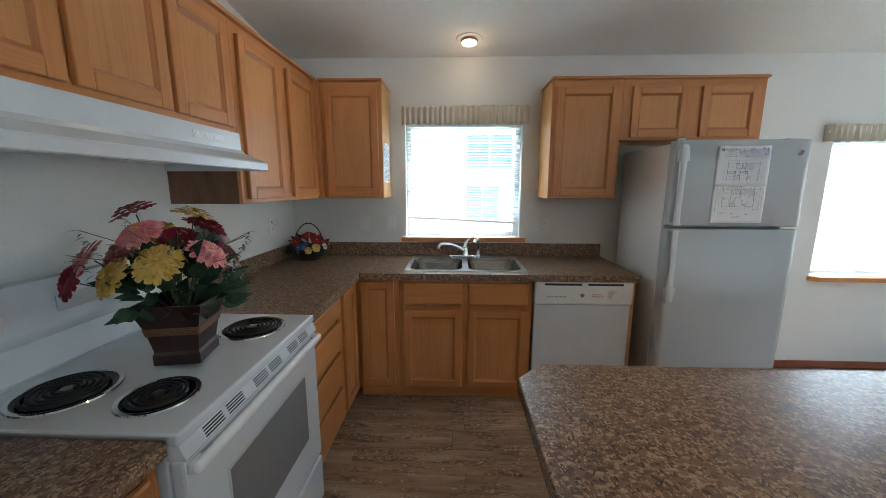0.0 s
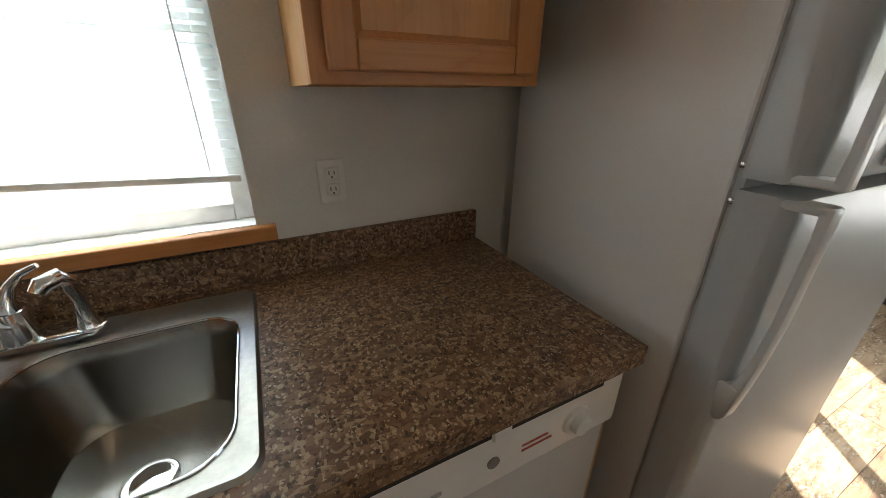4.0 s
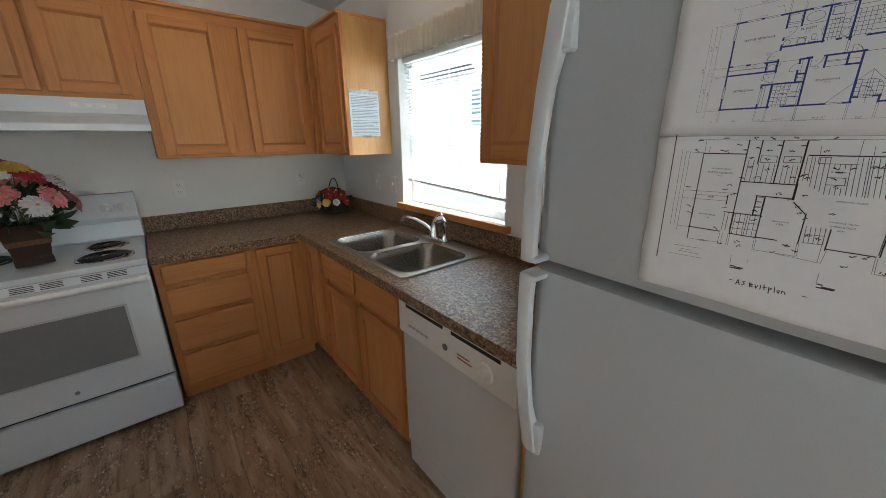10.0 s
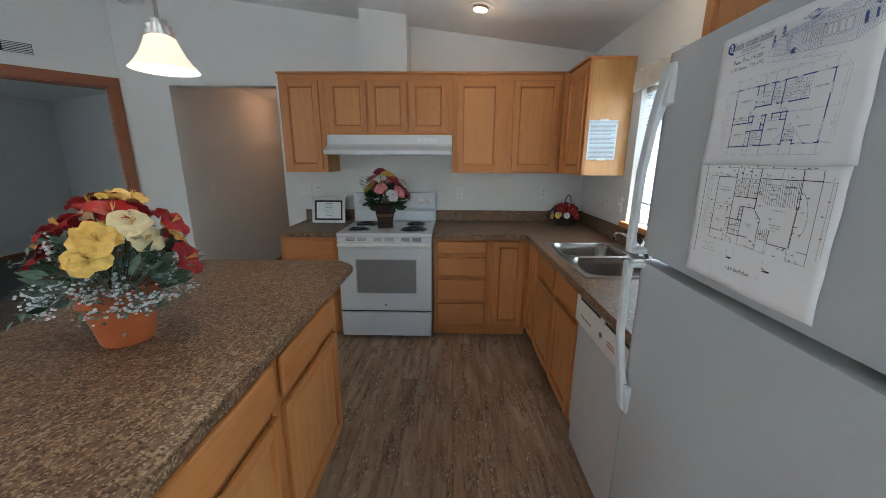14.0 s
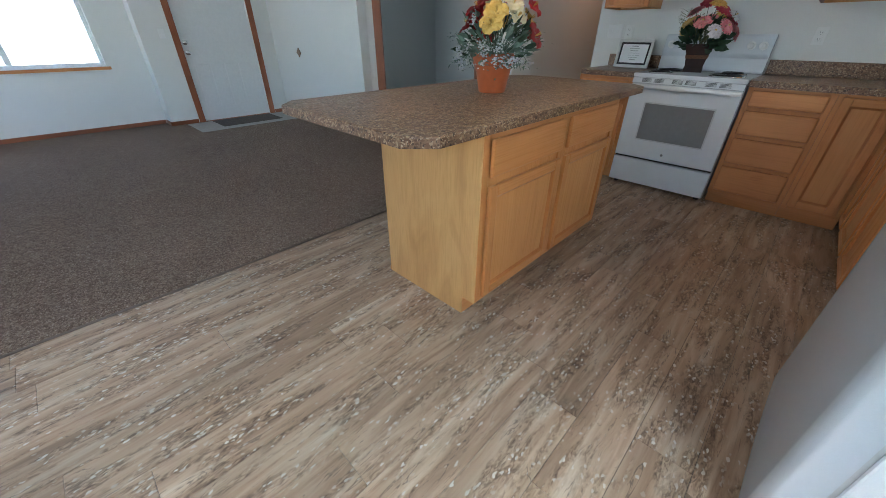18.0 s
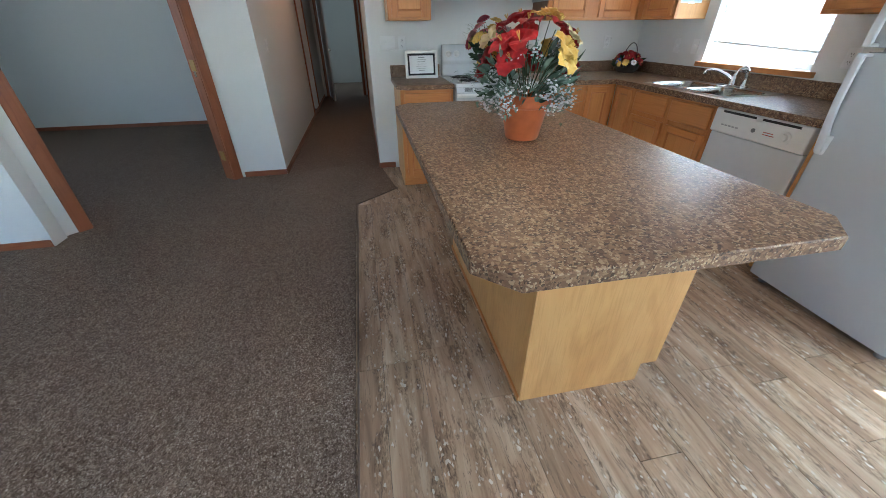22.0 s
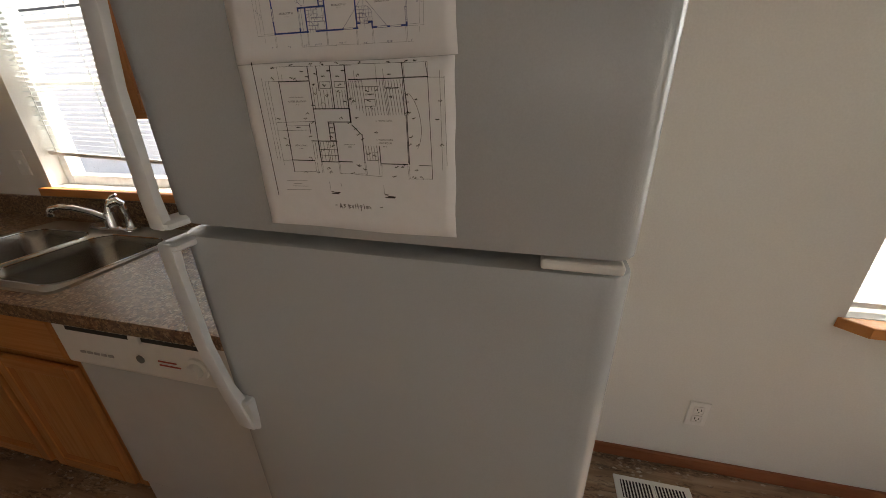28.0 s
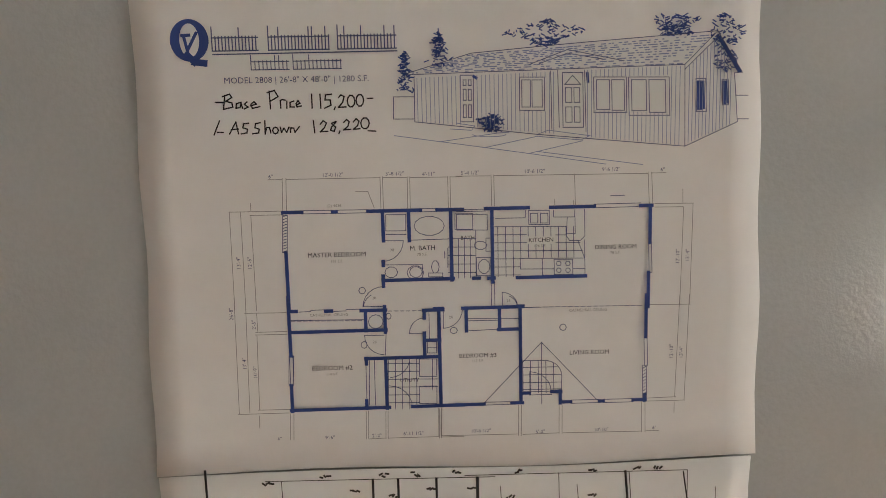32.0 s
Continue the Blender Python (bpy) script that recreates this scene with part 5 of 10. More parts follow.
def house_lines(parent, a0, a1, b0, b1):
    """Upright siding boards between the eave and the ground, clear of doors and windows."""
    lines, n = [], 62
    for i in range(n + 1):
        f = (i / n) ** 1.0
        u, top, foot = a0[0] + (a1[0] - a0[0]) * f, a0[1] + (a1[1] - a0[1]) * f, b0[1] + (b1[1] - b0[1]) * f
        h = foot - top
        if 0.17 < f < 0.215 or 0.52 < f < 0.645:
            continue
        if 0.38 < f < 0.485:
            lines += [[(u, top), (u, top + h * 0.08)], [(u, top + h * 0.65), (u, foot)]]
        elif 0.665 < f < 0.96:
            lines += [[(u, top), (u, top + h * 0.10)], [(u, top + h * 0.60), (u, foot)]]
        else:
            lines.append([(u, top), (u, foot)])
    return strokes("drawn_siding", lines, 0.00026, ink_soft, parent, up_sheet)


def gable_lines(parent, a, peak, c, d, e):
    lines = []
    for i in range(1, 14):
        f = i / 14
        u = a[0] + (c[0] - a[0]) * f
        top = a[1] + (peak[1] - a[1]) * (u - a[0]) / (peak[0] - a[0]) if u < peak[0] else peak[1] + (c[1] - peak[1]) * (u - peak[0]) / (c[0] - peak[0])
        lines.append([(u, top), (u, d[1] + (e[1] - d[1]) * f)])
    return strokes("drawn_siding", lines, 0.0003, ink_soft, parent, up_sheet)


def roof_lines(parent, e0, e1, r0, r1):
    """Courses of short shingle marks over the roof's slope."""
    rnd_r, lines = random.Random(4), []
    for j in range(11):
        g = j / 11
        p, q = [e0[k] + (r0[k] - e0[k]) * g for k in (0, 1)], [e1[k] + (r1[k] - e1[k]) * g for k in (0, 1)]
        for i in range(60):
            f = (i + rnd_r.random()) / 60
            ln = rnd_r.uniform(0.004, 0.014)
            if rnd_r.random() < 0.75:
                lines.append([(p[0] + (q[0] - p[0]) * f, p[1] + (q[1] - p[1]) * f), (p[0] + (q[0] - p[0]) * (f + ln), p[1] + (q[1] - p[1]) * (f + ln))])
    return strokes("drawn_shingles", lines, 0.00045, ink_soft, parent, up_sheet)


def drawn_tree(parent, sort, u, foot, top, half):
    rnd_t, lines = random.Random(int(u * 7) + 900), []
    for k in range(150 if sort == "crown" else 110):
        f = rnd_t.random()
        wide = half * ((1 - f) ** 0.8 * (0.7 + 0.3 * math.sin(f * 40)) if sort == "fir" else math.sqrt(max(0.0, 1 - (2 * f - 1) ** 2)) * (0.7 + 0.3 * math.sin(f * 9 + u)))
        a, b = u + rnd_t.uniform(-wide, wide), foot + (top - foot) * f
        lines.append([(a, b), (a + rnd_t.uniform(-0.55, 0.55), b + rnd_t.uniform(-0.3, 0.3))])
    return strokes("drawn_tree", lines, 0.0005, ink_blue, parent, up_sheet)


def round_mark(parent, u, v):
    """A broad ring, thicker at its sides."""
    bm = bm_new()
    cx, cz = up_sheet(u, v)
    k = 40
    ring = []
    for rx, rz in ((0.0042, 0.0070), (0.0082, 0.0088)):
        ring.append([bm.verts.new((cx + rx * math.cos(2 * math.pi * i / k), INK, cz + rz * math.sin(2 * math.pi * i / k))) for i in range(k)])
    for i in range(k):
        bm.faces.new((ring[0][i], ring[0][(i + 1) % k], ring[1][(i + 1) % k], ring[1][i]))
    return part("round_mark", bm, ink_blue, parent)


s1 = sheet(2.703, 2.980, 1.4665, 1.680, 0.005, "printed_floor_plan", "white printed sheet with a blue house drawing and floor plan")
# floor plan, in feet of the drawn house from its top left corner
strokes("plan_wall", [[(-0.11, -0.02), (2.33, -0.02)]], 0.0016, ink_blue, s1, up_sheet)
strokes("plan_wall", [[(6.34, 0.04), (6.77, 0.04)]], 0.0016, ink_blue, s1, up_sheet)
strokes("plan_wall", [[(10.92, 0.06), (17.74, 0.06)]], 0.0016, ink_blue, s1, up_sheet)
strokes("plan_wall", [[(19.93, 0.1), (23.24, 0.1)]], 0.0016, ink_blue, s1, up_sheet)
strokes("plan_wall", [[(0.03, 5.25), (0.03, 12.67)]], 0.0016, ink_blue, s1, up_sheet)
strokes("plan_wall", [[(12.8, 0.07), (12.8, 3.95)]], 0.0016, ink_blue, s1, up_sheet)
strokes("plan_wall", [[(16.19, 0.14), (16.19, 4.02)]], 0.0016, ink_blue, s1, up_sheet)
strokes("plan_wall", [[(21.68, 0.1), (21.68, 9.36)]], 0.0016, ink_blue, s1, up_sheet)
strokes("plan_wall", [[(12.59, 9.2), (21.84, 9.2)]], 0.0016, ink_blue, s1, up_sheet)
strokes("plan_wall", [[(12.66, 6.72), (12.66, 7.22)]], 0.0016, ink_blue, s1, up_sheet)
strokes("plan_wall", [[(12.59, 8.62), (12.59, 9.96)]], 0.0016, ink_blue, s1, up_sheet)
strokes("plan_wall", [[(26.27, 0.08), (31.9, 0.08)]], 0.0016, ink_blue, s1, up_sheet)
strokes("plan_wall", [[(34.87, 0.11), (40.65, 0.11)]], 0.0016, ink_blue, s1, up_sheet)
strokes("plan_wall", [[(46.83, 0.16), (48.3, 0.16)]], 0.0016, ink_blue, s1, up_sheet)
strokes("plan_wall", [[(27.1, 0.08), (27.1, 9.79)]], 0.0016, ink_blue, s1, up_sheet)
strokes("plan_wall", [[(48.1, 0.17), (48.1, 5.03)]], 0.0016, ink_blue, s1, up_sheet)
strokes("plan_wall", [[(47.97, 9.07), (47.97, 13.69)]], 0.0016, ink_blue, s1, up_sheet)
strokes("plan_wall", [[(30.37, 9.3), (39.49, 9.3)]], 0.0016, ink_blue, s1, up_sheet)
strokes("plan_wall", [[(24.54, 9.23), (25.3, 9.23)]], 0.0016, ink_blue, s1, up_sheet)
strokes("plan_wall", [[(26.57, 9.27), (27.27, 9.27)]], 0.0016, ink_blue, s1, up_sheet)
strokes("plan_wall", [[(30.37, 13.16), (31.08, 13.16)]], 0.0016, ink_blue, s1, up_sheet)
strokes("plan_wall", [[(-0.06, 11.14), (-0.06, 19.01)]], 0.0016, ink_blue, s1, up_sheet)
strokes("plan_wall", [[(-0.22, 23.12), (-0.22, 26.65)]], 0.0016, ink_blue, s1, up_sheet)
strokes("plan_wall", [[(0.3, 13.02), (0.95, 13.02)]], 0.0016, ink_blue, s1, up_sheet)
strokes("plan_wall", [[(4.84, 13.09), (5.61, 13.09)]], 0.0016, ink_blue, s1, up_sheet)
strokes("plan_wall", [[(9.53, 13.16), (12.75, 13.16)]], 0.0016, ink_blue, s1, up_sheet)
strokes("plan_wall", [[(0.15, 15.84), (12.72, 15.84)]], 0.0016, ink_blue, s1, up_sheet)
strokes("plan_wall", [[(10.05, 13.22), (10.05, 15.9)]], 0.0016, ink_blue, s1, up_sheet)
strokes("plan_wall", [[(12.62, 12.7), (12.62, 16.19)]], 0.0016, ink_blue, s1, up_sheet)
strokes("plan_wall", [[(9.87, 19.71), (19.81, 19.71)]], 0.0016, ink_blue, s1, up_sheet)
strokes("plan_wall", [[(9.94, 19.68), (9.94, 20.42)]], 0.0016, ink_blue, s1, up_sheet)
strokes("plan_wall", [[(9.78, 25.52), (9.78, 26.58)]], 0.0016, ink_blue, s1, up_sheet)
strokes("plan_wall", [[(12.52, 19.73), (12.52, 26.65)]], 0.0016, ink_blue, s1, up_sheet)
strokes("plan_wall", [[(-0.36, 26.53), (12.82, 26.53)]], 0.0016, ink_blue, s1, up_sheet)
strokes("plan_wall", [[(15.95, 26.52), (22.9, 26.52)]], 0.0016, ink_blue, s1, up_sheet)
strokes("plan_wall", [[(17.79, 13.34), (20.36, 13.34)]], 0.0016, ink_blue, s1, up_sheet)
strokes("plan_wall", [[(19.81, 13.34), (19.81, 26.51)]], 0.0016, ink_blue, s1, up_sheet)
strokes("plan_wall", [[(17.86, 13.39), (17.86, 14.41)]], 0.0016, ink_blue, s1, up_sheet)
strokes("plan_wall", [[(17.8, 16.45), (17.8, 19.4)]], 0.0016, ink_blue, s1, up_sheet)
strokes("plan_wall", [[(17.84, 17.44), (19.85, 17.44)]], 0.0016, ink_blue, s1, up_sheet)
strokes("plan_wall", [[(19.27, 13.18), (20.33, 13.18)]], 0.0016, ink_blue, s1, up_sheet)
strokes("plan_wall", [[(23.04, 13.22), (31.04, 13.22)]], 0.0016, ink_blue, s1, up_sheet)
strokes("plan_wall", [[(23.46, 13.21), (23.46, 16.3)]], 0.0016, ink_blue, s1, up_sheet)
strokes("plan_wall", [[(27.92, 13.24), (27.92, 16.27)]], 0.0016, ink_blue, s1, up_sheet)
strokes("plan_wall", [[(27.76, 16.24), (30.68, 16.24)]], 0.0016, ink_blue, s1, up_sheet)
strokes("plan_wall", [[(30.71, 13.15), (30.71, 26.5)]], 0.0016, ink_blue, s1, up_sheet)
strokes("plan_wall", [[(19.01, 26.52), (25.65, 26.52)]], 0.0016, ink_blue, s1, up_sheet)
strokes("plan_wall", [[(29.45, 26.49), (30.9, 26.49)]], 0.0016, ink_blue, s1, up_sheet)
strokes("plan_wall", [[(30.9, 25.16), (31.83, 25.16)]], 0.0016, ink_blue, s1, up_sheet)
strokes("plan_wall", [[(34.92, 25.08), (36.15, 25.08)]], 0.0016, ink_blue, s1, up_sheet)
strokes("plan_wall", [[(36.07, 25.02), (36.07, 26.69)]], 0.0016, ink_blue, s1, up_sheet)
strokes("plan_wall", [[(36.07, 26.56), (37.5, 26.56)]], 0.0016, ink_blue, s1, up_sheet)
strokes("plan_wall", [[(41.44, 26.6), (41.97, 26.6)]], 0.0016, ink_blue, s1, up_sheet)
strokes("plan_wall", [[(46.09, 26.58), (47.74, 26.58)]], 0.0016, ink_blue, s1, up_sheet)
strokes("plan_wall", [[(47.76, 12.13), (47.76, 17.85)]], 0.0016, ink_blue, s1, up_sheet)
strokes("plan_wall", [[(47.7, 25.93), (47.7, 26.73)]], 0.0016, ink_blue, s1, up_sheet)
strokes("plan_fixture", [[(2.34, -0.21), (6.34, -0.19)], [(2.32, 0.2), (6.33, 0.22)], [(6.78, -0.18), (10.92, -0.15)], [(6.76, 0.23), (10.91, 0.25)], [(17.75, -0.11), (19.93, -0.12)], [(17.74, 0.3), (19.93, 0.29)], [(13.22, 0.57), (15.82, 0.62), (15.76, 2.72), (13.15, 2.67), (13.22, 0.57)], [(13.14, 3.14), (15.75, 3.19)], [(16.33, 3.97), (21.24, 3.93)], [(20.82, 2.19), (20.64, 1.64), (20.1, 1.19), (19.31, 0.93), (18.44, 0.92), (17.64, 1.14), (17.08, 1.57), (16.87, 2.11), (17.06, 2.66), (17.59, 3.11), (18.38, 3.37), (19.26, 3.39), (20.06, 3.16), (20.62, 2.73), (20.82, 2.19)], [(12.74, 7.14), (17.86, 7.24), (17.82, 9)]], 0.0003, ink_line, s1, up_sheet)
strokes("plan_fixture", [[(14.51, 8.15), (14.36, 7.72), (13.95, 7.45), (13.44, 7.44), (13.02, 7.69), (12.85, 8.12), (12.99, 8.55), (13.4, 8.82), (13.91, 8.83), (14.34, 8.58), (14.51, 8.15)], [(17.75, 8.22), (17.6, 7.79), (17.19, 7.51), (16.68, 7.5), (16.26, 7.76), (16.09, 8.18), (16.24, 8.61), (16.65, 8.89), (17.16, 8.9), (17.58, 8.64), (17.75, 8.22)], [(17.97, 8.31), (17.77, 7.74), (17.23, 7.39), (16.54, 7.37), (15.98, 7.71), (15.75, 8.26), (15.95, 8.82), (16.5, 9.18), (17.18, 9.2), (17.75, 8.86), (17.97, 8.31)], [(18.61, 8.37), (20.47, 8.41), (20.46, 8.92), (18.6, 8.88), (18.61, 8.37)]], 0.0003, ink_line, s1, up_sheet)
strokes("plan_fixture", [[(20.01, 7.59), (19.92, 7.1), (19.68, 6.79), (19.37, 6.78), (19.12, 7.08), (19.01, 7.57), (19.1, 8.07), (19.34, 8.38), (19.65, 8.38), (19.91, 8.08), (20.01, 7.59)], [(12.84, 3.96), (15.4, 4.01)], [(12.67, 6.66), (13.36, 6.59), (14.01, 6.33), (14.57, 5.9), (15.01, 5.35), (15.29, 4.7), (15.4, 4.01)], [(12.37, 12.7), (9.78, 12.56)], [(12.51, 10.02), (11.82, 10.1), (11.18, 10.35), (10.62, 10.76), (10.18, 11.31), (9.89, 11.95), (9.77, 12.65)], [(10.21, 10.48), (10.09, 10.16), (9.79, 10.02), (9.47, 10.14), (9.32, 10.46), (9.44, 10.78), (9.75, 10.92), (10.07, 10.8), (10.21, 10.48)], [(-0.13, 0.31), (0.46, 0.33), (0.2, 5.17), (-0.4, 5.16), (-0.13, 0.31)]], 0.0003, ink_line, s1, up_sheet)
strokes("plan_fixture", [[(-0.12, 0.5), (0.46, 0.33)], [(-0.14, 0.89), (0.44, 0.71)], [(-0.16, 1.27), (0.42, 1.09)], [(-0.18, 1.65), (0.4, 1.47)], [(-0.2, 2.03), (0.38, 1.85)], [(-0.22, 2.41), (0.36, 2.23)], [(-0.24, 2.79), (0.34, 2.61)], [(-0.27, 3.18), (0.32, 3)], [(-0.29, 3.56), (0.3, 3.38)], [(-0.31, 3.95), (0.28, 3.76)], [(-0.33, 4.33), (0.26, 4.15)], [(-0.35, 4.72), (0.23, 4.53)], [(-0.37, 5.1), (0.21, 4.92)], [(22.25, 0.66), (24.58, 0.7), (24.56, 2.75), (22.22, 2.71), (22.25, 0.66)], [(21.22, 5.17), (21.17, 7.67)], [(20.79, 5.58), (20.78, 6.41)], [(22.46, 0.73), (26.48, 0.81), (26.47, 2.88), (22.43, 2.8), (22.46, 0.73)], [(22.47, 0.13), (26.27, 0.14)], [(22.47, 0.37), (26.26, 0.39)]], 0.0003, ink_line, s1, up_sheet)
strokes("plan_fixture", [[(27.59, 1.38), (31.48, 1.4), (31.56, 0.43)], [(31.95, 0.44), (34.67, 0.49), (34.69, 2.35), (31.96, 2.29), (31.95, 0.44)], [(32.18, 0.83), (33.15, 0.85), (33.15, 2.12), (32.18, 2.1), (32.18, 0.83)], [(33.51, 0.86), (34.48, 0.88), (34.49, 2.15), (33.52, 2.13), (33.51, 0.86)], [(35.23, 0.5), (35.24, 1.39), (38.02, 1.44), (38.07, 0.47)], [(39.35, 0.5), (39.4, 3.97), (38.77, 4.57), (37.37, 4.54), (36.94, 3.92), (37.05, 1.42)], [(38.08, 1.44), (38.11, 3.61), (36.99, 3.64)], [(38.49, 4.65), (39.37, 6.92)], [(30.79, 6.75), (33.71, 6.8), (33.72, 8.22), (30.79, 8.16), (30.79, 6.75)], [(33.71, 6.8), (39.4, 6.92), (39.43, 9.18), (33.73, 9.07), (33.71, 6.8)]], 0.0003, ink_line, s1, up_sheet)
strokes("plan_fixture", [[(35.29, 6.98), (37.76, 7.03), (37.79, 9.07), (35.31, 9.02), (35.29, 6.98)], [(30.79, 8.16), (35.3, 8.25)], [(37.78, 8.3), (39.42, 8.33)], [(39.36, 4.53), (39.43, 9.18)], [(36.22, 7.56), (36.13, 7.34), (35.91, 7.24), (35.69, 7.33), (35.6, 7.55), (35.7, 7.77), (35.92, 7.86), (36.13, 7.78), (36.22, 7.56)], [(37.43, 7.58), (37.34, 7.36), (37.12, 7.27), (36.9, 7.35), (36.81, 7.57), (36.91, 7.79), (37.13, 7.89), (37.35, 7.8), (37.43, 7.58)], [(36.23, 8.47), (36.14, 8.24), (35.92, 8.15), (35.7, 8.23), (35.61, 8.45), (35.71, 8.68), (35.93, 8.77), (36.14, 8.69), (36.23, 8.47)]], 0.0003, ink_line, s1, up_sheet)
strokes("plan_fixture", [[(37.45, 8.49), (37.35, 8.27), (37.13, 8.17), (36.91, 8.26), (36.83, 8.48), (36.92, 8.7), (37.14, 8.8), (37.36, 8.71), (37.45, 8.49)], [(26.37, 4.89), (26.21, 4.56), (25.8, 4.35), (25.28, 4.34), (24.86, 4.53), (24.69, 4.86), (24.85, 5.19), (25.27, 5.4), (25.79, 5.41), (26.21, 5.21), (26.37, 4.89)], [(26.27, 3.94), (26.94, 3.95), (26.93, 5.68), (26.25, 5.67), (26.27, 3.94)], [(24.96, 6.49), (26.86, 6.53), (26.85, 8.93), (24.94, 8.89), (24.96, 6.49)], [(26.74, 7.71), (26.6, 7.14), (26.21, 6.79), (25.72, 6.78), (25.33, 7.12), (25.17, 7.68), (25.32, 8.25), (25.71, 8.6), (26.19, 8.61), (26.59, 8.27), (26.74, 7.71)], [(24.94, 2.85), (24.88, 9.17)]], 0.0003, ink_line, s1, up_sheet)
strokes("plan_fixture", [[(40.64, -0.17), (46.82, -0.19)], [(40.65, 0.3), (46.83, 0.28)], [(42.84, -1.22), (44.65, -1.24)], [(26.9, 9.78), (26.88, 13.08)], [(27.35, 9.79), (27.33, 13.09)], [(28.33, 13.11), (28.33, 11.24)], [(30.37, 13.15), (30.3, 12.66), (30.1, 12.21), (29.77, 11.82), (29.35, 11.51), (28.86, 11.32), (28.33, 11.24)], [(47.96, 5.03), (48.35, 5.04), (48.48, 9.08), (48.09, 9.08), (47.96, 5.03)], [(27.86, 2.55), (27.85, 6.55)], [(28.87, 2.57), (28.86, 6.57)], [(29.87, 2.59), (29.87, 6.59)], [(30.87, 2.61), (30.88, 6.61)], [(31.87, 2.63), (31.88, 3.82)], [(32.88, 2.65), (32.88, 3.84)], [(33.88, 2.66), (33.89, 3.86)], [(34.89, 2.68), (34.9, 3.88)], [(35.89, 2.7), (35.93, 6.71)], [(36.9, 2.72), (36.95, 6.73)]], 0.0003, ink_line, s1, up_sheet)
strokes("plan_fixture", [[(37.9, 2.74), (37.96, 6.75)], [(31.88, 4.94), (31.89, 6.63)], [(32.89, 4.96), (32.9, 6.65)], [(33.9, 4.98), (33.91, 6.67)], [(34.91, 5), (34.92, 6.69)], [(35.92, 5.02), (35.93, 6.71)], [(36.92, 5.04), (36.95, 6.73)], [(37.93, 5.06), (37.96, 6.75)], [(27.45, 2.48), (36.92, 2.67)], [(27.44, 3.54), (31.63, 3.62)], [(27.43, 4.6), (31.63, 4.68)], [(27.43, 5.67), (36.96, 5.85)], [(27.42, 6.73), (30.79, 6.8)], [(27.42, 7.81), (30.79, 7.87)], [(27.41, 8.88), (30.79, 8.95)], [(35.54, 3.75), (36.94, 3.78)], [(35.55, 4.79), (38.77, 4.85)], [(31.63, 5.78), (39.07, 5.92)], [(27.85, 6.55), (27.83, 9.09)], [(28.88, 6.57), (28.88, 9.11)], [(29.89, 6.59), (29.89, 9.13)], [(22.64, 3.92), (22.57, 9.13)]], 0.0003, ink_line, s1, up_sheet)
strokes("plan_fixture", [[(23.42, 3.94), (23.36, 9.14)], [(24.2, 3.95), (24.14, 9.16)], [(21.3, 3.9), (24.93, 3.97)], [(21.29, 5.01), (24.92, 5.08)], [(21.27, 6.13), (24.91, 6.21)], [(21.25, 7.26), (24.89, 7.33)], [(21.23, 8.39), (24.88, 8.46)], [(0.23, 14.23), (9.91, 14.38)], [(0.95, 13.12), (2.85, 13.1)], [(2.86, 12.93), (4.85, 12.91)], [(5.6, 13.16), (7.54, 13.14)], [(7.55, 12.97), (9.54, 12.95)], [(11.01, 20), (10.94, 26.15)], [(10.34, 19.98), (10.13, 26.14)], [(9.87, 20.42), (9.8, 25.52)], [(12.71, 16.34), (12.5, 19.29)], [(18.5, 13.69), (18.48, 17.2)], [(19.64, 13.71), (19.57, 17.23)], [(-0.25, 19.07), (-0.3, 23.12)], [(0.2, 19.08), (0.1, 23.13)]], 0.0003, ink_line, s1, up_sheet)
strokes("plan_fixture", [[(-0.31, 19.01), (0.32, 19.02), (0.1, 23.13), (-0.53, 23.11), (-0.31, 19.01)], [(12.36, 14.73), (12.24, 14.26), (11.9, 13.91), (11.42, 13.77), (10.93, 13.89), (10.56, 14.22), (10.42, 14.68), (10.53, 15.15), (10.87, 15.5), (11.35, 15.64), (11.84, 15.52), (12.21, 15.19), (12.36, 14.73)], [(13.46, 14.02), (13.37, 13.73), (13.13, 13.61), (12.89, 13.72), (12.78, 14.01), (12.87, 14.3), (13.11, 14.42), (13.35, 14.31), (13.46, 14.02)], [(12.41, 16.57), (9.84, 16.52)], [(9.84, 16.52), (9.9, 17.2), (10.13, 17.85), (10.52, 18.4), (11.05, 18.84), (11.66, 19.12), (12.33, 19.22)]], 0.0003, ink_line, s1, up_sheet)
strokes("plan_fixture", [[(10.13, 17.82), (10.03, 17.48), (9.75, 17.34), (9.46, 17.47), (9.33, 17.8), (9.44, 18.13), (9.71, 18.28), (10, 18.15), (10.13, 17.82)], [(12.54, 12.69), (9.84, 12.55)], [(10.89, 11.11), (10.6, 11.31), (10.35, 11.54), (10.15, 11.79), (10, 12.06), (9.9, 12.35), (9.86, 12.64)], [(18.18, 17.64), (19.42, 17.66), (19.39, 19.2), (18.15, 19.17), (18.18, 17.64)], [(17.06, 19.98), (19.37, 20.03), (19.33, 22.42), (17.01, 22.37), (17.06, 19.98)], [(16.98, 23.72), (19.3, 23.77), (19.25, 26.2), (16.92, 26.14), (16.98, 23.72)], [(18.17, 18.46), (19.4, 18.49)], [(18.8, 20.02), (18.71, 24.21)], [(17.72, 16.45), (15.8, 16.47)]], 0.0003, ink_line, s1, up_sheet)
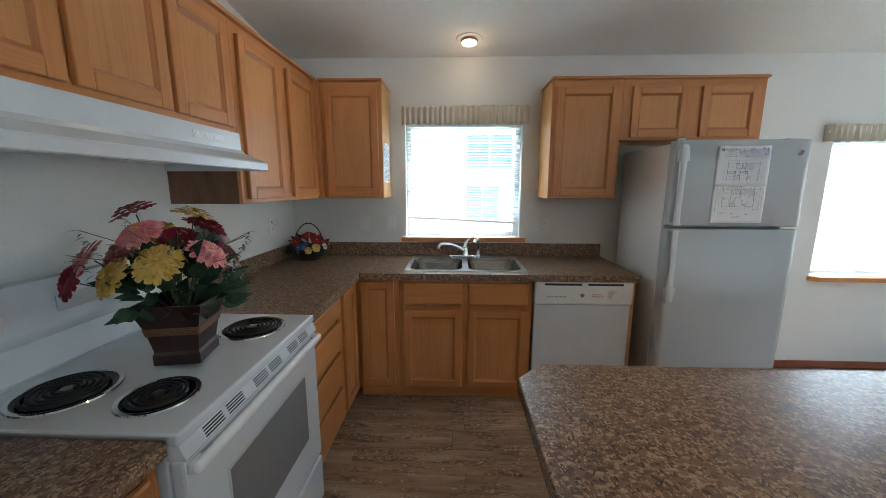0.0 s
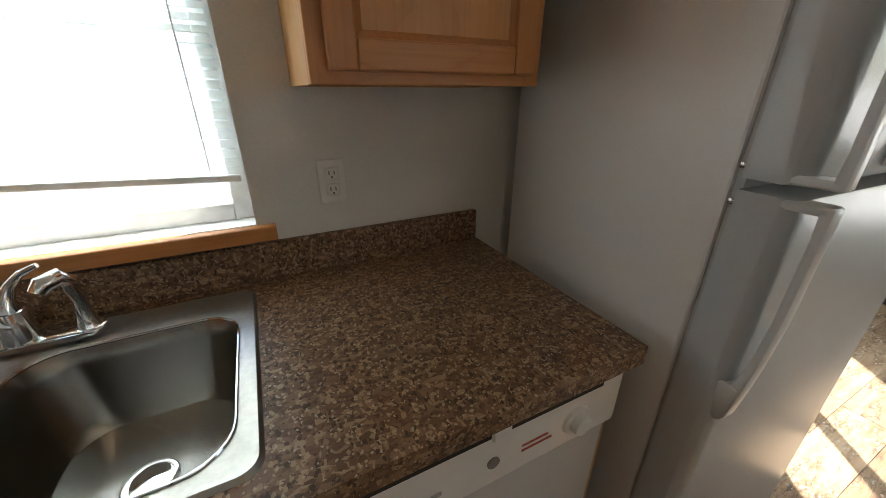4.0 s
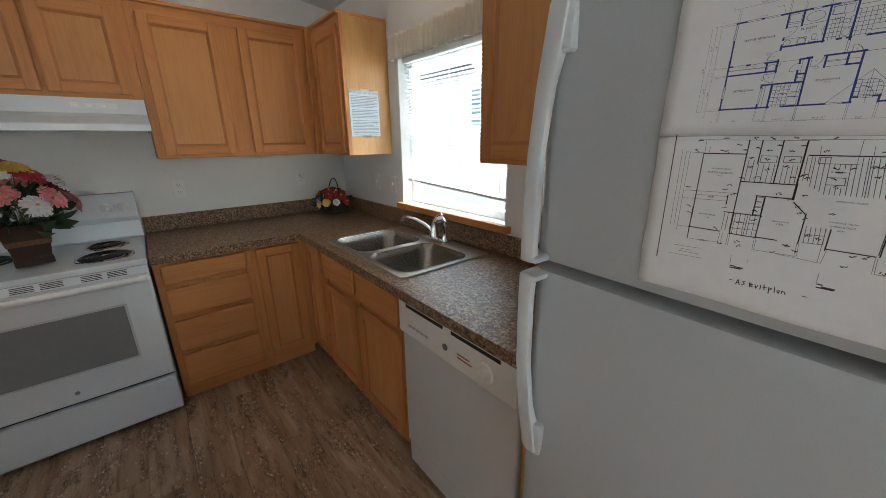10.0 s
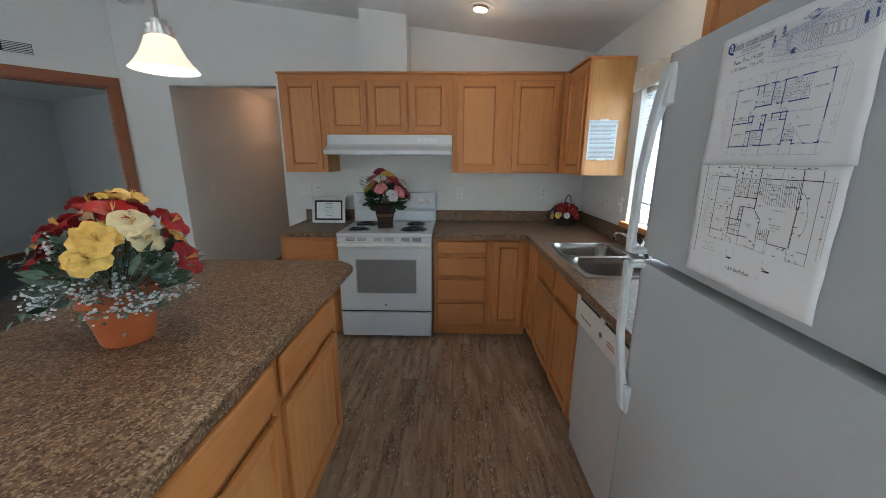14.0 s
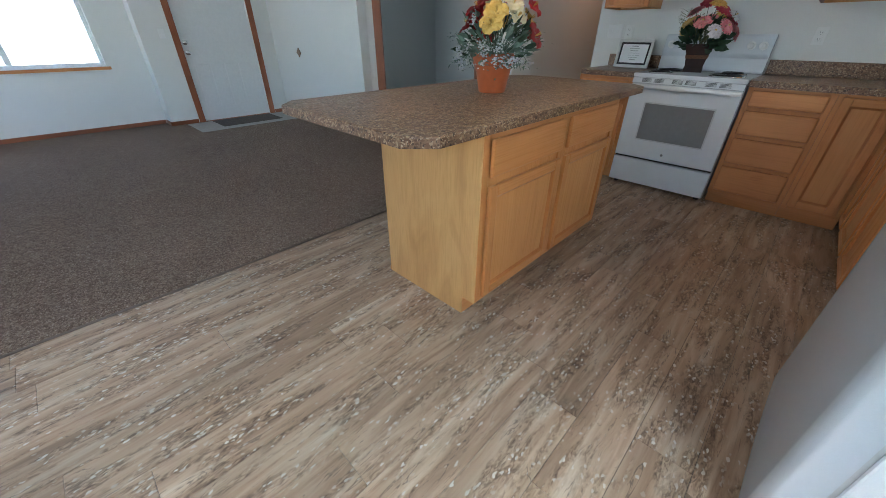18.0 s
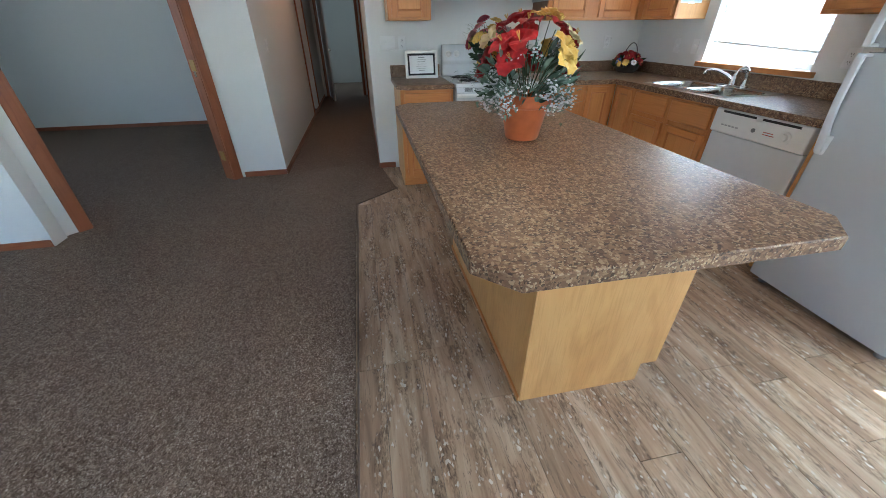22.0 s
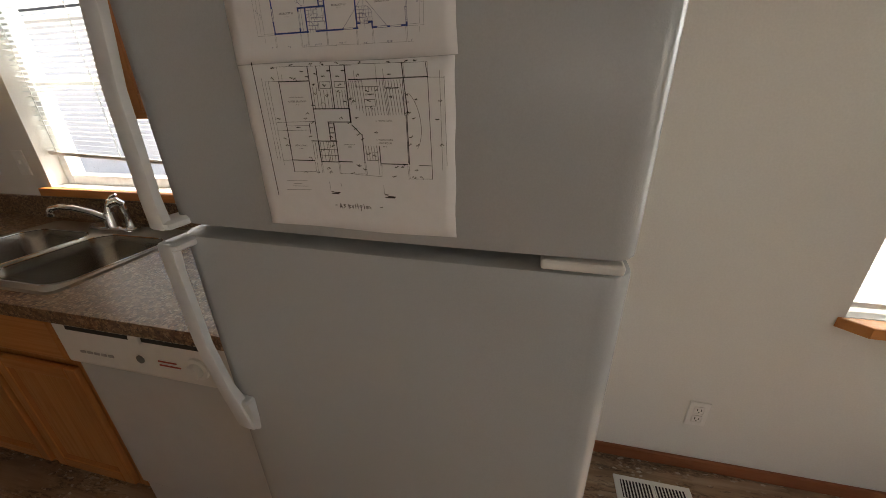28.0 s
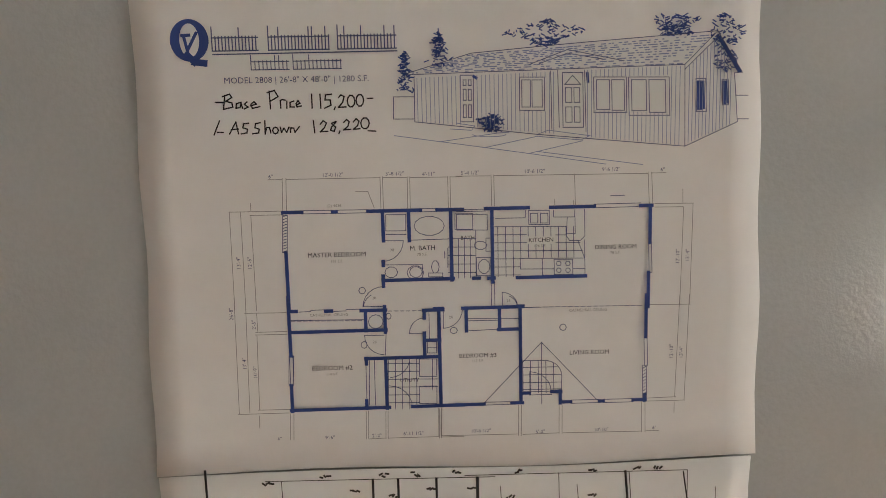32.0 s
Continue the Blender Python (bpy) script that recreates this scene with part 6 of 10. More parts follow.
strokes("plan_fixture", [[(17.77, 14.4), (17.28, 14.46), (16.82, 14.66), (16.42, 14.97), (16.11, 15.39), (15.91, 15.88), (15.83, 16.41)], [(13.06, 22.42), (13.76, 22.3), (14.41, 22.02), (14.96, 21.6), (15.39, 21.07), (15.67, 20.46), (15.77, 19.81)], [(15.92, 26.63), (15.83, 25.85), (15.54, 25.11), (15.07, 24.47), (14.44, 23.98), (13.71, 23.66), (12.92, 23.54)], [(12.89, 19.74), (12.67, 26.74)], [(13.84, 19.76), (13.64, 26.76)], [(14.79, 19.78), (14.6, 26.79)], [(15.74, 19.8), (15.56, 26.81)], [(16.69, 19.83), (16.52, 26.83)], [(12.78, 20.48), (17.05, 20.58)], [(12.75, 21.56), (17.03, 21.65)], [(12.71, 22.63), (19.47, 22.79)], [(12.68, 23.71), (19.44, 23.87)], [(12.65, 24.8), (16.95, 24.9)], [(12.61, 25.89), (16.92, 25.99)]], 0.0003, ink_line, s1, up_sheet)
strokes("plan_fixture", [[(20.42, 13.24), (20.37, 15.86)], [(20.37, 15.86), (21.04, 15.78), (21.66, 15.53), (22.2, 15.13), (22.62, 14.59), (22.88, 13.97), (22.98, 13.29)], [(22.24, 16.21), (22.1, 15.9), (21.76, 15.76), (21.42, 15.88), (21.27, 16.19), (21.41, 16.5), (21.75, 16.63), (22.1, 16.51), (22.24, 16.21)], [(23.63, 14.63), (27.86, 14.78)], [(23.62, 14.94), (27.86, 14.97)], [(28.01, 14.72), (30.59, 14.84)], [(23.61, 16.3), (27.76, 16.2)], [(31.28, 13.38), (33.46, 13.36)], [(36.91, 16.21), (36.78, 15.9), (36.45, 15.77), (36.13, 15.89), (36, 16.19), (36.14, 16.5), (36.46, 16.64), (36.78, 16.52), (36.91, 16.21)], [(25.65, 26.38), (33.55, 18.16), (41.12, 26.42)], [(33.55, 18.16), (33.54, 26.73)], [(25.65, 26.25), (29.45, 26.28)]], 0.0003, ink_line, s1, up_sheet)
strokes("plan_fixture", [[(25.65, 26.64), (29.45, 26.66)], [(37.5, 26.34), (41.43, 26.36)], [(37.5, 26.79), (41.44, 26.81)], [(41.96, 26.38), (46.09, 26.41)], [(41.97, 26.83), (46.1, 26.86)], [(31.83, 24.99), (34.92, 24.99)], [(31.83, 25.43), (34.92, 25.44)], [(47.48, 17.84), (47.9, 17.85), (48.03, 21.79), (47.59, 21.78), (47.48, 17.84)], [(47.29, 21.77), (47.84, 21.78), (47.98, 26.42), (47.42, 26.4), (47.29, 21.77)], [(47.3, 22.25), (47.78, 21.94)], [(47.31, 22.69), (47.8, 22.38)], [(47.33, 23.14), (47.81, 22.83)], [(47.34, 23.58), (47.83, 23.28)], [(47.35, 24.03), (47.84, 23.72)], [(47.37, 24.48), (47.85, 24.17)], [(47.38, 24.93), (47.87, 24.62)], [(47.39, 25.38), (47.88, 25.07)], [(47.41, 25.83), (47.89, 25.52)], [(47.42, 26.28), (47.91, 25.97)]], 0.0003, ink_line, s1, up_sheet)
strokes("plan_fixture", [[(30.99, 20.62), (34.42, 20.69)], [(36.28, 22.86), (36.21, 22.34), (36.01, 21.86), (35.7, 21.43), (35.3, 21.09), (34.82, 20.85), (34.3, 20.73)], [(36.28, 22.86), (36.24, 24.86)], [(31.92, 24.92), (31.91, 22.22)], [(34.82, 24.99), (34.72, 24.28), (34.42, 23.61), (33.96, 23.03), (33.36, 22.58), (32.66, 22.3), (31.91, 22.19)], [(30.99, 20.71), (30.99, 25.06)], [(32.03, 20.74), (32.04, 25.09)], [(33.07, 20.76), (33.09, 25.11)], [(34.11, 20.78), (34.14, 25.14)], [(35.16, 21.03), (35.19, 25)], [(30.99, 21.56), (35.66, 21.61)], [(30.99, 22.61), (36.22, 22.66)], [(30.99, 23.69), (36.23, 23.75)], [(30.99, 24.65), (36.24, 24.7)], [(28.33, 11.72), (28.32, 13.25)]], 0.0003, ink_line, s1, up_sheet)
strokes("plan_fixture", [[(30.32, 13.14), (30.28, 12.87), (30.2, 12.61), (30.05, 12.37), (29.85, 12.15), (29.6, 11.95), (29.32, 11.79)], [(31.28, 13.35), (31.83, 13.36)], [(32.13, 13.35), (32.67, 13.37)], [(32.98, 13.36), (33.52, 13.37)], [(33.82, 13.37), (34.37, 13.38)], [(34.67, 13.38), (35.22, 13.39)], [(35.52, 13.39), (36.06, 13.4)], [(36.37, 13.4), (36.91, 13.41)], [(37.21, 13.41), (37.76, 13.42)], [(38.06, 13.41), (38.61, 13.43)], [(38.91, 13.42), (39.46, 13.43)], [(39.76, 13.43), (40.3, 13.44)], [(40.61, 13.44), (41.15, 13.45)], [(41.46, 13.45), (42, 13.46)], [(42.31, 13.46), (42.85, 13.47)], [(43.15, 13.47), (43.7, 13.48)], [(44, 13.47), (44.55, 13.49)], [(44.85, 13.48), (45.4, 13.49)], [(45.7, 13.49), (46.25, 13.5)]], 0.0003, ink_line, s1, up_sheet)
strokes("plan_fixture", [[(46.55, 13.5), (47.1, 13.51)], [(13.09, 13.32), (13.6, 13.33)], [(13.88, 13.33), (14.4, 13.34)], [(14.68, 13.35), (15.19, 13.36)], [(15.48, 13.37), (15.99, 13.38)], [(16.28, 13.38), (16.79, 13.39)], [(17.08, 13.4), (17.59, 13.41)], [(0.23, 14.32), (0.74, 14.33)], [(1.02, 14.34), (1.54, 14.35)], [(1.82, 14.36), (2.33, 14.37)], [(2.62, 14.37), (3.13, 14.38)], [(3.41, 14.39), (3.93, 14.4)], [(4.21, 14.41), (4.72, 14.42)], [(5.01, 14.42), (5.52, 14.43)], [(5.8, 14.44), (6.32, 14.45)], [(6.6, 14.46), (7.12, 14.47)], [(7.4, 14.47), (7.91, 14.49)], [(8.2, 14.49), (8.71, 14.5)], [(9, 14.51), (9.51, 14.52)]], 0.0003, ink_line, s1, up_sheet)
strokes("dimension_line", [[(0.05, -4.42), (-0.1, -0.31)], [(0.53, -4.41), (0.39, -0.3)], [(-1.77, -4.29), (-0.01, -4.26)], [(0.58, -4.28), (12.64, -4.24)], [(12.64, -4.38), (12.62, -0.2)], [(12.97, -4.37), (12.94, -0.2)], [(13.1, -4.23), (16.08, -4.18)], [(16.16, -4.31), (16.11, -0.14)], [(16.49, -4.31), (16.44, -0.13)], [(16.54, -4.17), (21.37, -4.14)], [(21.42, -4.22), (21.41, -0.17)], [(21.72, -4.21), (21.71, -0.17)], [(21.78, -4.13), (23.3, -4.13)], [(-7.03, -0.25), (-0.24, -0.23)], [(-4.35, 0.23), (-0.13, 0.26)], [(-6.98, -0.25), (-7.07, 12.52)], [(-5.54, -0.14), (-5.63, 12.55)], [(-4.24, 0.24), (-4.24, 12.58)], [(-4.19, -1.33), (-4.2, -0.39)], [(9.43, -2.51), (11.01, -2.48)], [(11.01, -2.48), (11.75, -0.36)], [(22.53, -4.21), (26.93, -4.16)]], 0.00026, ink_grey, s1, up_sheet)
strokes("dimension_line", [[(27.07, -4.29), (27.1, -0.28)], [(27.43, -4.28), (27.46, -0.28)], [(27.54, -4.17), (37.95, -4.09)], [(38.03, -4.17), (38.14, -0.07)], [(38.11, -4.09), (47.67, -4.03)], [(47.75, -4.19), (47.96, -0.03)], [(48.22, -4.18), (48.44, -0.02)], [(48.3, -4.07), (50.1, -4.06)], [(48.71, -0.07), (53.87, 0)], [(48.73, 0.4), (52.5, 0.44)], [(52.4, -1.87), (52.45, -0.08)], [(52.56, 0.47), (52.31, 13.47)], [(53.82, 0.03), (53.66, 13.5)], [(35.41, -0.95), (35.42, 0.01)], [(37.85, -0.77), (37.87, 0.06)], [(-7.08, 10.99), (-7.36, 26.79)], [(-5.61, 11.02), (-5.95, 26.67)], [(-4.26, 11.05), (-4.23, 12.78)], [(-4.25, 13.21), (-4.25, 15.54)], [(-4.38, 16.12), (-4.62, 26.25)], [(-5.8, 13.09), (-0.28, 13.15)], [(-4.55, 15.68), (-0.41, 15.68)]], 0.00026, ink_grey, s1, up_sheet)
strokes("dimension_line", [[(-4.57, 16.03), (-0.43, 16.06)], [(-4.77, 26.34), (-0.56, 26.37)], [(-7.48, 26.85), (-0.59, 26.86)], [(-4.68, 27.16), (-4.75, 28.84)], [(-0.51, 26.95), (-0.7, 30.62)], [(-0.07, 26.96), (-0.26, 30.63)], [(9.66, 27.04), (9.52, 30.87)], [(9.98, 27.04), (9.84, 30.87)], [(12.31, 27.1), (12.19, 30.93)], [(12.6, 27.11), (12.49, 30.94)], [(12.55, 30.85), (19.46, 30.89)], [(9.96, 30.88), (12.11, 30.84)], [(19.59, 26.96), (19.45, 31.11)], [(19.91, 26.97), (19.78, 31.11)], [(19.84, 30.96), (22.84, 30.97)], [(19.46, 26.88), (19.39, 30.83)], [(19.87, 26.89), (19.73, 30.84)], [(19.8, 30.78), (30.28, 30.9)], [(30.38, 26.81), (30.32, 31.1)], [(30.75, 26.82), (30.69, 31.1)], [(30.91, 30.98), (35.9, 30.93)], [(35.92, 26.94), (35.9, 31)]], 0.00026, ink_grey, s1, up_sheet)
strokes("dimension_line", [[(36.33, 26.95), (36.31, 31.01)], [(36.43, 30.95), (47.31, 31.08)], [(47.25, 26.88), (47.32, 31.21)], [(47.75, 26.9), (47.82, 31.22)], [(47.88, 31.06), (49.66, 31.07)], [(52.28, 12.22), (51.84, 26.35)], [(53.58, 12.25), (53.16, 26.86)], [(47.8, 26.41), (51.99, 26.35)], [(47.81, 26.83), (53.26, 26.86)], [(47.86, 13.42), (53.73, 13.54)], [(51.8, 27.15), (51.8, 28.61)]], 0.00026, ink_grey, s1, up_sheet)
words(s1, 'MASTER BEDROOM', 6.63, 5.93, 0.0030, ink_blue_dark, up_sheet, turn=0)
words(s1, 'M. BATH', 17.9, 5.33, 0.0030, ink_blue_dark, up_sheet, turn=0)
words(s1, 'BATH', 23.87, 4.08, 0.0025, ink_blue_dark, up_sheet, turn=0)
words(s1, 'KITCHEN', 33.59, 4.61, 0.0027, ink_blue_dark, up_sheet, turn=0)
words(s1, 'DINING ROOM', 43.56, 5.79, 0.0028, ink_blue_dark, up_sheet, turn=0)
words(s1, 'BEDROOM #2', 5.34, 21.15, 0.0030, ink_blue_dark, up_sheet, turn=0)
words(s1, 'UTILITY', 15.63, 23.09, 0.0025, ink_blue_dark, up_sheet, turn=0)
words(s1, 'BEDROOM #3', 24.94, 20.01, 0.0028, ink_blue_dark, up_sheet, turn=0)
words(s1, 'LIVING ROOM', 40.08, 20.03, 0.0029, ink_blue_dark, up_sheet, turn=0)
words(s1, '191 S.F.', 6.6, 6.68, 0.0018, ink_grey, up_sheet, turn=0)
words(s1, '70 S.F.', 17.83, 6.04, 0.0018, ink_grey, up_sheet, turn=0)
words(s1, '126 S.F.', 33.45, 5.31, 0.0018, ink_grey, up_sheet, turn=0)
words(s1, '78 S.F.', 43.5, 6.46, 0.0018, ink_grey, up_sheet, turn=0)
words(s1, '114 S.F.', 5.31, 21.87, 0.0018, ink_grey, up_sheet, turn=0)
words(s1, '113 S.F.', 24.93, 20.64, 0.0018, ink_grey, up_sheet, turn=0)
words(s1, 'CATHEDRAL CEILING', 39.89, 14.11, 0.0018, ink_grey, up_sheet, turn=0)
words(s1, 'CATHEDRAL CEILING', 5.24, 13.79, 0.0018, ink_grey, up_sheet, turn=0)
words(s1, '28', 13.9, 5.36, 0.0018, ink_grey, up_sheet, turn=0)
words(s1, '28', 11.28, 11.69, 0.0018, ink_grey, up_sheet, turn=0)
words(s1, '(2) 4036', 6.58, -0.59, 0.0018, ink_grey, up_sheet, turn=0)
words(s1, '28', 11.14, 17.63, 0.0018, ink_grey, up_sheet, turn=0)
words(s1, '28', 21.42, 14.58, 0.0018, ink_grey, up_sheet, turn=0)
words(s1, '26', 29.15, 12.55, 0.0018, ink_grey, up_sheet, turn=0)
words(s1, '6"', -1.43, -4.45, 0.0024, ink_line, up_sheet, turn=0)
words(s1, '12\'-0 1/2"', 6.53, -4.51, 0.0024, ink_line, up_sheet, turn=0)
words(s1, '3\'-8 1/2"', 14.54, -4.48, 0.0024, ink_line, up_sheet, turn=0)
words(s1, '4\'-11"', 18.93, -4.34, 0.0024, ink_line, up_sheet, turn=0)
words(s1, '5\'-4 1/2"', 24.35, -4.39, 0.0024, ink_line, up_sheet, turn=0)
words(s1, '10\'-6 1/2"', 32.76, -4.4, 0.0024, ink_line, up_sheet, turn=0)
words(s1, '9\'-6 1/2"', 42.85, -4.44, 0.0024, ink_line, up_sheet, turn=0)
words(s1, '6"', 49.68, -4.26, 0.0024, ink_line, up_sheet, turn=0)
words(s1, '6"', -2.17, 30.68, 0.0024, ink_line, up_sheet, turn=0)
words(s1, '9\'-6"', 4.62, 30.75, 0.0024, ink_line, up_sheet, turn=0)
words(s1, '2\'-2"', 10.97, 30.69, 0.0024, ink_line, up_sheet, turn=0)
words(s1, '6\'-11 1/2"', 15.94, 30.56, 0.0024, ink_line, up_sheet, turn=0)
words(s1, '10\'-6 1/2"', 25.15, 30.51, 0.0024, ink_line, up_sheet, turn=0)
words(s1, '5\'-0"', 33.31, 30.91, 0.0024, ink_line, up_sheet, turn=0)
words(s1, '10\'-10"', 41.74, 30.91, 0.0024, ink_line, up_sheet, turn=0)
words(s1, '6"', 49.12, 30.89, 0.0024, ink_line, up_sheet, turn=0)
words(s1, '13\'-4"', -5.98, 6.43, 0.0024, ink_line, up_sheet, turn=90)
words(s1, '12\'-5"', -4.52, 6.46, 0.0024, ink_line, up_sheet, turn=90)
words(s1, '26\'-8"', -7.37, 13.14, 0.0024, ink_line, up_sheet, turn=90)
words(s1, '13\'-4"', -6.04, 19.92, 0.0024, ink_line, up_sheet, turn=90)
words(s1, '10\'-9"', -4.68, 21.13, 0.0024, ink_line, up_sheet, turn=90)
words(s1, '2\'-5"', -4.48, 14.66, 0.0024, ink_line, up_sheet, turn=90)
words(s1, '12\'-10"', 52.14, 7.03, 0.0024, ink_line, up_sheet, turn=90)
words(s1, '13\'-4"', 53.47, 6.91, 0.0024, ink_line, up_sheet, turn=90)
words(s1, '12\'-10"', 51.53, 19.97, 0.0024, ink_line, up_sheet, turn=90)
words(s1, '13\'-4"', 52.9, 20.16, 0.0024, ink_line, up_sheet, turn=90)
# heading: a round mark and bars in place of the names
for u0, u1 in ((-7.77, -2.08), (-0.75, 6.82), (7.93, 15.28)):
    heading(s1, u0, u1, -20.4, 2.9, 0.42, ink_heading)
for u0, u1 in ((-3.09, 1.67), (2.2, 8.25)):
    heading(s1, u0, u1, -18.05, 1.8, 0.5, ink_heading)
words(s1, 'MODEL 2808 | 26\'-8" X 48\'-0" | 1280 S.F.', 2.53, -16.43, 0.0037, ink_heading, up_sheet, turn=0)
strokes("heading_rule", [[(-7.76, -20), (15.34, -20.09)]], 0.0005, ink_heading, s1, up_sheet)
strokes("handwriting", [[(-7.83, -14.12), (-6.89, -14.11)], [(-6.86, -13.25), (-6.6, -14.96)], [(-6.9, -14.82), (-6, -15.12), (-5.73, -14.71), (-6.5, -14.24), (-5.78, -14.03), (-5.67, -13.51), (-6.86, -13.25)], [(-4.66, -14.07), (-5.2, -13.93), (-5.29, -13.36), (-4.76, -13.44), (-4.6, -14.07), (-4.47, -13.32)], [(-3.86, -14.11), (-4.2, -13.83), (-3.75, -13.48), (-4.24, -13.26)], [(-3.45, -13.62), (-2.7, -13.81), (-2.98, -14.15), (-3.38, -13.82), (-3.24, -13.3), (-2.28, -13.51)], [(-0.94, -13.2), (-0.99, -15.38)], [(-1.24, -15.21), (-0.34, -15.48), (0.09, -14.7), (-0.92, -14.15)], [(0.36, -13.27), (0.35, -14.21), (0.57, -14.32), (0.95, -14.26)], [(1.13, -13.26), (1.17, -14.11)], [(2.06, -14.13), (1.58, -13.96), (1.55, -13.39), (2.08, -13.38)]], 0.00058, ink_black, s1, up_sheet)
strokes("handwriting", [[(2.33, -13.61), (2.81, -13.83), (2.59, -14.18), (2.34, -13.81), (2.43, -13.38), (2.97, -13.48)], [(4.34, -14.92), (4.34, -13.2)], [(5.4, -14.9), (5.44, -13.18)], [(6.87, -14.88), (6.1, -14.8), (6.01, -14.18), (6.66, -14.17), (6.75, -13.53), (5.91, -13.15)], [(7.27, -13.3), (7.14, -12.95)], [(7.74, -14.44), (8.04, -14.77), (8.45, -14.57), (8.24, -13.85), (7.68, -13.23), (8.63, -13.27)], [(9.78, -13.97), (9.71, -14.41), (9.48, -14.68), (9.19, -14.69), (8.95, -14.42), (8.84, -13.99), (8.91, -13.55), (9.14, -13.27), (9.43, -13.27), (9.68, -13.54), (9.78, -13.97)]], 0.00058, ink_black, s1, up_sheet)
strokes("handwriting", [[(10.91, -14.04), (10.83, -14.48), (10.61, -14.75), (10.32, -14.76), (10.07, -14.49), (9.96, -14.05), (10.04, -13.62), (10.26, -13.34), (10.56, -13.34), (10.8, -13.6), (10.91, -14.04)], [(11.39, -14.26), (12.07, -14.28)], [(-7.46, -11.82), (-8.24, -10.1)], [(-7.8, -10.38), (-7.06, -10.37)], [(-6.28, -10.18), (-5.41, -11.64), (-5.15, -10.16)], [(-6, -10.7), (-5.17, -10.77)], [(-3.82, -11.47), (-4.42, -11.42), (-4.57, -10.9), (-3.99, -10.72), (-4.08, -10.26), (-4.8, -10.15)], [(-2.34, -11.5), (-2.94, -11.4), (-3.03, -10.88), (-2.51, -10.69), (-2.6, -10.23), (-3.38, -10.13)], [(-1.74, -11.72), (-1.78, -10.1), (-1.55, -10.85), (-1.19, -10.9), (-1.06, -10.21)]], 0.00058, ink_black, s1, up_sheet)
strokes("handwriting", [[(-0.09, -10.48), (-0.18, -10.77), (-0.42, -10.89), (-0.68, -10.78), (-0.8, -10.49), (-0.72, -10.2), (-0.47, -10.08), (-0.21, -10.19), (-0.09, -10.48)], [(0.17, -10.88), (0.31, -10.24), (0.64, -10.76), (0.96, -10.23), (1.29, -10.86)], [(1.44, -10.22), (1.53, -10.8), (1.88, -10.73), (2.03, -10.21), (2.6, -10.92)], [(4.41, -11.62), (4.52, -10.11)], [(5.28, -11.17), (5.66, -11.6), (6.06, -11.3), (5.8, -10.73), (5.24, -10.21), (6.19, -10.25)], [(7.19, -11.43), (6.71, -11.23), (7.22, -10.76), (7.02, -10.24), (6.55, -10.36), (6.69, -10.77), (7.31, -11.42)], [(7.74, -10.26), (7.6, -9.94)], [(8.26, -11.32), (8.63, -11.69), (8.97, -11.4), (8.77, -10.82), (8.22, -10.39), (9.11, -10.44)]], 0.00058, ink_black, s1, up_sheet)
strokes("handwriting", [[(9.51, -11.39), (9.88, -11.76), (10.22, -11.46), (10.02, -10.88), (9.47, -10.43), (10.3, -10.5)], [(11.52, -11.15), (11.43, -11.56), (11.17, -11.82), (10.84, -11.82), (10.56, -11.57), (10.45, -11.17), (10.53, -10.76), (10.79, -10.5), (11.12, -10.49), (11.4, -10.74), (11.52, -11.15)], [(11.36, -10.22), (12.31, -10.15)]], 0.00058, ink_black, s1, up_sheet)
# house drawing
strokes("house_outline", [[(16.42, -17.1), (52.31, -17.79), (56.5, -21.9), (59.85, -16.69), (58.82, -16.63)], [(16.43, -17.24), (24.74, -19.62), (33.08, -20.29), (39.6, -20.77), (56.5, -21.9)], [(17.43, -16.88), (17.37, -11.22), (33.14, -9.33), (52.52, -7.43), (52.31, -17.79)], [(52.52, -7.43), (59.38, -10.43), (58.82, -16.63)], [(32.18, -18.11), (37.08, -19.88), (44.39, -18.37)], [(33.45, -18.19), (37.08, -19.43), (41.83, -18.59)], [(34.92, -17.23), (35.06, -9.84)], [(35.83, -17.28), (36.02, -10.18)], [(39.3, -17.3), (39.51, -9.58)], [(14.74, -14.39), (14.66, -11.62)], [(14.74, -14.39), (17.3, -14.35)], [(14.66, -11.62), (17.3, -11.58)], [(59.2, -13.8), (60.68, -13.77)], [(59.36, -10.79), (60.85, -10.76)], [(56.5, -21.9), (56.53, -21.31)], [(52.33, -17.19), (56.68, -21.31)]], 0.00032, ink_line, s1, up_sheet)
strokes("house_outline", [[(16.42, -17.1), (16.49, -16.82)]], 0.00032, ink_line, s1, up_sheet)
strokes("house_opening", [[(23.33, -16.96), (25, -16.93), (24.94, -11.09), (23.25, -11.12), (23.33, -16.96)], [(30.91, -16.59), (34.12, -16.54), (34.15, -12.36), (30.91, -12.42), (30.91, -16.59)], [(31.2, -16.23), (32.3, -16.22), (32.31, -12.82), (31.21, -12.84), (31.2, -16.23)], [(32.52, -16.21), (33.83, -16.19), (33.85, -12.79), (32.53, -12.82), (32.52, -16.21)], [(36.45, -17.06), (39.09, -17.02), (39.2, -10.13), (36.53, -10.17), (36.45, -17.06)], [(40.49, -16.44), (44.74, -16.37), (44.86, -11.9), (40.57, -11.97), (40.49, -16.44)], [(45.03, -16.36), (50.32, -16.28), (50.5, -11.44), (45.16, -11.53), (45.03, -16.36)], [(40.86, -16.08), (42.55, -16.05), (42.63, -12.29), (40.93, -12.32), (40.86, -16.08)]], 0.00032, ink_line, s1, up_sheet)
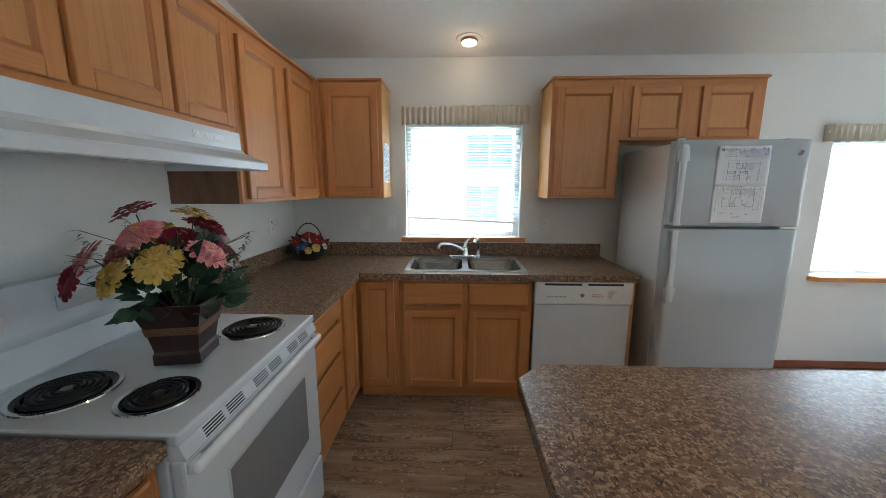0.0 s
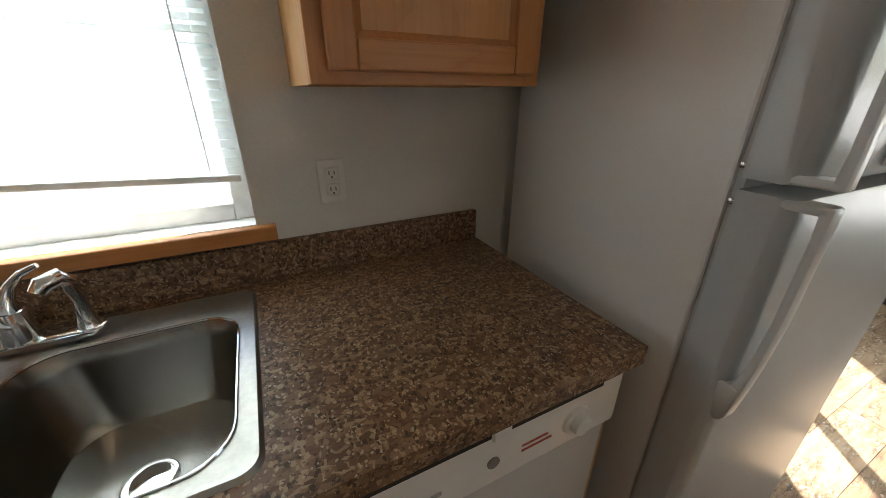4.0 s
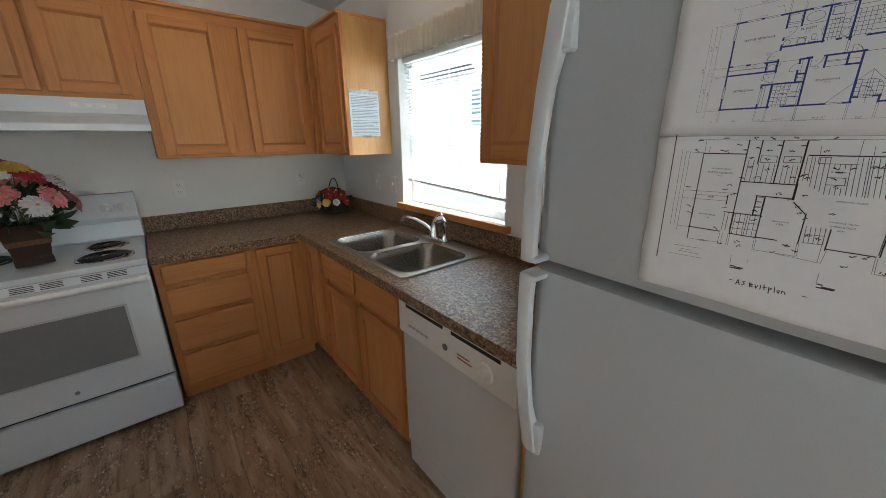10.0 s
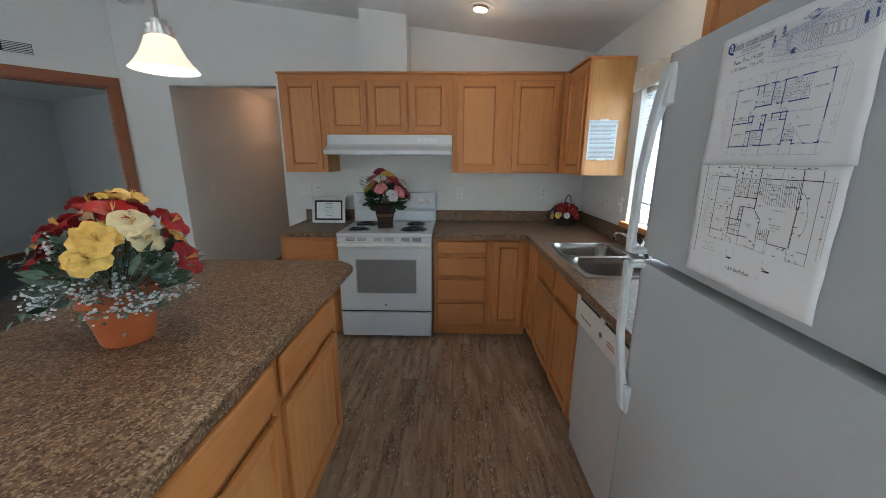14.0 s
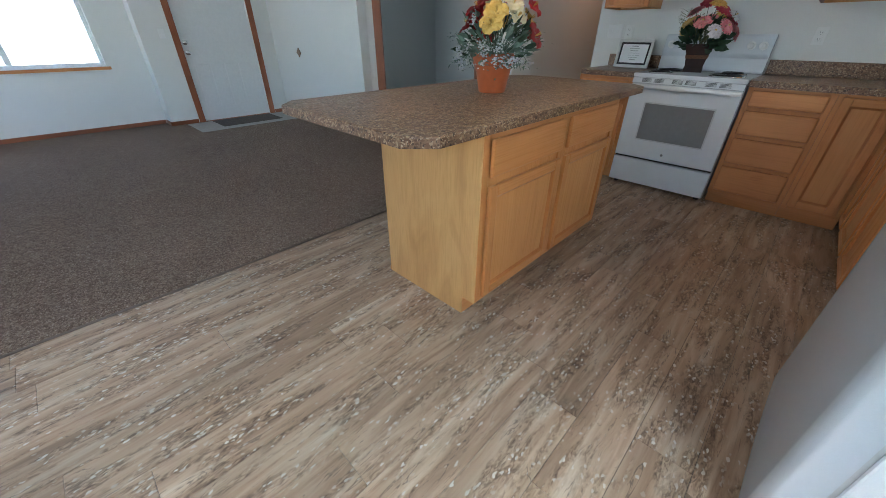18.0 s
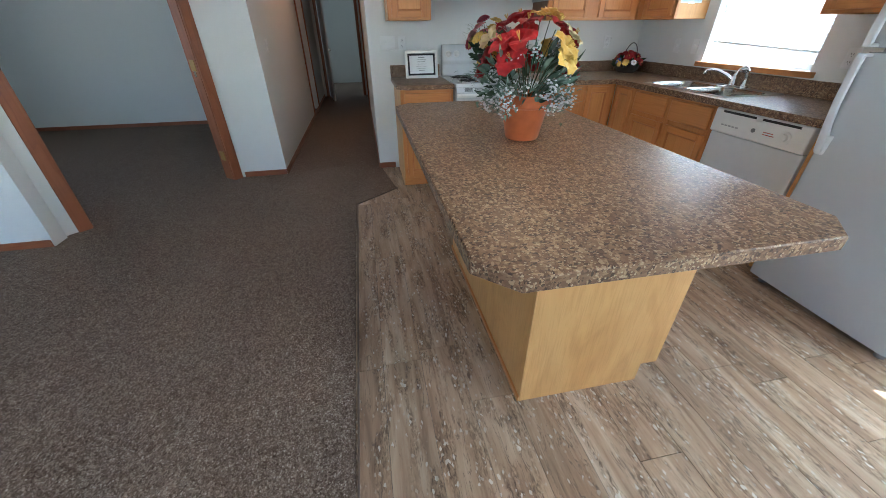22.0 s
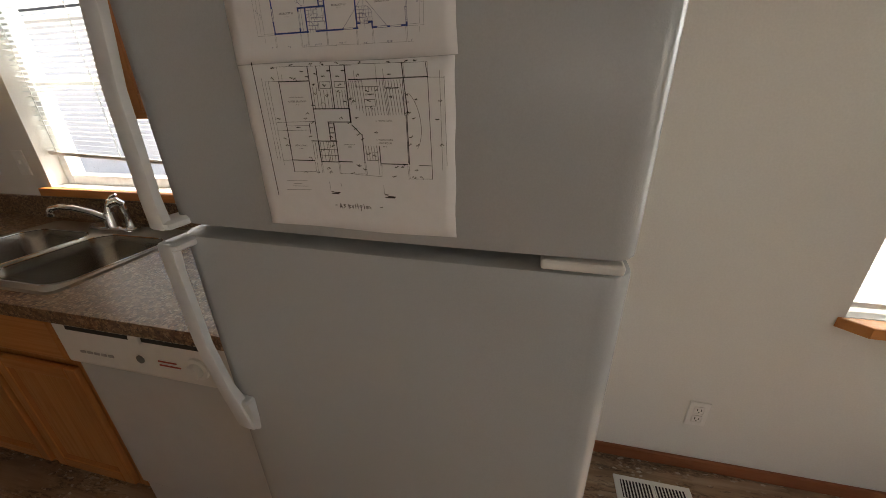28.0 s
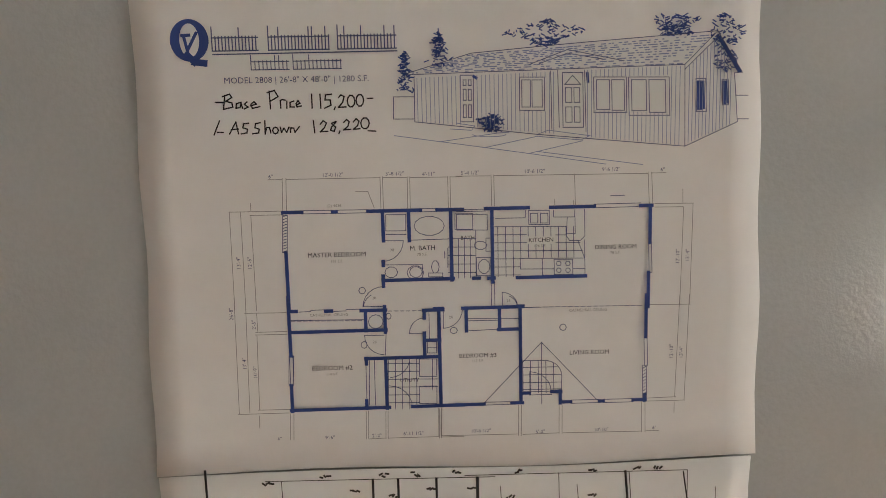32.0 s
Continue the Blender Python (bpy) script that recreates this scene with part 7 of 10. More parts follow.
strokes("house_opening", [[(42.84, -16.05), (44.45, -16.02), (44.55, -12.19), (42.93, -12.21), (42.84, -16.05)], [(45.41, -16), (47.32, -15.97), (47.44, -12.07), (45.52, -12.1), (45.41, -16)], [(47.68, -15.97), (49.81, -15.93), (49.97, -11.81), (47.82, -11.85), (47.68, -15.97)], [(53.82, -16.01), (55.1, -15.99), (55.3, -11.83), (54, -11.85), (53.82, -16.01)], [(57.25, -15.81), (58.06, -15.8), (58.22, -12.67), (57.41, -12.69), (57.25, -15.81)], [(36.76, -15.58), (37.77, -16.69), (38.82, -15.55), (36.76, -15.58)], [(36.84, -15.16), (37.65, -15.14), (37.68, -13.3), (36.87, -13.31), (36.84, -15.16)], [(36.87, -12.74), (37.68, -12.73), (37.71, -10.8), (36.9, -10.81), (36.87, -12.74)], [(37.94, -15.14), (38.68, -15.13), (38.71, -13.28), (37.97, -13.3), (37.94, -15.14)]], 0.00032, ink_line, s1, up_sheet)
strokes("house_opening", [[(37.98, -12.73), (38.72, -12.71), (38.75, -10.78), (38.01, -10.79), (37.98, -12.73)], [(23.68, -16.36), (24.05, -16.35), (24.04, -15.65), (23.68, -15.65), (23.68, -16.36)], [(23.67, -15.2), (24.04, -15.19), (24.02, -13.78), (23.65, -13.78), (23.67, -15.2)], [(23.65, -13.25), (24.01, -13.24), (23.99, -11.64), (23.63, -11.65), (23.65, -13.25)], [(24.34, -16.35), (24.7, -16.34), (24.7, -15.64), (24.33, -15.64), (24.34, -16.35)], [(24.33, -15.18), (24.69, -15.18), (24.68, -13.76), (24.31, -13.77), (24.33, -15.18)], [(24.31, -13.24), (24.67, -13.23), (24.66, -11.63), (24.29, -11.64), (24.31, -13.24)]], 0.00032, ink_line, s1, up_sheet)
strokes("house_shade", [[(54.09, -15.58), (54.24, -12.2)], [(54.39, -15.58), (54.61, -12.2)], [(54.76, -15.57), (54.91, -12.3)], [(57.48, -15.53), (57.62, -12.86)], [(57.78, -15.52), (57.98, -12.96)], [(56.53, -21.31), (59.46, -17.08)], [(56.76, -21.13), (59.62, -16.9)], [(57.09, -20.43), (59.4, -16.84)], [(39.67, -16.87), (39.76, -15.88)], [(25.07, -16.75), (25.36, -16.57)]], 0.0012, ink_blue, s1, up_sheet)
strokes("path_line", [[(14.68, -9.54), (26.1, -7.83), (32.03, -6.92), (42.12, -5.35)], [(20.56, -8.65), (27.96, -9.6), (29.44, -9.68)], [(26.47, -7.82), (33.14, -9.08)], [(32.03, -6.92), (39.08, -8.4)], [(33.15, -7.16), (46.99, -5.19)], [(33.14, -9.08), (38.89, -8.51), (40.03, -9.03), (34.61, -9.84), (33.14, -9.33)], [(21.88, -10.24), (24.64, -10.02), (25.09, -10.55), (22.81, -10.95)], [(24.78, -9.47), (25.07, -9.33), (25.85, -9.21), (26.92, -9.15), (27.99, -9.17), (28.78, -9.26), (29.07, -9.4)]], 0.0003, ink_soft, s1, up_sheet)
# siding, shingles and trees of the drawing
house_lines(s1, (17.79, -16.66), (51.73, -17.59), (17.67, -11.28), (52.13, -7.66))
gable_lines(s1, (52.48, -17.19), (56.34, -20.86), (58.83, -16.56), (52.88, -7.72), (59.16, -10.33))
roof_lines(s1, (17.08, -17.3), (52.08, -17.9), (24.74, -19.55), (56.29, -21.76))
drawn_tree(s1, "fir", 16.22, -15.14, -20.03, 1.46)
drawn_tree(s1, "fir", 20.65, -18.05, -22.44, 1.75)
drawn_tree(s1, "crown", 34.35, -20.44, -23.54, 5.44)
drawn_tree(s1, "crown", 50.85, -21.4, -23.97, 4.01)
drawn_tree(s1, "crown", 57.63, -16.93, -24.01, 2.65)
drawn_tree(s1, "crown", 27.15, -9.79, -11.94, 1.92)
round_mark(s1, -10.59, -21.77)
strokes("mark_stroke", [[(-11.24, -22.33), (-10.86, -20.52), (-9.68, -22.59)], [(-11.44, -22.34), (-10.57, -22.38)]], 0.0013, ink_blue, s1, up_sheet)
strokes("mark_tail", [[(-10.9, -19.96), (-10.09, -19.11), (-8.88, -18.95)]], 0.0028, ink_blue, s1, up_sheet)
s2 = sheet(2.702, 2.980, 1.259, 1.466, 0.0, "printed_as_built_plan", "white printed sheet with a black as-built floor plan")
strokes("plan_wall", [[(0.31, 0.2), (12.49, 0.2)]], 0.0011, ink_black, s2, low_sheet)
strokes("plan_wall", [[(0.08, 0.3), (0.08, 24.27)]], 0.0011, ink_black, s2, low_sheet)
strokes("plan_wall", [[(-0.03, 20.25), (-0.03, 32.33)]], 0.0011, ink_black, s2, low_sheet)
strokes("plan_wall", [[(12.66, -4.31), (12.66, 26.59)]], 0.0011, ink_black, s2, low_sheet)
strokes("plan_wall", [[(16.13, -4.25), (16.13, 3.26)]], 0.0011, ink_black, s2, low_sheet)
strokes("plan_wall", [[(21.39, -4.18), (21.39, 9.38)]], 0.0011, ink_black, s2, low_sheet)
strokes("plan_wall", [[(26.99, -4.1), (26.99, 14.1)]], 0.0011, ink_black, s2, low_sheet)
strokes("plan_wall", [[(12.83, 9.4), (26.99, 9.4)]], 0.0011, ink_black, s2, low_sheet)
strokes("plan_wall", [[(10.02, 14.49), (10.02, 17.73)]], 0.0011, ink_black, s2, low_sheet)
strokes("plan_wall", [[(18.04, 14.05), (18.04, 20.46)]], 0.0011, ink_black, s2, low_sheet)
strokes("plan_wall", [[(17.9, 13.86), (27.15, 13.86)]], 0.0011, ink_black, s2, low_sheet)
strokes("plan_wall", [[(20.26, 14.26), (20.26, 27.93)]], 0.0011, ink_black, s2, low_sheet)
strokes("plan_wall", [[(9.95, 20.56), (20.5, 20.56)]], 0.0011, ink_black, s2, low_sheet)
strokes("plan_wall", [[(12.82, 20.65), (12.82, 28.32)]], 0.0011, ink_black, s2, low_sheet)
strokes("plan_wall", [[(-0.38, 27.85), (9.77, 27.85)]], 0.0011, ink_black, s2, low_sheet)
strokes("plan_wall", [[(12.89, 28.12), (20.59, 28.12)]], 0.0011, ink_black, s2, low_sheet)
strokes("plan_wall", [[(20.59, 27.92), (25.84, 27.92)]], 0.0011, ink_black, s2, low_sheet)
strokes("plan_wall", [[(27.1, -4.1), (27.1, 9.3)]], 0.0011, ink_black, s2, low_sheet)
strokes("plan_wall", [[(27.27, 9.31), (27.27, 14.09)]], 0.0011, ink_black, s2, low_sheet)
strokes("plan_wall", [[(28.06, 0.22), (47.83, 0.22)]], 0.0011, ink_black, s2, low_sheet)
strokes("plan_wall", [[(47.65, -4.21), (48.95, 11.65)]], 0.0011, ink_black, s2, low_sheet)
strokes("plan_wall", [[(48.53, 11.65), (48.53, 28.14)]], 0.0011, ink_black, s2, low_sheet)
strokes("plan_wall", [[(27.43, 14.86), (30.77, 18.15)]], 0.0011, ink_black, s2, low_sheet)
strokes("plan_wall", [[(31.08, 18.15), (31.08, 27.93)]], 0.0011, ink_black, s2, low_sheet)
strokes("plan_wall", [[(37.43, 22.15), (37.43, 28.73)]], 0.0011, ink_black, s2, low_sheet)
strokes("plan_wall", [[(37.8, 28.26), (47.79, 28.26)]], 0.0011, ink_black, s2, low_sheet)
strokes("plan_wall", [[(48.45, 0.11), (56.38, 0.11)]], 0.0011, ink_black, s2, low_sheet)
strokes("porch_line", [[(55.77, -3.87), (56.38, 0.18)], [(56.38, 0.18), (56.97, 28.46)], [(56.97, 28.46), (52.31, 28.45)], [(56.97, 28.46), (57, 33.13)], [(47.66, 0.56), (47.83, 11.67)], [(48.19, 11.66), (48.2, 27.58)]], 0.0007, ink_black, s2, low_sheet)
strokes("plan_fixture", [[(29.61, 0.7), (30.02, 9.52)], [(30.72, 0.7), (31.2, 10.19)], [(31.82, 0.71), (32.38, 10.86)], [(33.02, 2.56), (33.56, 11.69)], [(34.12, 2.56), (34.21, 3.96)], [(35.21, 2.56), (35.31, 3.95)], [(36.3, 2.56), (36.4, 3.95)], [(37.38, 2.56), (38.07, 11.61)], [(38.46, 2.56), (39.18, 11.59)], [(39.38, 0.74), (40.29, 11.57)], [(40.44, 0.75), (41.39, 11.55)], [(41.49, 0.76), (42.49, 11.53)], [(42.54, 0.76), (43.58, 11.5)], [(43.59, 0.77), (44.67, 11.48)], [(44.63, 0.77), (45.75, 11.47)], [(45.67, 0.78), (46.83, 11.45)], [(46.7, 0.78), (47.9, 11.43)], [(33.43, 9.47), (33.56, 11.69)], [(34.56, 9.45), (34.7, 11.67)], [(35.68, 9.44), (35.83, 11.65)], [(36.79, 9.42), (36.95, 11.63)], [(37.9, 9.41), (38.07, 11.61)]], 0.0005, ink_dark, s2, low_sheet)
strokes("plan_fixture", [[(31.64, 2.56), (38.91, 2.56)], [(40.94, 0.53), (41.96, 11.78)], [(13.7, 2.29), (13.6, 9.23)], [(15.08, 2.3), (15.02, 9.21)], [(16.46, 3.26), (16.43, 9.19)], [(17.83, 3.26), (17.84, 9.18)], [(19.2, 3.26), (19.24, 9.16)], [(20.56, 3.26), (20.63, 9.14)], [(22.73, 3.5), (22.85, 9.36)], [(23.88, 3.5), (24.03, 9.35)], [(25.03, 3.5), (25.2, 9.33)], [(26.17, 3.5), (26.36, 9.32)], [(27.85, 0.69), (28.14, 8.06)], [(28.87, 0.69), (29.19, 8.05)], [(13.43, 20.9), (13.44, 28)], [(14.81, 20.85), (14.85, 27.92)], [(16.18, 20.8), (16.26, 27.85)], [(17.54, 20.75), (17.65, 27.78)], [(18.9, 20.71), (19.04, 27.71)], [(13.12, 23.71), (20.28, 23.41)], [(13.09, 25.99), (20.3, 25.65)], [(16.86, 20.78), (16.85, 27.53)]], 0.0005, ink_dark, s2, low_sheet)
strokes("plan_fixture", [[(11.29, 20.98), (11.32, 27.23)], [(10.22, 21.02), (10.22, 27.29)], [(16.66, 0.63), (20.77, 0.65), (20.8, 2.78), (16.65, 2.78), (16.66, 0.63)], [(22.44, 0.66), (26.45, 0.68), (26.51, 2.55), (22.48, 2.55), (22.44, 0.66)], [(30.39, 0.7), (32.91, 0.71), (33.02, 2.56), (30.49, 2.55), (30.39, 0.7)], [(33.26, 6.57), (37.18, 6.54), (37.34, 8.69), (33.39, 8.74), (33.26, 6.57)], [(17.99, 8.42), (17.85, 7.87), (17.49, 7.47), (16.99, 7.33), (16.49, 7.48), (16.12, 7.89), (15.98, 8.44)], [(18.15, 14.31), (20.03, 14.26), (20.06, 17.43), (18.16, 17.48), (18.15, 14.31)], [(18.16, 17.75), (20.07, 17.69), (20.09, 20.23), (18.17, 20.29), (18.16, 17.75)]], 0.0005, ink_dark, s2, low_sheet)
strokes("plan_fixture", [[(51.85, 22.7), (52.61, 21.33), (53.15, 19.63), (53.47, 17.7), (53.54, 15.62), (53.38, 13.49), (52.99, 11.4), (52.39, 9.43), (51.62, 7.66), (50.7, 6.16), (49.68, 4.98)], [(31.96, 22.11), (32.23, 27.32)], [(33.05, 22.06), (33.34, 27.26)], [(34.13, 22.02), (34.44, 27.21)], [(35.21, 21.97), (35.54, 27.15)], [(36.28, 21.93), (36.63, 27.09)], [(31.83, 24.56), (36.3, 24.36)], [(31.97, 27.33), (36.48, 27.1)]], 0.0005, ink_dark, s2, low_sheet)
strokes("dimension_line", [[(-7.05, -1.21), (-6.88, 28.13)], [(-5.7, -0.22), (-5.47, 28.06)], [(-4.38, -0.21), (-4.26, 29.81)], [(-1.93, -4.62), (29.47, -4.14)], [(0.22, -4.5), (0.31, 0.21)], [(1.75, -2.1), (1.63, -0.17)], [(-5.7, -0.22), (0.32, 0.06)], [(-3.9, 14), (12.23, 13.65)], [(-0.68, 15.29), (10.11, 15.03)], [(-4.14, 17.03), (10.06, 16.64)], [(-3.84, 28.1), (-0.37, 27.92)], [(-0.07, 32.5), (9.65, 32.05)], [(10.02, 28.46), (9.92, 32.64)], [(10.85, 28.42), (10.76, 32.59)], [(12.5, 28.34), (12.54, 32.48)], [(13.05, 28.31), (13.1, 32.45)], [(20.06, 27.95), (20.21, 32.61)], [(20.59, 27.92), (20.64, 32.59)], [(20.64, 32.47), (31.19, 32.23)], [(25.35, -4.48), (56.33, -4.15)], [(38.34, -4.36), (38.44, 2.33)], [(30.22, -2.71), (30.36, 0.01)]], 0.00034, ink_dark, s2, low_sheet)
strokes("dimension_line", [[(40.88, -2.58), (41.12, 0.08)], [(47.65, -4.21), (48.03, 0.13)], [(48.15, -4.2), (48.46, 0.13)], [(56.35, -4.07), (56.38, 0.18)], [(60.36, -1.5), (60.84, 29.85)], [(61.85, 0.21), (62.43, 28.41)], [(56.39, 0.27), (61.88, 0.43)], [(30.89, 27.95), (31.1, 32.53)], [(31.39, 27.93), (31.62, 32.49)], [(36.4, 22.19), (36.62, 33.05)], [(37.83, 28.7), (37.38, 33)], [(26.5, 32.52), (37.38, 33)], [(47.84, 28.7), (48.1, 33.45)], [(48.31, 28.67), (48.58, 33.41)], [(48.58, 33.41), (57, 33.13)]], 0.00034, ink_dark, s2, low_sheet)
strokes("plan_note", [[(5.55, -4.95), (5.81, -4.89)], [(6.08, -5.17), (6.23, -4.98)], [(6.46, -5.08), (6.9, -5.09)], [(13.62, -4.99), (13.96, -5.18)], [(14.02, -4.81), (14.31, -4.67)], [(14.46, -5.16), (14.82, -5.11)], [(17.97, -5.21), (18.36, -5.22)], [(18.48, -4.82), (18.82, -4.59)], [(18.84, -4.85), (19.11, -4.61)], [(23.7, -5.08), (23.87, -5.23)], [(24.13, -4.93), (24.44, -5.03)], [(24.46, -4.94), (24.7, -4.89)], [(-2.3, -4.34), (-1.95, -4.09)], [(-1.78, -4.29), (-1.4, -4.48)], [(-1.31, -4.3), (-0.88, -4.25)], [(4.95, -1.01), (5.36, -0.97)], [(5.33, -1.08), (5.72, -0.8)], [(5.73, -0.72), (6.01, -0.92)], [(6.36, -0.4), (6.79, -0.66)], [(6.9, -0.74), (7.27, -0.84)], [(7.39, -0.29), (7.68, -0)], [(-2.88, -1), (-2.51, -1.27)]], 0.0009, ink_dark, s2, low_sheet)
strokes("plan_note", [[(-2.44, -0.83), (-2.08, -1.03)], [(-2.02, -0.6), (-1.78, -0.33)], [(9.58, -2.92), (9.86, -2.91)], [(9.97, -2.82), (10.28, -2.75)], [(10.48, -2.85), (10.75, -2.72)], [(11.38, -1.15), (11.82, -1.14)], [(11.89, -1.29), (12.16, -1.24)], [(12.22, -1), (12.56, -1.24)], [(14.9, -1.98), (15.25, -2.06)], [(15.35, -1.85), (15.51, -2.09)], [(15.78, -1.74), (16, -1.76)], [(17.8, -1.09), (18.04, -1.19)], [(18.19, -0.96), (18.42, -1.03)], [(18.69, -1.22), (19, -1.08)], [(20.12, -2.73), (20.49, -2.87)], [(20.53, -2.63), (20.86, -2.84)], [(20.98, -2.67), (21.35, -2.7)], [(23.32, -1.02), (23.56, -0.94)], [(23.76, -0.89), (23.95, -1.09)], [(24.11, -1), (24.48, -0.81)], [(25.72, -2.64), (26.09, -2.55)], [(26.25, -2.6), (26.42, -2.71)]], 0.0009, ink_dark, s2, low_sheet)
strokes("plan_note", [[(26.67, -2.63), (26.9, -2.67)], [(17.77, 1.54), (18.18, 1.35)], [(18.12, 1.8), (18.53, 2.08)], [(18.64, 1.8), (19.06, 1.64)], [(23.85, 2), (24.18, 2.01)], [(24.18, 1.77), (24.38, 1.52)], [(24.66, 1.74), (25.03, 1.49)], [(13.69, 1.43), (14.11, 1.66)], [(14.13, 1.37), (14.28, 1.51)], [(14.44, 1.24), (14.78, 1.26)], [(13.8, 4.45), (14.13, 4.36)], [(14.22, 4.42), (14.51, 4.58)], [(14.69, 4.09), (15, 4.27)], [(18.46, 5.1), (18.88, 5.28)], [(19.03, 4.72), (19.36, 4.93)], [(19.32, 4.84), (19.54, 4.86)], [(23.11, 3.96), (23.47, 3.68)], [(23.47, 3.8), (23.64, 3.55)], [(24.09, 4.14), (24.26, 4.15)], [(25.1, 7.02), (25.34, 7.11)], [(25.58, 7.04), (25.78, 6.94)], [(25.93, 7.13), (26.28, 7.06)]], 0.0009, ink_dark, s2, low_sheet)
strokes("plan_note", [[(12.15, 8.07), (12.42, 8.13)], [(12.75, 8.17), (13.15, 8.24)], [(13.14, 8.16), (13.44, 8.28)], [(-3.66, 12.75), (-3.33, 12.58)], [(-3.14, 12.74), (-2.94, 12.69)], [(-2.67, 12.83), (-2.19, 12.74)], [(8.05, 12.57), (8.29, 12.55)], [(8.36, 12.58), (8.72, 12.82)], [(8.98, 12.49), (9.37, 12.52)], [(9.24, 11.14), (9.41, 10.91)], [(9.86, 10.85), (10.05, 10.59)], [(10.35, 10.91), (10.51, 11.12)], [(10.73, 14.13), (11.1, 14.34)], [(11.38, 13.98), (11.8, 13.67)], [(11.82, 13.93), (12.2, 13.67)], [(9.14, 19.08), (9.32, 18.96)], [(9.59, 19.01), (9.83, 18.79)], [(10, 18.88), (10.41, 18.8)], [(4.34, 15.76), (4.61, 15.7)], [(4.76, 15.81), (5.24, 15.74)], [(5.4, 15.61), (5.77, 15.76)], [(-1.79, 22.33), (-1.46, 22.41)]], 0.0009, ink_dark, s2, low_sheet)
strokes("plan_note", [[(-1.21, 22.1), (-1.02, 22.26)], [(-0.71, 22.29), (-0.4, 22.43)], [(-2.27, 19.64), (-2.04, 19.69)], [(-1.74, 19.6), (-1.36, 19.9)], [(-1.25, 19.86), (-0.96, 20.09)], [(7.77, 26.8), (8.02, 26.46)], [(8.24, 26.85), (8.47, 26.74)], [(8.7, 27.05), (8.9, 27.39)], [(4.14, 32.31), (4.47, 32.54)], [(4.74, 32.25), (5.07, 32.39)], [(5.27, 32.13), (5.68, 32.44)], [(10.09, 32.16), (10.33, 32.31)], [(10.63, 32.57), (11.09, 32.36)], [(11.03, 32.12), (11.26, 32.26)], [(15.71, 32.23), (15.96, 32.48)], [(16.09, 31.92), (16.49, 31.6)], [(16.53, 32.14), (16.79, 32.02)], [(24.82, 32.32), (24.98, 32.19)], [(25.26, 32.18), (25.49, 32.22)], [(25.85, 32.09), (26.17, 31.8)], [(22.77, 12.64), (22.96, 12.87)], [(23.34, 12.33), (23.77, 12.25)]], 0.0009, ink_dark, s2, low_sheet)
strokes("plan_note", [[(23.77, 12.66), (24.01, 12.77)], [(25.86, 14.18), (26.09, 14.33)], [(26.37, 14.1), (26.66, 13.86)], [(26.71, 13.93), (27.07, 14.03)], [(27.6, 28.97), (27.96, 29.04)], [(28, 29.35), (28.35, 29.08)], [(28.6, 28.89), (28.87, 29.03)], [(18.33, 15.91), (18.68, 15.87)], [(18.73, 15.7), (18.91, 15.83)], [(19.28, 15.88), (19.66, 15.78)], [(17.75, 19.05), (18.18, 18.74)], [(18.27, 18.96), (18.66, 18.85)], [(18.7, 19.03), (19.03, 19.19)], [(14.32, 23.86), (14.52, 23.69)], [(14.75, 23.43), (15.16, 23.56)], [(15.25, 23.45), (15.54, 23.6)], [(18.14, 22.53), (18.48, 22.28)], [(18.52, 22.2), (18.84, 22.24)], [(18.95, 22.22), (19.35, 21.89)], [(27.56, 6.31), (27.97, 6.24)], [(27.94, 6.16), (28.27, 6.44)], [(28.38, 6.02), (28.77, 6.01)]], 0.0009, ink_dark, s2, low_sheet)
strokes("plan_note", [[(28.15, 16.26), (28.3, 16.42)], [(28.6, 16.12), (28.9, 16.09)], [(28.95, 16.13), (29.11, 16.13)], [(28.98, 18.18), (29.3, 18.46)], [(29.46, 18), (29.85, 18.07)], [(29.75, 18.11), (29.95, 17.84)], [(14.83, 30.81), (15.1, 31.06)], [(15.36, 30.31), (15.81, 30.36)], [(15.9, 30.63), (16.31, 30.49)], [(32.34, -4.61), (32.7, -4.64)], [(32.72, -4.8), (32.87, -5.04)], [(32.99, -4.92), (33.17, -4.92)], [(42.57, -4.62), (42.81, -4.54)], [(42.88, -4.64), (43.2, -4.69)], [(43.27, -4.45), (43.57, -4.51)], [(48.83, -4.52), (49.09, -4.65)], [(49.13, -4.65), (49.43, -4.82)], [(49.58, -4.64), (49.73, -4.81)], [(51.71, -4.62), (51.81, -4.81)], [(52.06, -4.48), (52.16, -4.72)], [(52.47, -4.51), (52.73, -4.73)], [(31.11, -1.03), (31.27, -0.78)]], 0.0009, ink_dark, s2, low_sheet)
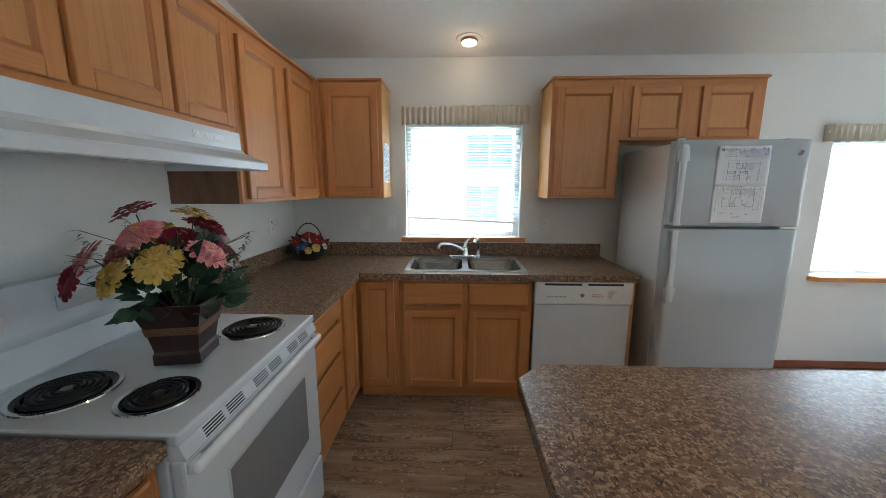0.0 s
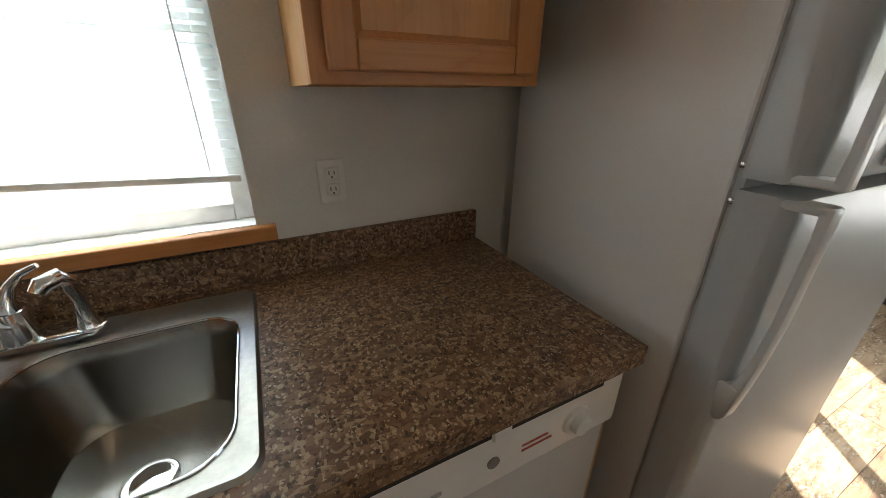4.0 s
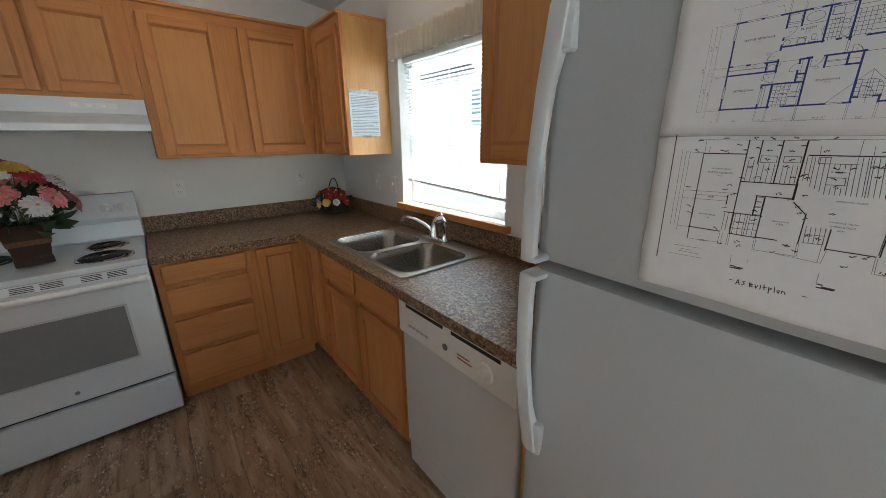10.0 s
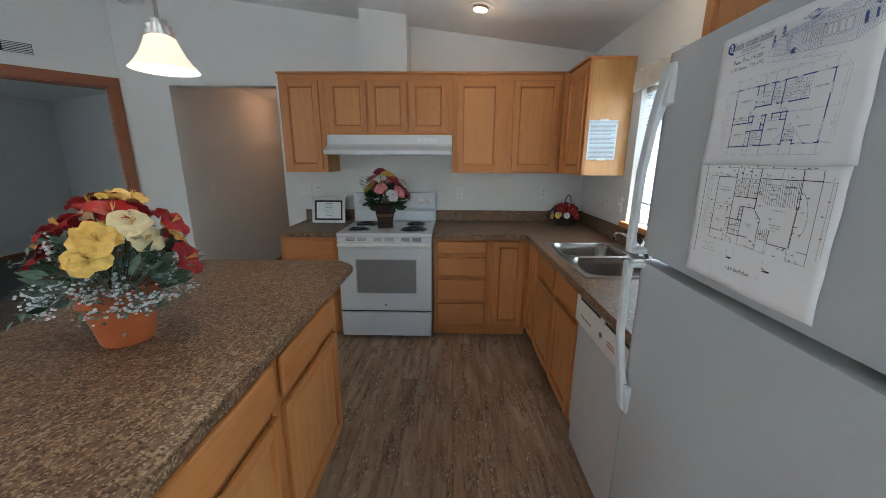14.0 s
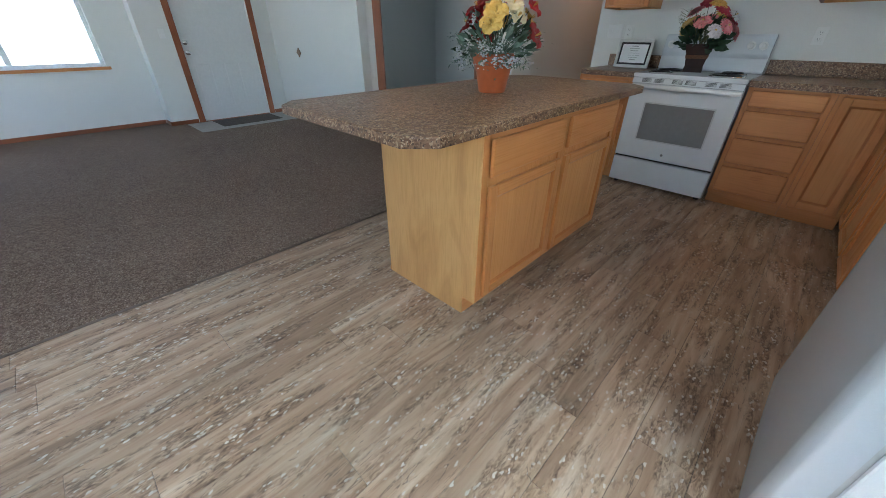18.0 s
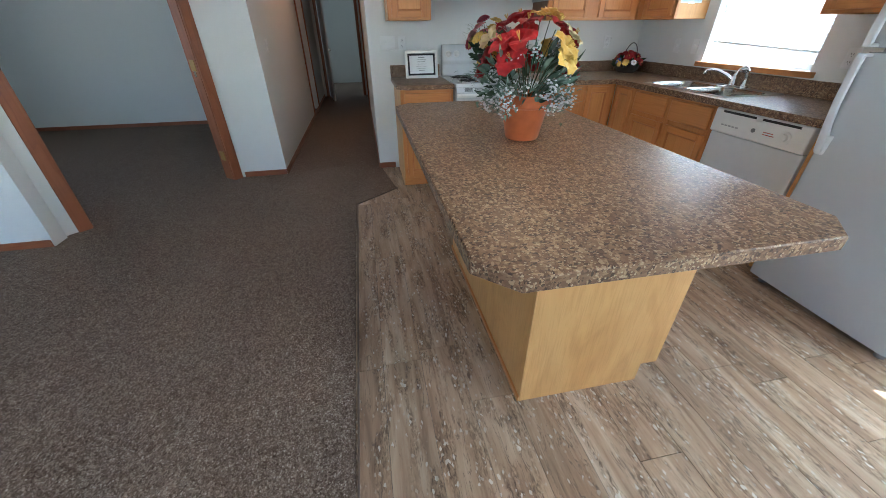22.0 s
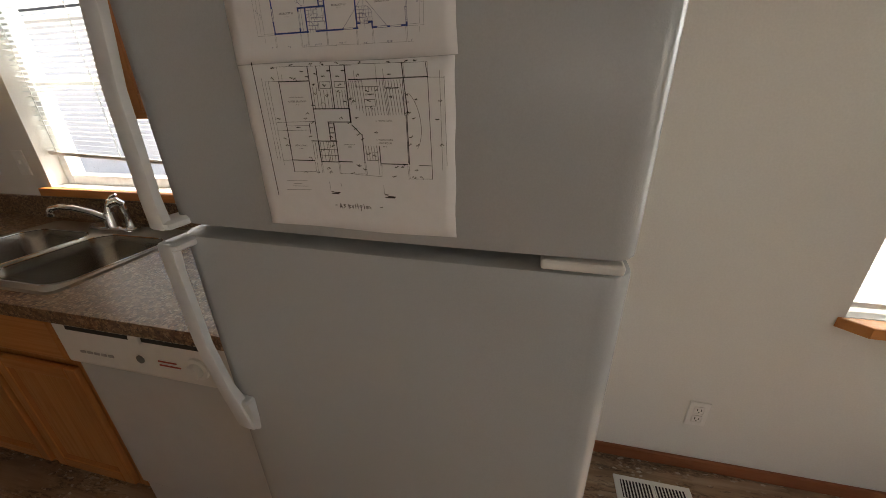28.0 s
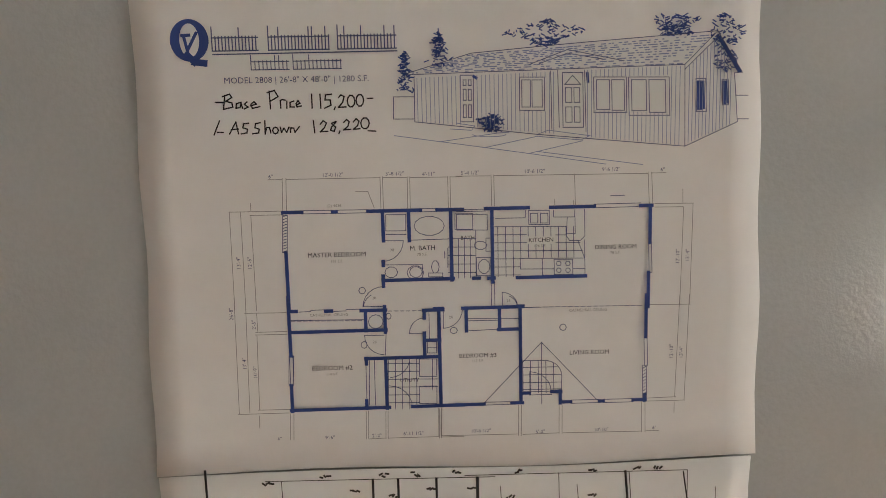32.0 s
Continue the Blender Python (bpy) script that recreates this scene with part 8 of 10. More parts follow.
strokes("plan_note", [[(31.48, -1.17), (31.73, -1.35)], [(31.97, -1.05), (32.12, -1.29)], [(42.5, -0.99), (42.83, -1)], [(42.93, -0.97), (43.11, -1.09)], [(43.31, -0.82), (43.51, -1.04)], [(43.14, 3.47), (43.41, 3.19)], [(43.39, 3.06), (43.54, 2.81)], [(43.81, 3.32), (44.16, 3.16)], [(41.62, 3.15), (41.99, 3.38)], [(41.99, 2.95), (42.21, 3.01)], [(42.39, 2.97), (42.62, 3.16)], [(44.55, 3.11), (44.77, 3.21)], [(45.07, 3.01), (45.41, 3.14)], [(45.46, 3.18), (45.83, 3.11)], [(34.9, 5), (35.25, 4.99)], [(35.29, 4.97), (35.63, 5.03)], [(35.79, 5.07), (36.04, 4.88)], [(33.96, 3.73), (34.23, 3.88)], [(34.37, 3.77), (34.58, 3.96)], [(34.79, 4.13), (35.17, 4.1)], [(37.65, 3.92), (37.87, 3.85)], [(37.89, 3.76), (38.27, 3.54)]], 0.0009, ink_dark, s2, low_sheet)
strokes("plan_note", [[(38.38, 3.63), (38.54, 3.71)], [(34.3, 6.82), (34.48, 6.9)], [(34.77, 6.8), (35, 7.06)], [(35.14, 7.06), (35.41, 7.22)], [(35.22, 9.34), (35.5, 9.16)], [(35.54, 8.99), (35.89, 8.76)], [(35.96, 9.42), (36.17, 9.65)], [(42.6, 5.78), (42.81, 5.96)], [(43.1, 5.86), (43.46, 6.06)], [(43.45, 5.84), (43.68, 5.62)], [(51.62, 6.93), (51.94, 6.77)], [(51.95, 6.87), (52.24, 6.63)], [(52.31, 6.88), (52.46, 6.9)], [(50.59, 12.79), (50.9, 12.84)], [(50.89, 12.75), (51.28, 12.64)], [(51.31, 12.61), (51.48, 12.41)], [(58.72, 13), (59.12, 13.27)], [(59.07, 13.09), (59.33, 13.03)], [(59.51, 13.06), (59.88, 13.04)], [(29, 12.38), (29.45, 12.63)], [(29.36, 12.64), (29.54, 12.39)], [(29.86, 12.31), (30.16, 12.39)]], 0.0009, ink_dark, s2, low_sheet)
strokes("plan_note", [[(49.16, 18.96), (49.37, 18.91)], [(49.63, 18.94), (49.96, 18.8)], [(49.97, 18.71), (50.19, 18.44)], [(48.53, 21.31), (48.89, 21.6)], [(49.1, 21.35), (49.32, 21.13)], [(49.37, 21.12), (49.65, 21.14)], [(51.39, 21.76), (51.6, 21.73)], [(51.89, 21.72), (52.09, 21.55)], [(52.23, 21.29), (52.41, 21.3)], [(47.68, 11.03), (47.81, 10.85)], [(48.14, 11.16), (48.55, 11.32)], [(48.55, 10.95), (48.7, 10.67)], [(48.97, 10.85), (49.12, 10.87)], [(49.31, 10.83), (49.53, 11)], [(49.76, 10.8), (49.9, 10.75)], [(28.14, 29.34), (28.59, 29.52)], [(28.52, 29.01), (28.91, 29.18)], [(29.05, 29.38), (29.37, 29.21)], [(30.15, 30.28), (30.52, 30.53)], [(30.78, 30.5), (31.15, 30.78)], [(31.23, 30.55), (31.51, 30.55)], [(41.71, 32.71), (42.09, 33.03)]], 0.0009, ink_dark, s2, low_sheet)
strokes("plan_note", [[(42.24, 32.81), (42.49, 32.76)], [(42.74, 32.8), (43.15, 32.54)], [(42.92, 29.27), (43.21, 29.49)], [(43.48, 29.46), (43.78, 29.13)], [(43.85, 29.23), (44.12, 29.07)], [(45.44, 29.34), (45.63, 29.44)], [(45.79, 29.1), (46.22, 29.38)], [(46.25, 28.9), (46.64, 28.66)], [(50.53, 30.38), (50.75, 30.22)], [(51.07, 30.41), (51.3, 30.33)], [(51.32, 29.95), (51.57, 30.25)], [(49.55, 32.8), (49.72, 32.5)], [(50.1, 33.05), (50.49, 33.12)], [(50.53, 32.61), (50.79, 32.9)], [(52.41, 32.63), (52.67, 32.46)], [(52.91, 32.48), (53.15, 32.77)], [(53.31, 32.93), (53.55, 33.25)], [(32.3, 25.17), (32.48, 24.87)], [(32.76, 24.89), (32.97, 25.1)], [(33.22, 24.8), (33.66, 24.8)], [(34.75, 25.31), (35.03, 25.62)], [(35.18, 25.3), (35.35, 25.05)]], 0.0009, ink_dark, s2, low_sheet)
strokes("plan_note", [[(35.66, 25.71), (35.82, 25.5)], [(30.6, 19.9), (31.03, 19.73)], [(30.92, 19.87), (31.22, 19.99)], [(31.34, 19.36), (31.59, 19.51)], [(36.03, 17.4), (36.31, 17.41)], [(36.4, 17.37), (36.77, 17.17)], [(36.87, 17.56), (37.24, 17.35)], [(28.58, 7.25), (28.77, 7.11)], [(28.85, 6.87), (29.27, 6.81)], [(29.4, 6.89), (29.56, 7.1)], [(27.33, 6.61), (27.67, 6.62)], [(27.74, 6.17), (28.03, 6.13)], [(28.06, 6.41), (28.29, 6.41)], [(48.28, 4.99), (48.51, 5.04)], [(48.81, 5.27), (49.18, 5.45)], [(49.08, 5.28), (49.25, 5.08)], [(48.16, 7.49), (48.39, 7.57)], [(48.52, 7.6), (48.77, 7.58)], [(48.96, 7.55), (49.35, 7.56)], [(59.87, 7.33), (60.01, 7.29)], [(60.32, 7.4), (60.49, 7.59)], [(60.64, 7.49), (60.83, 7.33)]], 0.0009, ink_dark, s2, low_sheet)
strokes("plan_note", [[(60.15, 21.42), (60.43, 21.63)], [(60.54, 21.13), (60.75, 21.13)], [(60.88, 21.13), (61.21, 21.34)]], 0.0009, ink_dark, s2, low_sheet)
words(s2, 'CATHEDRAL CEILING', 6.35, 5.66, 0.0021, ink_dark, low_sheet, turn=0)
words(s2, 'MASTER BEDROOM', 6.29, 7.12, 0.003, ink_dark, low_sheet, turn=0)
words(s2, '191 SF', 6.25, 8.09, 0.0021, ink_dark, low_sheet, turn=0)
words(s2, 'BEDROOM #2', 4.98, 22.57, 0.0029, ink_dark, low_sheet, turn=0)
words(s2, '114 SF', 4.82, 23.6, 0.0021, ink_dark, low_sheet, turn=0)
words(s2, 'DINING ROOM', 25.56, 21.87, 0.0022, ink_dark, low_sheet, turn=0)
words(s2, 'DEN', 25.59, 22.8, 0.0028, ink_dark, low_sheet, turn=0)
words(s2, 'CATHEDRAL CEILING', 39.82, 13.7, 0.0023, ink_dark, low_sheet, turn=0)
words(s2, 'CATHEDRAL CEILING', 39.62, 20.06, 0.0022, ink_dark, low_sheet, turn=0)
words(s2, 'LIVING ROOM', 39.58, 21.32, 0.0029, ink_dark, low_sheet, turn=0)
words(s2, '288 SF', 39.47, 22.39, 0.0021, ink_dark, low_sheet, turn=0)
words(s2, 'KITCHEN', 35.39, 5.22, 0.0026, ink_dark, low_sheet, turn=0)
words(s2, 'DINING ROOM', 43.86, 3.43, 0.0026, ink_dark, low_sheet, turn=0)
strokes("note_rule", [[(-4.43, 36.07), (4.98, 35.67)], [(-1.41, 37.21), (2.2, 37.11)], [(-2.13, 38.18), (4.88, 38.04)], [(-5.25, 39.83), (6.31, 39.42)], [(14.92, 35.97), (15.02, 39.06)], [(19.83, 36.31), (19.96, 37.32)], [(37.77, 36.26), (37.84, 39.71)]], 0.0005, ink_grey, s2, low_sheet)
strokes("note_bar", [[(15.39, 39.72), (16.26, 39.73)], [(16.64, 39.98), (18.93, 39.94)], [(15.38, 40.42), (18.32, 40.41)], [(38.19, 39.82), (39.17, 39.87)], [(39.39, 40.46), (42.07, 40.52)], [(38.26, 40.89), (41.82, 40.87)]], 0.0014, ink_dark, s2, low_sheet)
strokes("handwriting", [[(16.11, 45.13), (16.88, 45.07)], [(18.02, 46.27), (18.52, 44.42), (19.15, 46.17)], [(18.2, 45.67), (19.02, 45.6)], [(20.65, 44.6), (19.9, 44.81), (20.53, 45.47), (19.78, 46.11)], [(22.1, 46.12), (21.89, 44.63), (22.77, 44.99), (22.03, 45.34), (22.9, 45.83), (22.1, 46.12)], [(23.51, 44.92), (23.78, 46.04), (24.25, 44.86)], [(24.98, 44.51), (25.01, 46)], [(25.82, 44.15), (26.12, 45.9)], [(25.48, 45.03), (26.58, 44.94)], [(27.37, 46.72), (27.19, 44.74), (27.92, 44.82), (27.34, 45.72)], [(28.62, 44.05), (28.81, 45.88)], [(29.86, 44.93), (29.39, 45.25), (29.9, 45.92), (30.1, 44.91)], [(30.62, 45.71), (30.7, 44.86), (31.32, 45.08), (31.59, 45.77)], [(35.72, 44.9), (36.6, 44.89)]], 0.0009, ink_dark, s2, low_sheet)
strokes("margin_bar", [[(-9.98, -6.37), (-9.81, 42.27)]], 0.0011, ink_black, s2, low_sheet)

# ---- range ----
RG = thing("electric_range", pose(0, 0, 0), "white freestanding electric range with coil burners", "range")
RY0, RY1 = -2.157, -1.394
part("body", bx(0.01, 0.625, RY0 + 0.004, RY1 - 0.004, 0.03, 0.885, 0.004), white_enamel, RG)
top = part("cooktop", bx(0.005, 0.664, RY0, RY1, 0.886, 0.917, 0.008, 3), white_enamel, RG)
bm = bm_new()
ends = [[bm.verts.new((x, y, z)) for x, z in ((0.626, 0.846), (0.670, 0.846), (0.672, 0.850), (0.658, 0.885), (0.626, 0.885))] for y in (RY0 + 0.006, RY1 - 0.006)]
for k in range(5):
    bm.faces.new((ends[0][k], ends[0][(k + 1) % 5], ends[1][(k + 1) % 5], ends[1][k]))
bm.faces.new(ends[0])
bm.faces.new(list(reversed(ends[1])))
vs_ = part("vent_strip", bm, white_enamel, RG, "white sloped strip with dark vent slots")
for g in (-2.045, -1.955, -1.825, -1.735, -1.605, -1.515):
    for k in range(4):
        f = 0.2 + 0.2 * k
        part("vent_slot", bx(-0.0008, 0.0012, -0.036, 0.036, -0.0018, 0.0018, 0.0005), dark_gap, vs_, "", False, pose(0.672 - 0.014 * f, g, 0.850 + 0.035 * f, 0, -21.8, 0))
part("lip_shadow_gap", bx(0.626, 0.655, RY0 + 0.008, RY1 - 0.008, 0.8848, 0.8862), dark_gap, RG)
od = part("oven_door", bx(0.627, 0.665, RY0 + 0.006, RY1 - 0.006, 0.262, 0.843, 0.008), white_enamel, RG)
part("oven_window", bx(0.663, 0.667, RY0 + 0.15, RY1 - 0.13, 0.42, 0.70, 0.001), oven_glass, od)
part("window_border", bx(0.662, 0.666, RY0 + 0.14, RY1 - 0.12, 0.41, 0.71, 0.001), plain("window_border_print", (0.5, 0.52, 0.53), 0.3), od)
hn = part("oven_handle", bx(0.672, 0.698, RY0 + 0.008, RY1 - 0.008, 0.808, 0.838, 0.012, 3), white_plastic, od, "white oven door handle", True)
for y in (RY0 + 0.03, RY1 - 0.03):
    part("handle_post", bx(0.664, 0.676, y - 0.02, y + 0.02, 0.808, 0.836, 0.004), white_plastic, hn)
part("badge", lathe(bm_new(), ((0.0, 0.003), (0.009, 0.003), (0.010, 0.0)), 18), grey_gasket, od, "small round grey maker's badge", False, pose(0.665, -1.776, 0.315, 90, 0, 90))
part("door_gap", bx(0.624, 0.64, RY0 + 0.01, RY1 - 0.01, 0.246, 0.262), dark_gap, RG)
dr = part("storage_drawer", bx(0.627, 0.666, RY0 + 0.006, RY1 - 0.006, 0.035, 0.245, 0.008), white_enamel, RG)
part("drawer_pull", bx(0.664, 0.674, -1.86, -1.69, 0.236, 0.248, 0.004), white_enamel, dr)
for x in (0.08, 0.58):
    for y in (RY0 + 0.05, RY1 - 0.05):
        part("foot", lathe(bm_new(), ((0.02, 0.0), (0.02, 0.031)), 12, (x, y, 0), close=True), black_plastic, RG)
bg = bm_new()
prof = [(0.075, 0.917), (0.085, 0.93), (0.070, 1.02), (0.088, 1.045), (0.090, 1.06), (0.072, 1.165), (0.055, 1.185), (0.01, 1.185), (0.01, 0.917)]
a = [bg.verts.new((x, RY0 + 0.002, z)) for x, z in prof]
b = [bg.verts.new((x, RY1 - 0.002, z)) for x, z in prof]
for i in range(len(prof)):
    j = (i + 1) % len(prof)
    bg.faces.new((a[i], a[j], b[j], b[i]))
ends = [bg.faces.new(a), bg.faces.new(list(reversed(b)))]
bmesh.ops.bevel(bg, geom=list(ends[0].edges) + list(ends[1].edges), offset=0.006, segments=2, affect="EDGES", profile=0.5)
guard = part("backguard", bg, white_enamel, RG, "", True)
for y in (-2.10, -2.02, -1.53, -1.455):
    kb = part("knob", lathe(bm_new(), ((0.030, 0.0), (0.030, 0.004), (0.021, 0.008), (0.019, 0.024), (0.0, 0.027)), 22), white_plastic, guard, "white control knob", True, pose(0.082, y, 1.108, 90, 0, 80))
    part("pointer", bx(-0.003, 0.003, -0.019, 0.019, 0.024, 0.032, 0.002), white_plastic, kb)
part("clock_panel", bx(0.082, 0.0855, -1.86, -1.69, 1.085, 1.135, 0.001), plain("display_grey", (0.55, 0.56, 0.57), 0.2), guard, "pale clock display")


def burner(x, y, r):
    b = part("burner", lathe(bm_new(), ((r + 0.016, 0.0), (r + 0.014, 0.004), (r + 0.004, 0.003), (r, -0.004), (0.02, -0.012), (0.0, -0.012)), 40), chrome, top, "chrome-ringed drip pan with black coil element", True, pose(x, y, 0.9175))
    part("pan", lathe(bm_new(), ((r + 0.003, 0.0034), (r * 0.6, -0.004), (0.0, -0.006)), 32), black_enamel, b, "", True)
    pts = []
    turns = 5 if r > 0.085 else 4
    for i in range(turns * 28 + 1):
        f = i / (turns * 28)
        rr = 0.018 + (r - 0.024) * f
        pts.append((rr * math.cos(f * turns * 2 * math.pi), rr * math.sin(f * turns * 2 * math.pi), 0.008))
    part("coil", tube(bm_new(), pts, 0.0048, 7), coil_metal, b, "", True)
    part("hub", lathe(bm_new(), ((0.016, 0.004), (0.015, 0.0105), (0.0, 0.011)), 16), steel, b, "", True)


burner(0.50, -2.01, 0.078)
burner(0.24, -2.00, 0.100)
burner(0.49, -1.555, 0.100)
burner(0.23, -1.56, 0.078)

# ---- range hood ----
hd = thing("range_hood", pose(0, 0, 0), "white under-cabinet range hood with a sloped front", "range hood")
hb = bm_new()
prof = [(WX + 0.003, 1.684), (0.322, 1.684), (0.325, 1.612), (0.345, 1.596), (0.430, 1.562), (0.437, 1.556), (0.437, 1.528), (0.431, 1.524), (0.421, 1.524), (0.417, 1.548), (0.33, 1.566), (WX + 0.003, 1.566)]
a = [hb.verts.new((x, -2.287, z)) for x, z in prof]
b = [hb.verts.new((x, -1.247, z)) for x, z in prof]
for i in range(len(prof)):
    j = (i + 1) % len(prof)
    hb.faces.new((a[i], a[j], b[j], b[i]))
for f in (a, list(reversed(b))):
    hb.faces.new(f)
bmesh.ops.triangulate(hb, faces=[f for f in hb.faces if len(f.verts) > 4])
part("shell", hb, white_enamel, hd)
for y in (-2.287, -1.247):
    e0, e1 = (y, y + 0.008) if y < -2 else (y - 0.008, y)
    part("end_cheek", prism(bm_new(), [(0, 0), (0.445, 0), (0.445, 0.03), (0.0, 0.05)], 0, 0.008), white_enamel, hd, "", False, Matrix(((1, 0, 0, WX + 0.004), (0, 0, 1, e0), (0, 1, 0, 1.523), (0, 0, 0, 1))))
part("filter", bx(0.03, 0.30, -2.10, -1.80, 1.548, 1.556, 0.002), plain("filter_mesh", (0.4, 0.4, 0.4), 0.4, 0.8), hd, "grey aluminium mesh filter")
part("lamp_cover", bx(0.05, 0.22, -1.62, -1.42, 1.545, 1.556, 0.003), white_plastic, hd)
sw = part("control_label", bx(0.3235, 0.3262, -1.535, -1.36, 1.632, 1.660, 0.0005), plain("label_print", (0.68, 0.69, 0.70), 0.4), hd, "pale rocker switch label")
for k in range(3):
    part("rocker", bx(0.325, 0.328, -1.525 + k * 0.05, -1.505 + k * 0.05, 1.640, 1.652, 0.001), white_plastic, sw)

# ---- lamps ----
for x in (2.06, 2.865):
    pl = thing("pendant_lamp", pose(x, -2.27, 0), "pendant lamp with a lit frosted bell shade", "pendant lamp", "pendants over the island")
    part("shade", lathe(bm_new(), ((0.106, -0.004), (0.103, 0.0), (0.086, 0.020), (0.068, 0.048), (0.055, 0.078), (0.046, 0.100), (0.034, 0.107), (0.030, 0.103), (0.042, 0.097), (0.050, 0.076), (0.064, 0.046), (0.082, 0.019), (0.100, -0.002)), 40, (0, 0, 1.783)), shade_glass, pl, "lit frosted glass bell shade", True)
    part("collar", lathe(bm_new(), ((0.044, 0.0), (0.046, 0.012), (0.036, 0.014), (0.040, 0.030), (0.026, 0.034), (0.028, 0.05), (0.010, 0.056)), 20, (0, 0, 1.889)), nickel, pl, "", True)
    part("rod", tube(bm_new(), ((0, 0, 1.94), (0, 0, ceil_z(-2.27) - 0.02)), 0.006, 10), nickel, pl)
    part("canopy", lathe(bm_new(), ((0.0, -0.035), (0.03, -0.033), (0.062, -0.012), (0.065, 0.006)), 24, (0, 0, ceil_z(-2.27) - 0.004)), nickel, pl, "", True)
    part("bulb", lathe(bm_new(), ((0.0, -0.032), (0.02, -0.026), (0.028, 0.0), (0.02, 0.025), (0.013, 0.05)), 16, (0, 0, 1.828)), lamp_lens, pl, "", True).visible_shadow = False
for x, y in ((1.35, -0.235), (0.57, -1.05)):
    tilt = math.degrees(math.atan(0.13))
    dl_ = thing("recessed_downlight", pose(x, y, ceil_z(y) - 0.003, -tilt, 0, 0), "lit recessed downlight with a white trim ring", "ceiling light")
    part("trim", lathe(bm_new(), ((0.056, 0.0), (0.058, -0.006), (0.085, -0.005), (0.090, 0.001)), 32), white_plastic, dl_, "", True)
    part("housing", lathe(bm_new(), ((0.050, -0.022), (0.058, -0.016), (0.058, 0.002)), 28), nickel, dl_, "", True)
    part("lens", lathe(bm_new(), ((0.0, -0.024), (0.049, -0.022)), 24), lamp_lens, dl_, "glowing lens")

# ---- wall plates ----
def wall_plate(m, sockets, label, name="wall_outlet", toggle=False, wide=1):
    w = thing(name, m, label, "outlet" if not toggle else "switch")
    part("plate", bx(-0.035 * wide, 0.035 * wide, -0.006, -0.001, -0.057, 0.057, 0.002), white_plastic, w)
    for z in ((0.021, -0.021) if sockets else ()):
        s = part("socket", bx(-0.017, 0.017, -0.0085, -0.0055, z - 0.016, z + 0.016, 0.003), white_plastic, w)
        for dx in (-0.0065, 0.0065):
            part("slot", bx(dx - 0.0012, dx + 0.0012, -0.0092, -0.0083, z - 0.003, z + 0.007), dark_gap, s)
        part("slot", bx(-0.002, 0.002, -0.0092, -0.0083, z - 0.011, z - 0.007), dark_gap, s)
    if toggle:
        for k in range(wide):
            part("toggle", bx(-0.005 + 0.05 * k - 0.025 * (wide - 1), 0.005 + 0.05 * k - 0.025 * (wide - 1), -0.016, -0.005, -0.004, 0.012, 0.002), white_plastic, w)
    return w


W90 = lambda y, z: pose(WX, y, z, 0, 0, 90)
wall_plate(pose(1.968, 0, 1.152), True, "white duplex outlet above the backsplash")
wall_plate(pose(3.754, 0, 0.295), True, "white duplex outlet low on the dining wall")
wall_plate(W90(-1.165, 1.176), True, "white duplex outlet beside the range")
nl = wall_plate(W90(-0.375, 1.188), True, "white duplex outlet with a clear plug-in night light")
part("night_light", bx(-0.02, 0.02, -0.05, -0.0095, 0.0, 0.045, 0.006), glass_material("clear_plastic", (0.95, 0.95, 0.95), 0.15), nl, "clear plug-in night light")
wall_plate(pose(0.54, 0, 1.17), False, "white switch plate in the corner", "light_switch", True)
wall_plate(pose(0.757, 0, 1.172), False, "white switch plate beside the window", "light_switch", True)
wall_plate(W90(-2.66, 1.205), False, "white double switch plate at the wall's end", "light_switch", True, 2)
wall_plate(W90(-2.525, 1.20), True, "white duplex outlet above the short counter")
wall_plate(pose(-0.44, HALL_S, 1.18, 0, 0, 180), False, "white switch plate in the hallway", "light_switch", True)
wall_plate(pose(2.68, -7.60, 1.165, 0, 0, 180), False, "white switch plate beside the entry door", "light_switch", True)
ch = thing("wall_ornament", pose(1.191, -6.80, 0.93, 0, 0, 90), "small brown diamond-shaped ornament on the wall", "wall ornament")
part("plaque", bx(-0.045, 0.045, -0.012, -0.001, -0.045, 0.045, 0.003), plain("ornament_wood", (0.22, 0.13, 0.08), 0.5), ch, "", False, pose(0, 0, 0, 0, 45, 0))
solid("door_chime", bx(1.191, 1.215, -7.19, -7.07, 2.06, 2.17, 0.006), white_plastic, "white door chime box high on the wall", "door chime")

# floor register
rg = thing("floor_register", pose(3.484, -0.208, 0.0), "white metal floor register with dark slots", "floor vent")
part("rim", bx(0, 0.276, 0, 0.11, 0.0005, 0.006, 0.002), white_plastic, rg)
part("well", bx(0.022, 0.254, 0.02, 0.09, 0.006, 0.0068), dark_gap, rg)
for k in range(20):
    part("fin", bx(0.026 + k * 0.0118, 0.0305 + k * 0.0118, 0.02, 0.09, 0.0068, 0.0085), white_plastic, rg)
part("divider", bx(0.132, 0.142, 0.018, 0.092, 0.0068, 0.0095), white_plastic, rg)

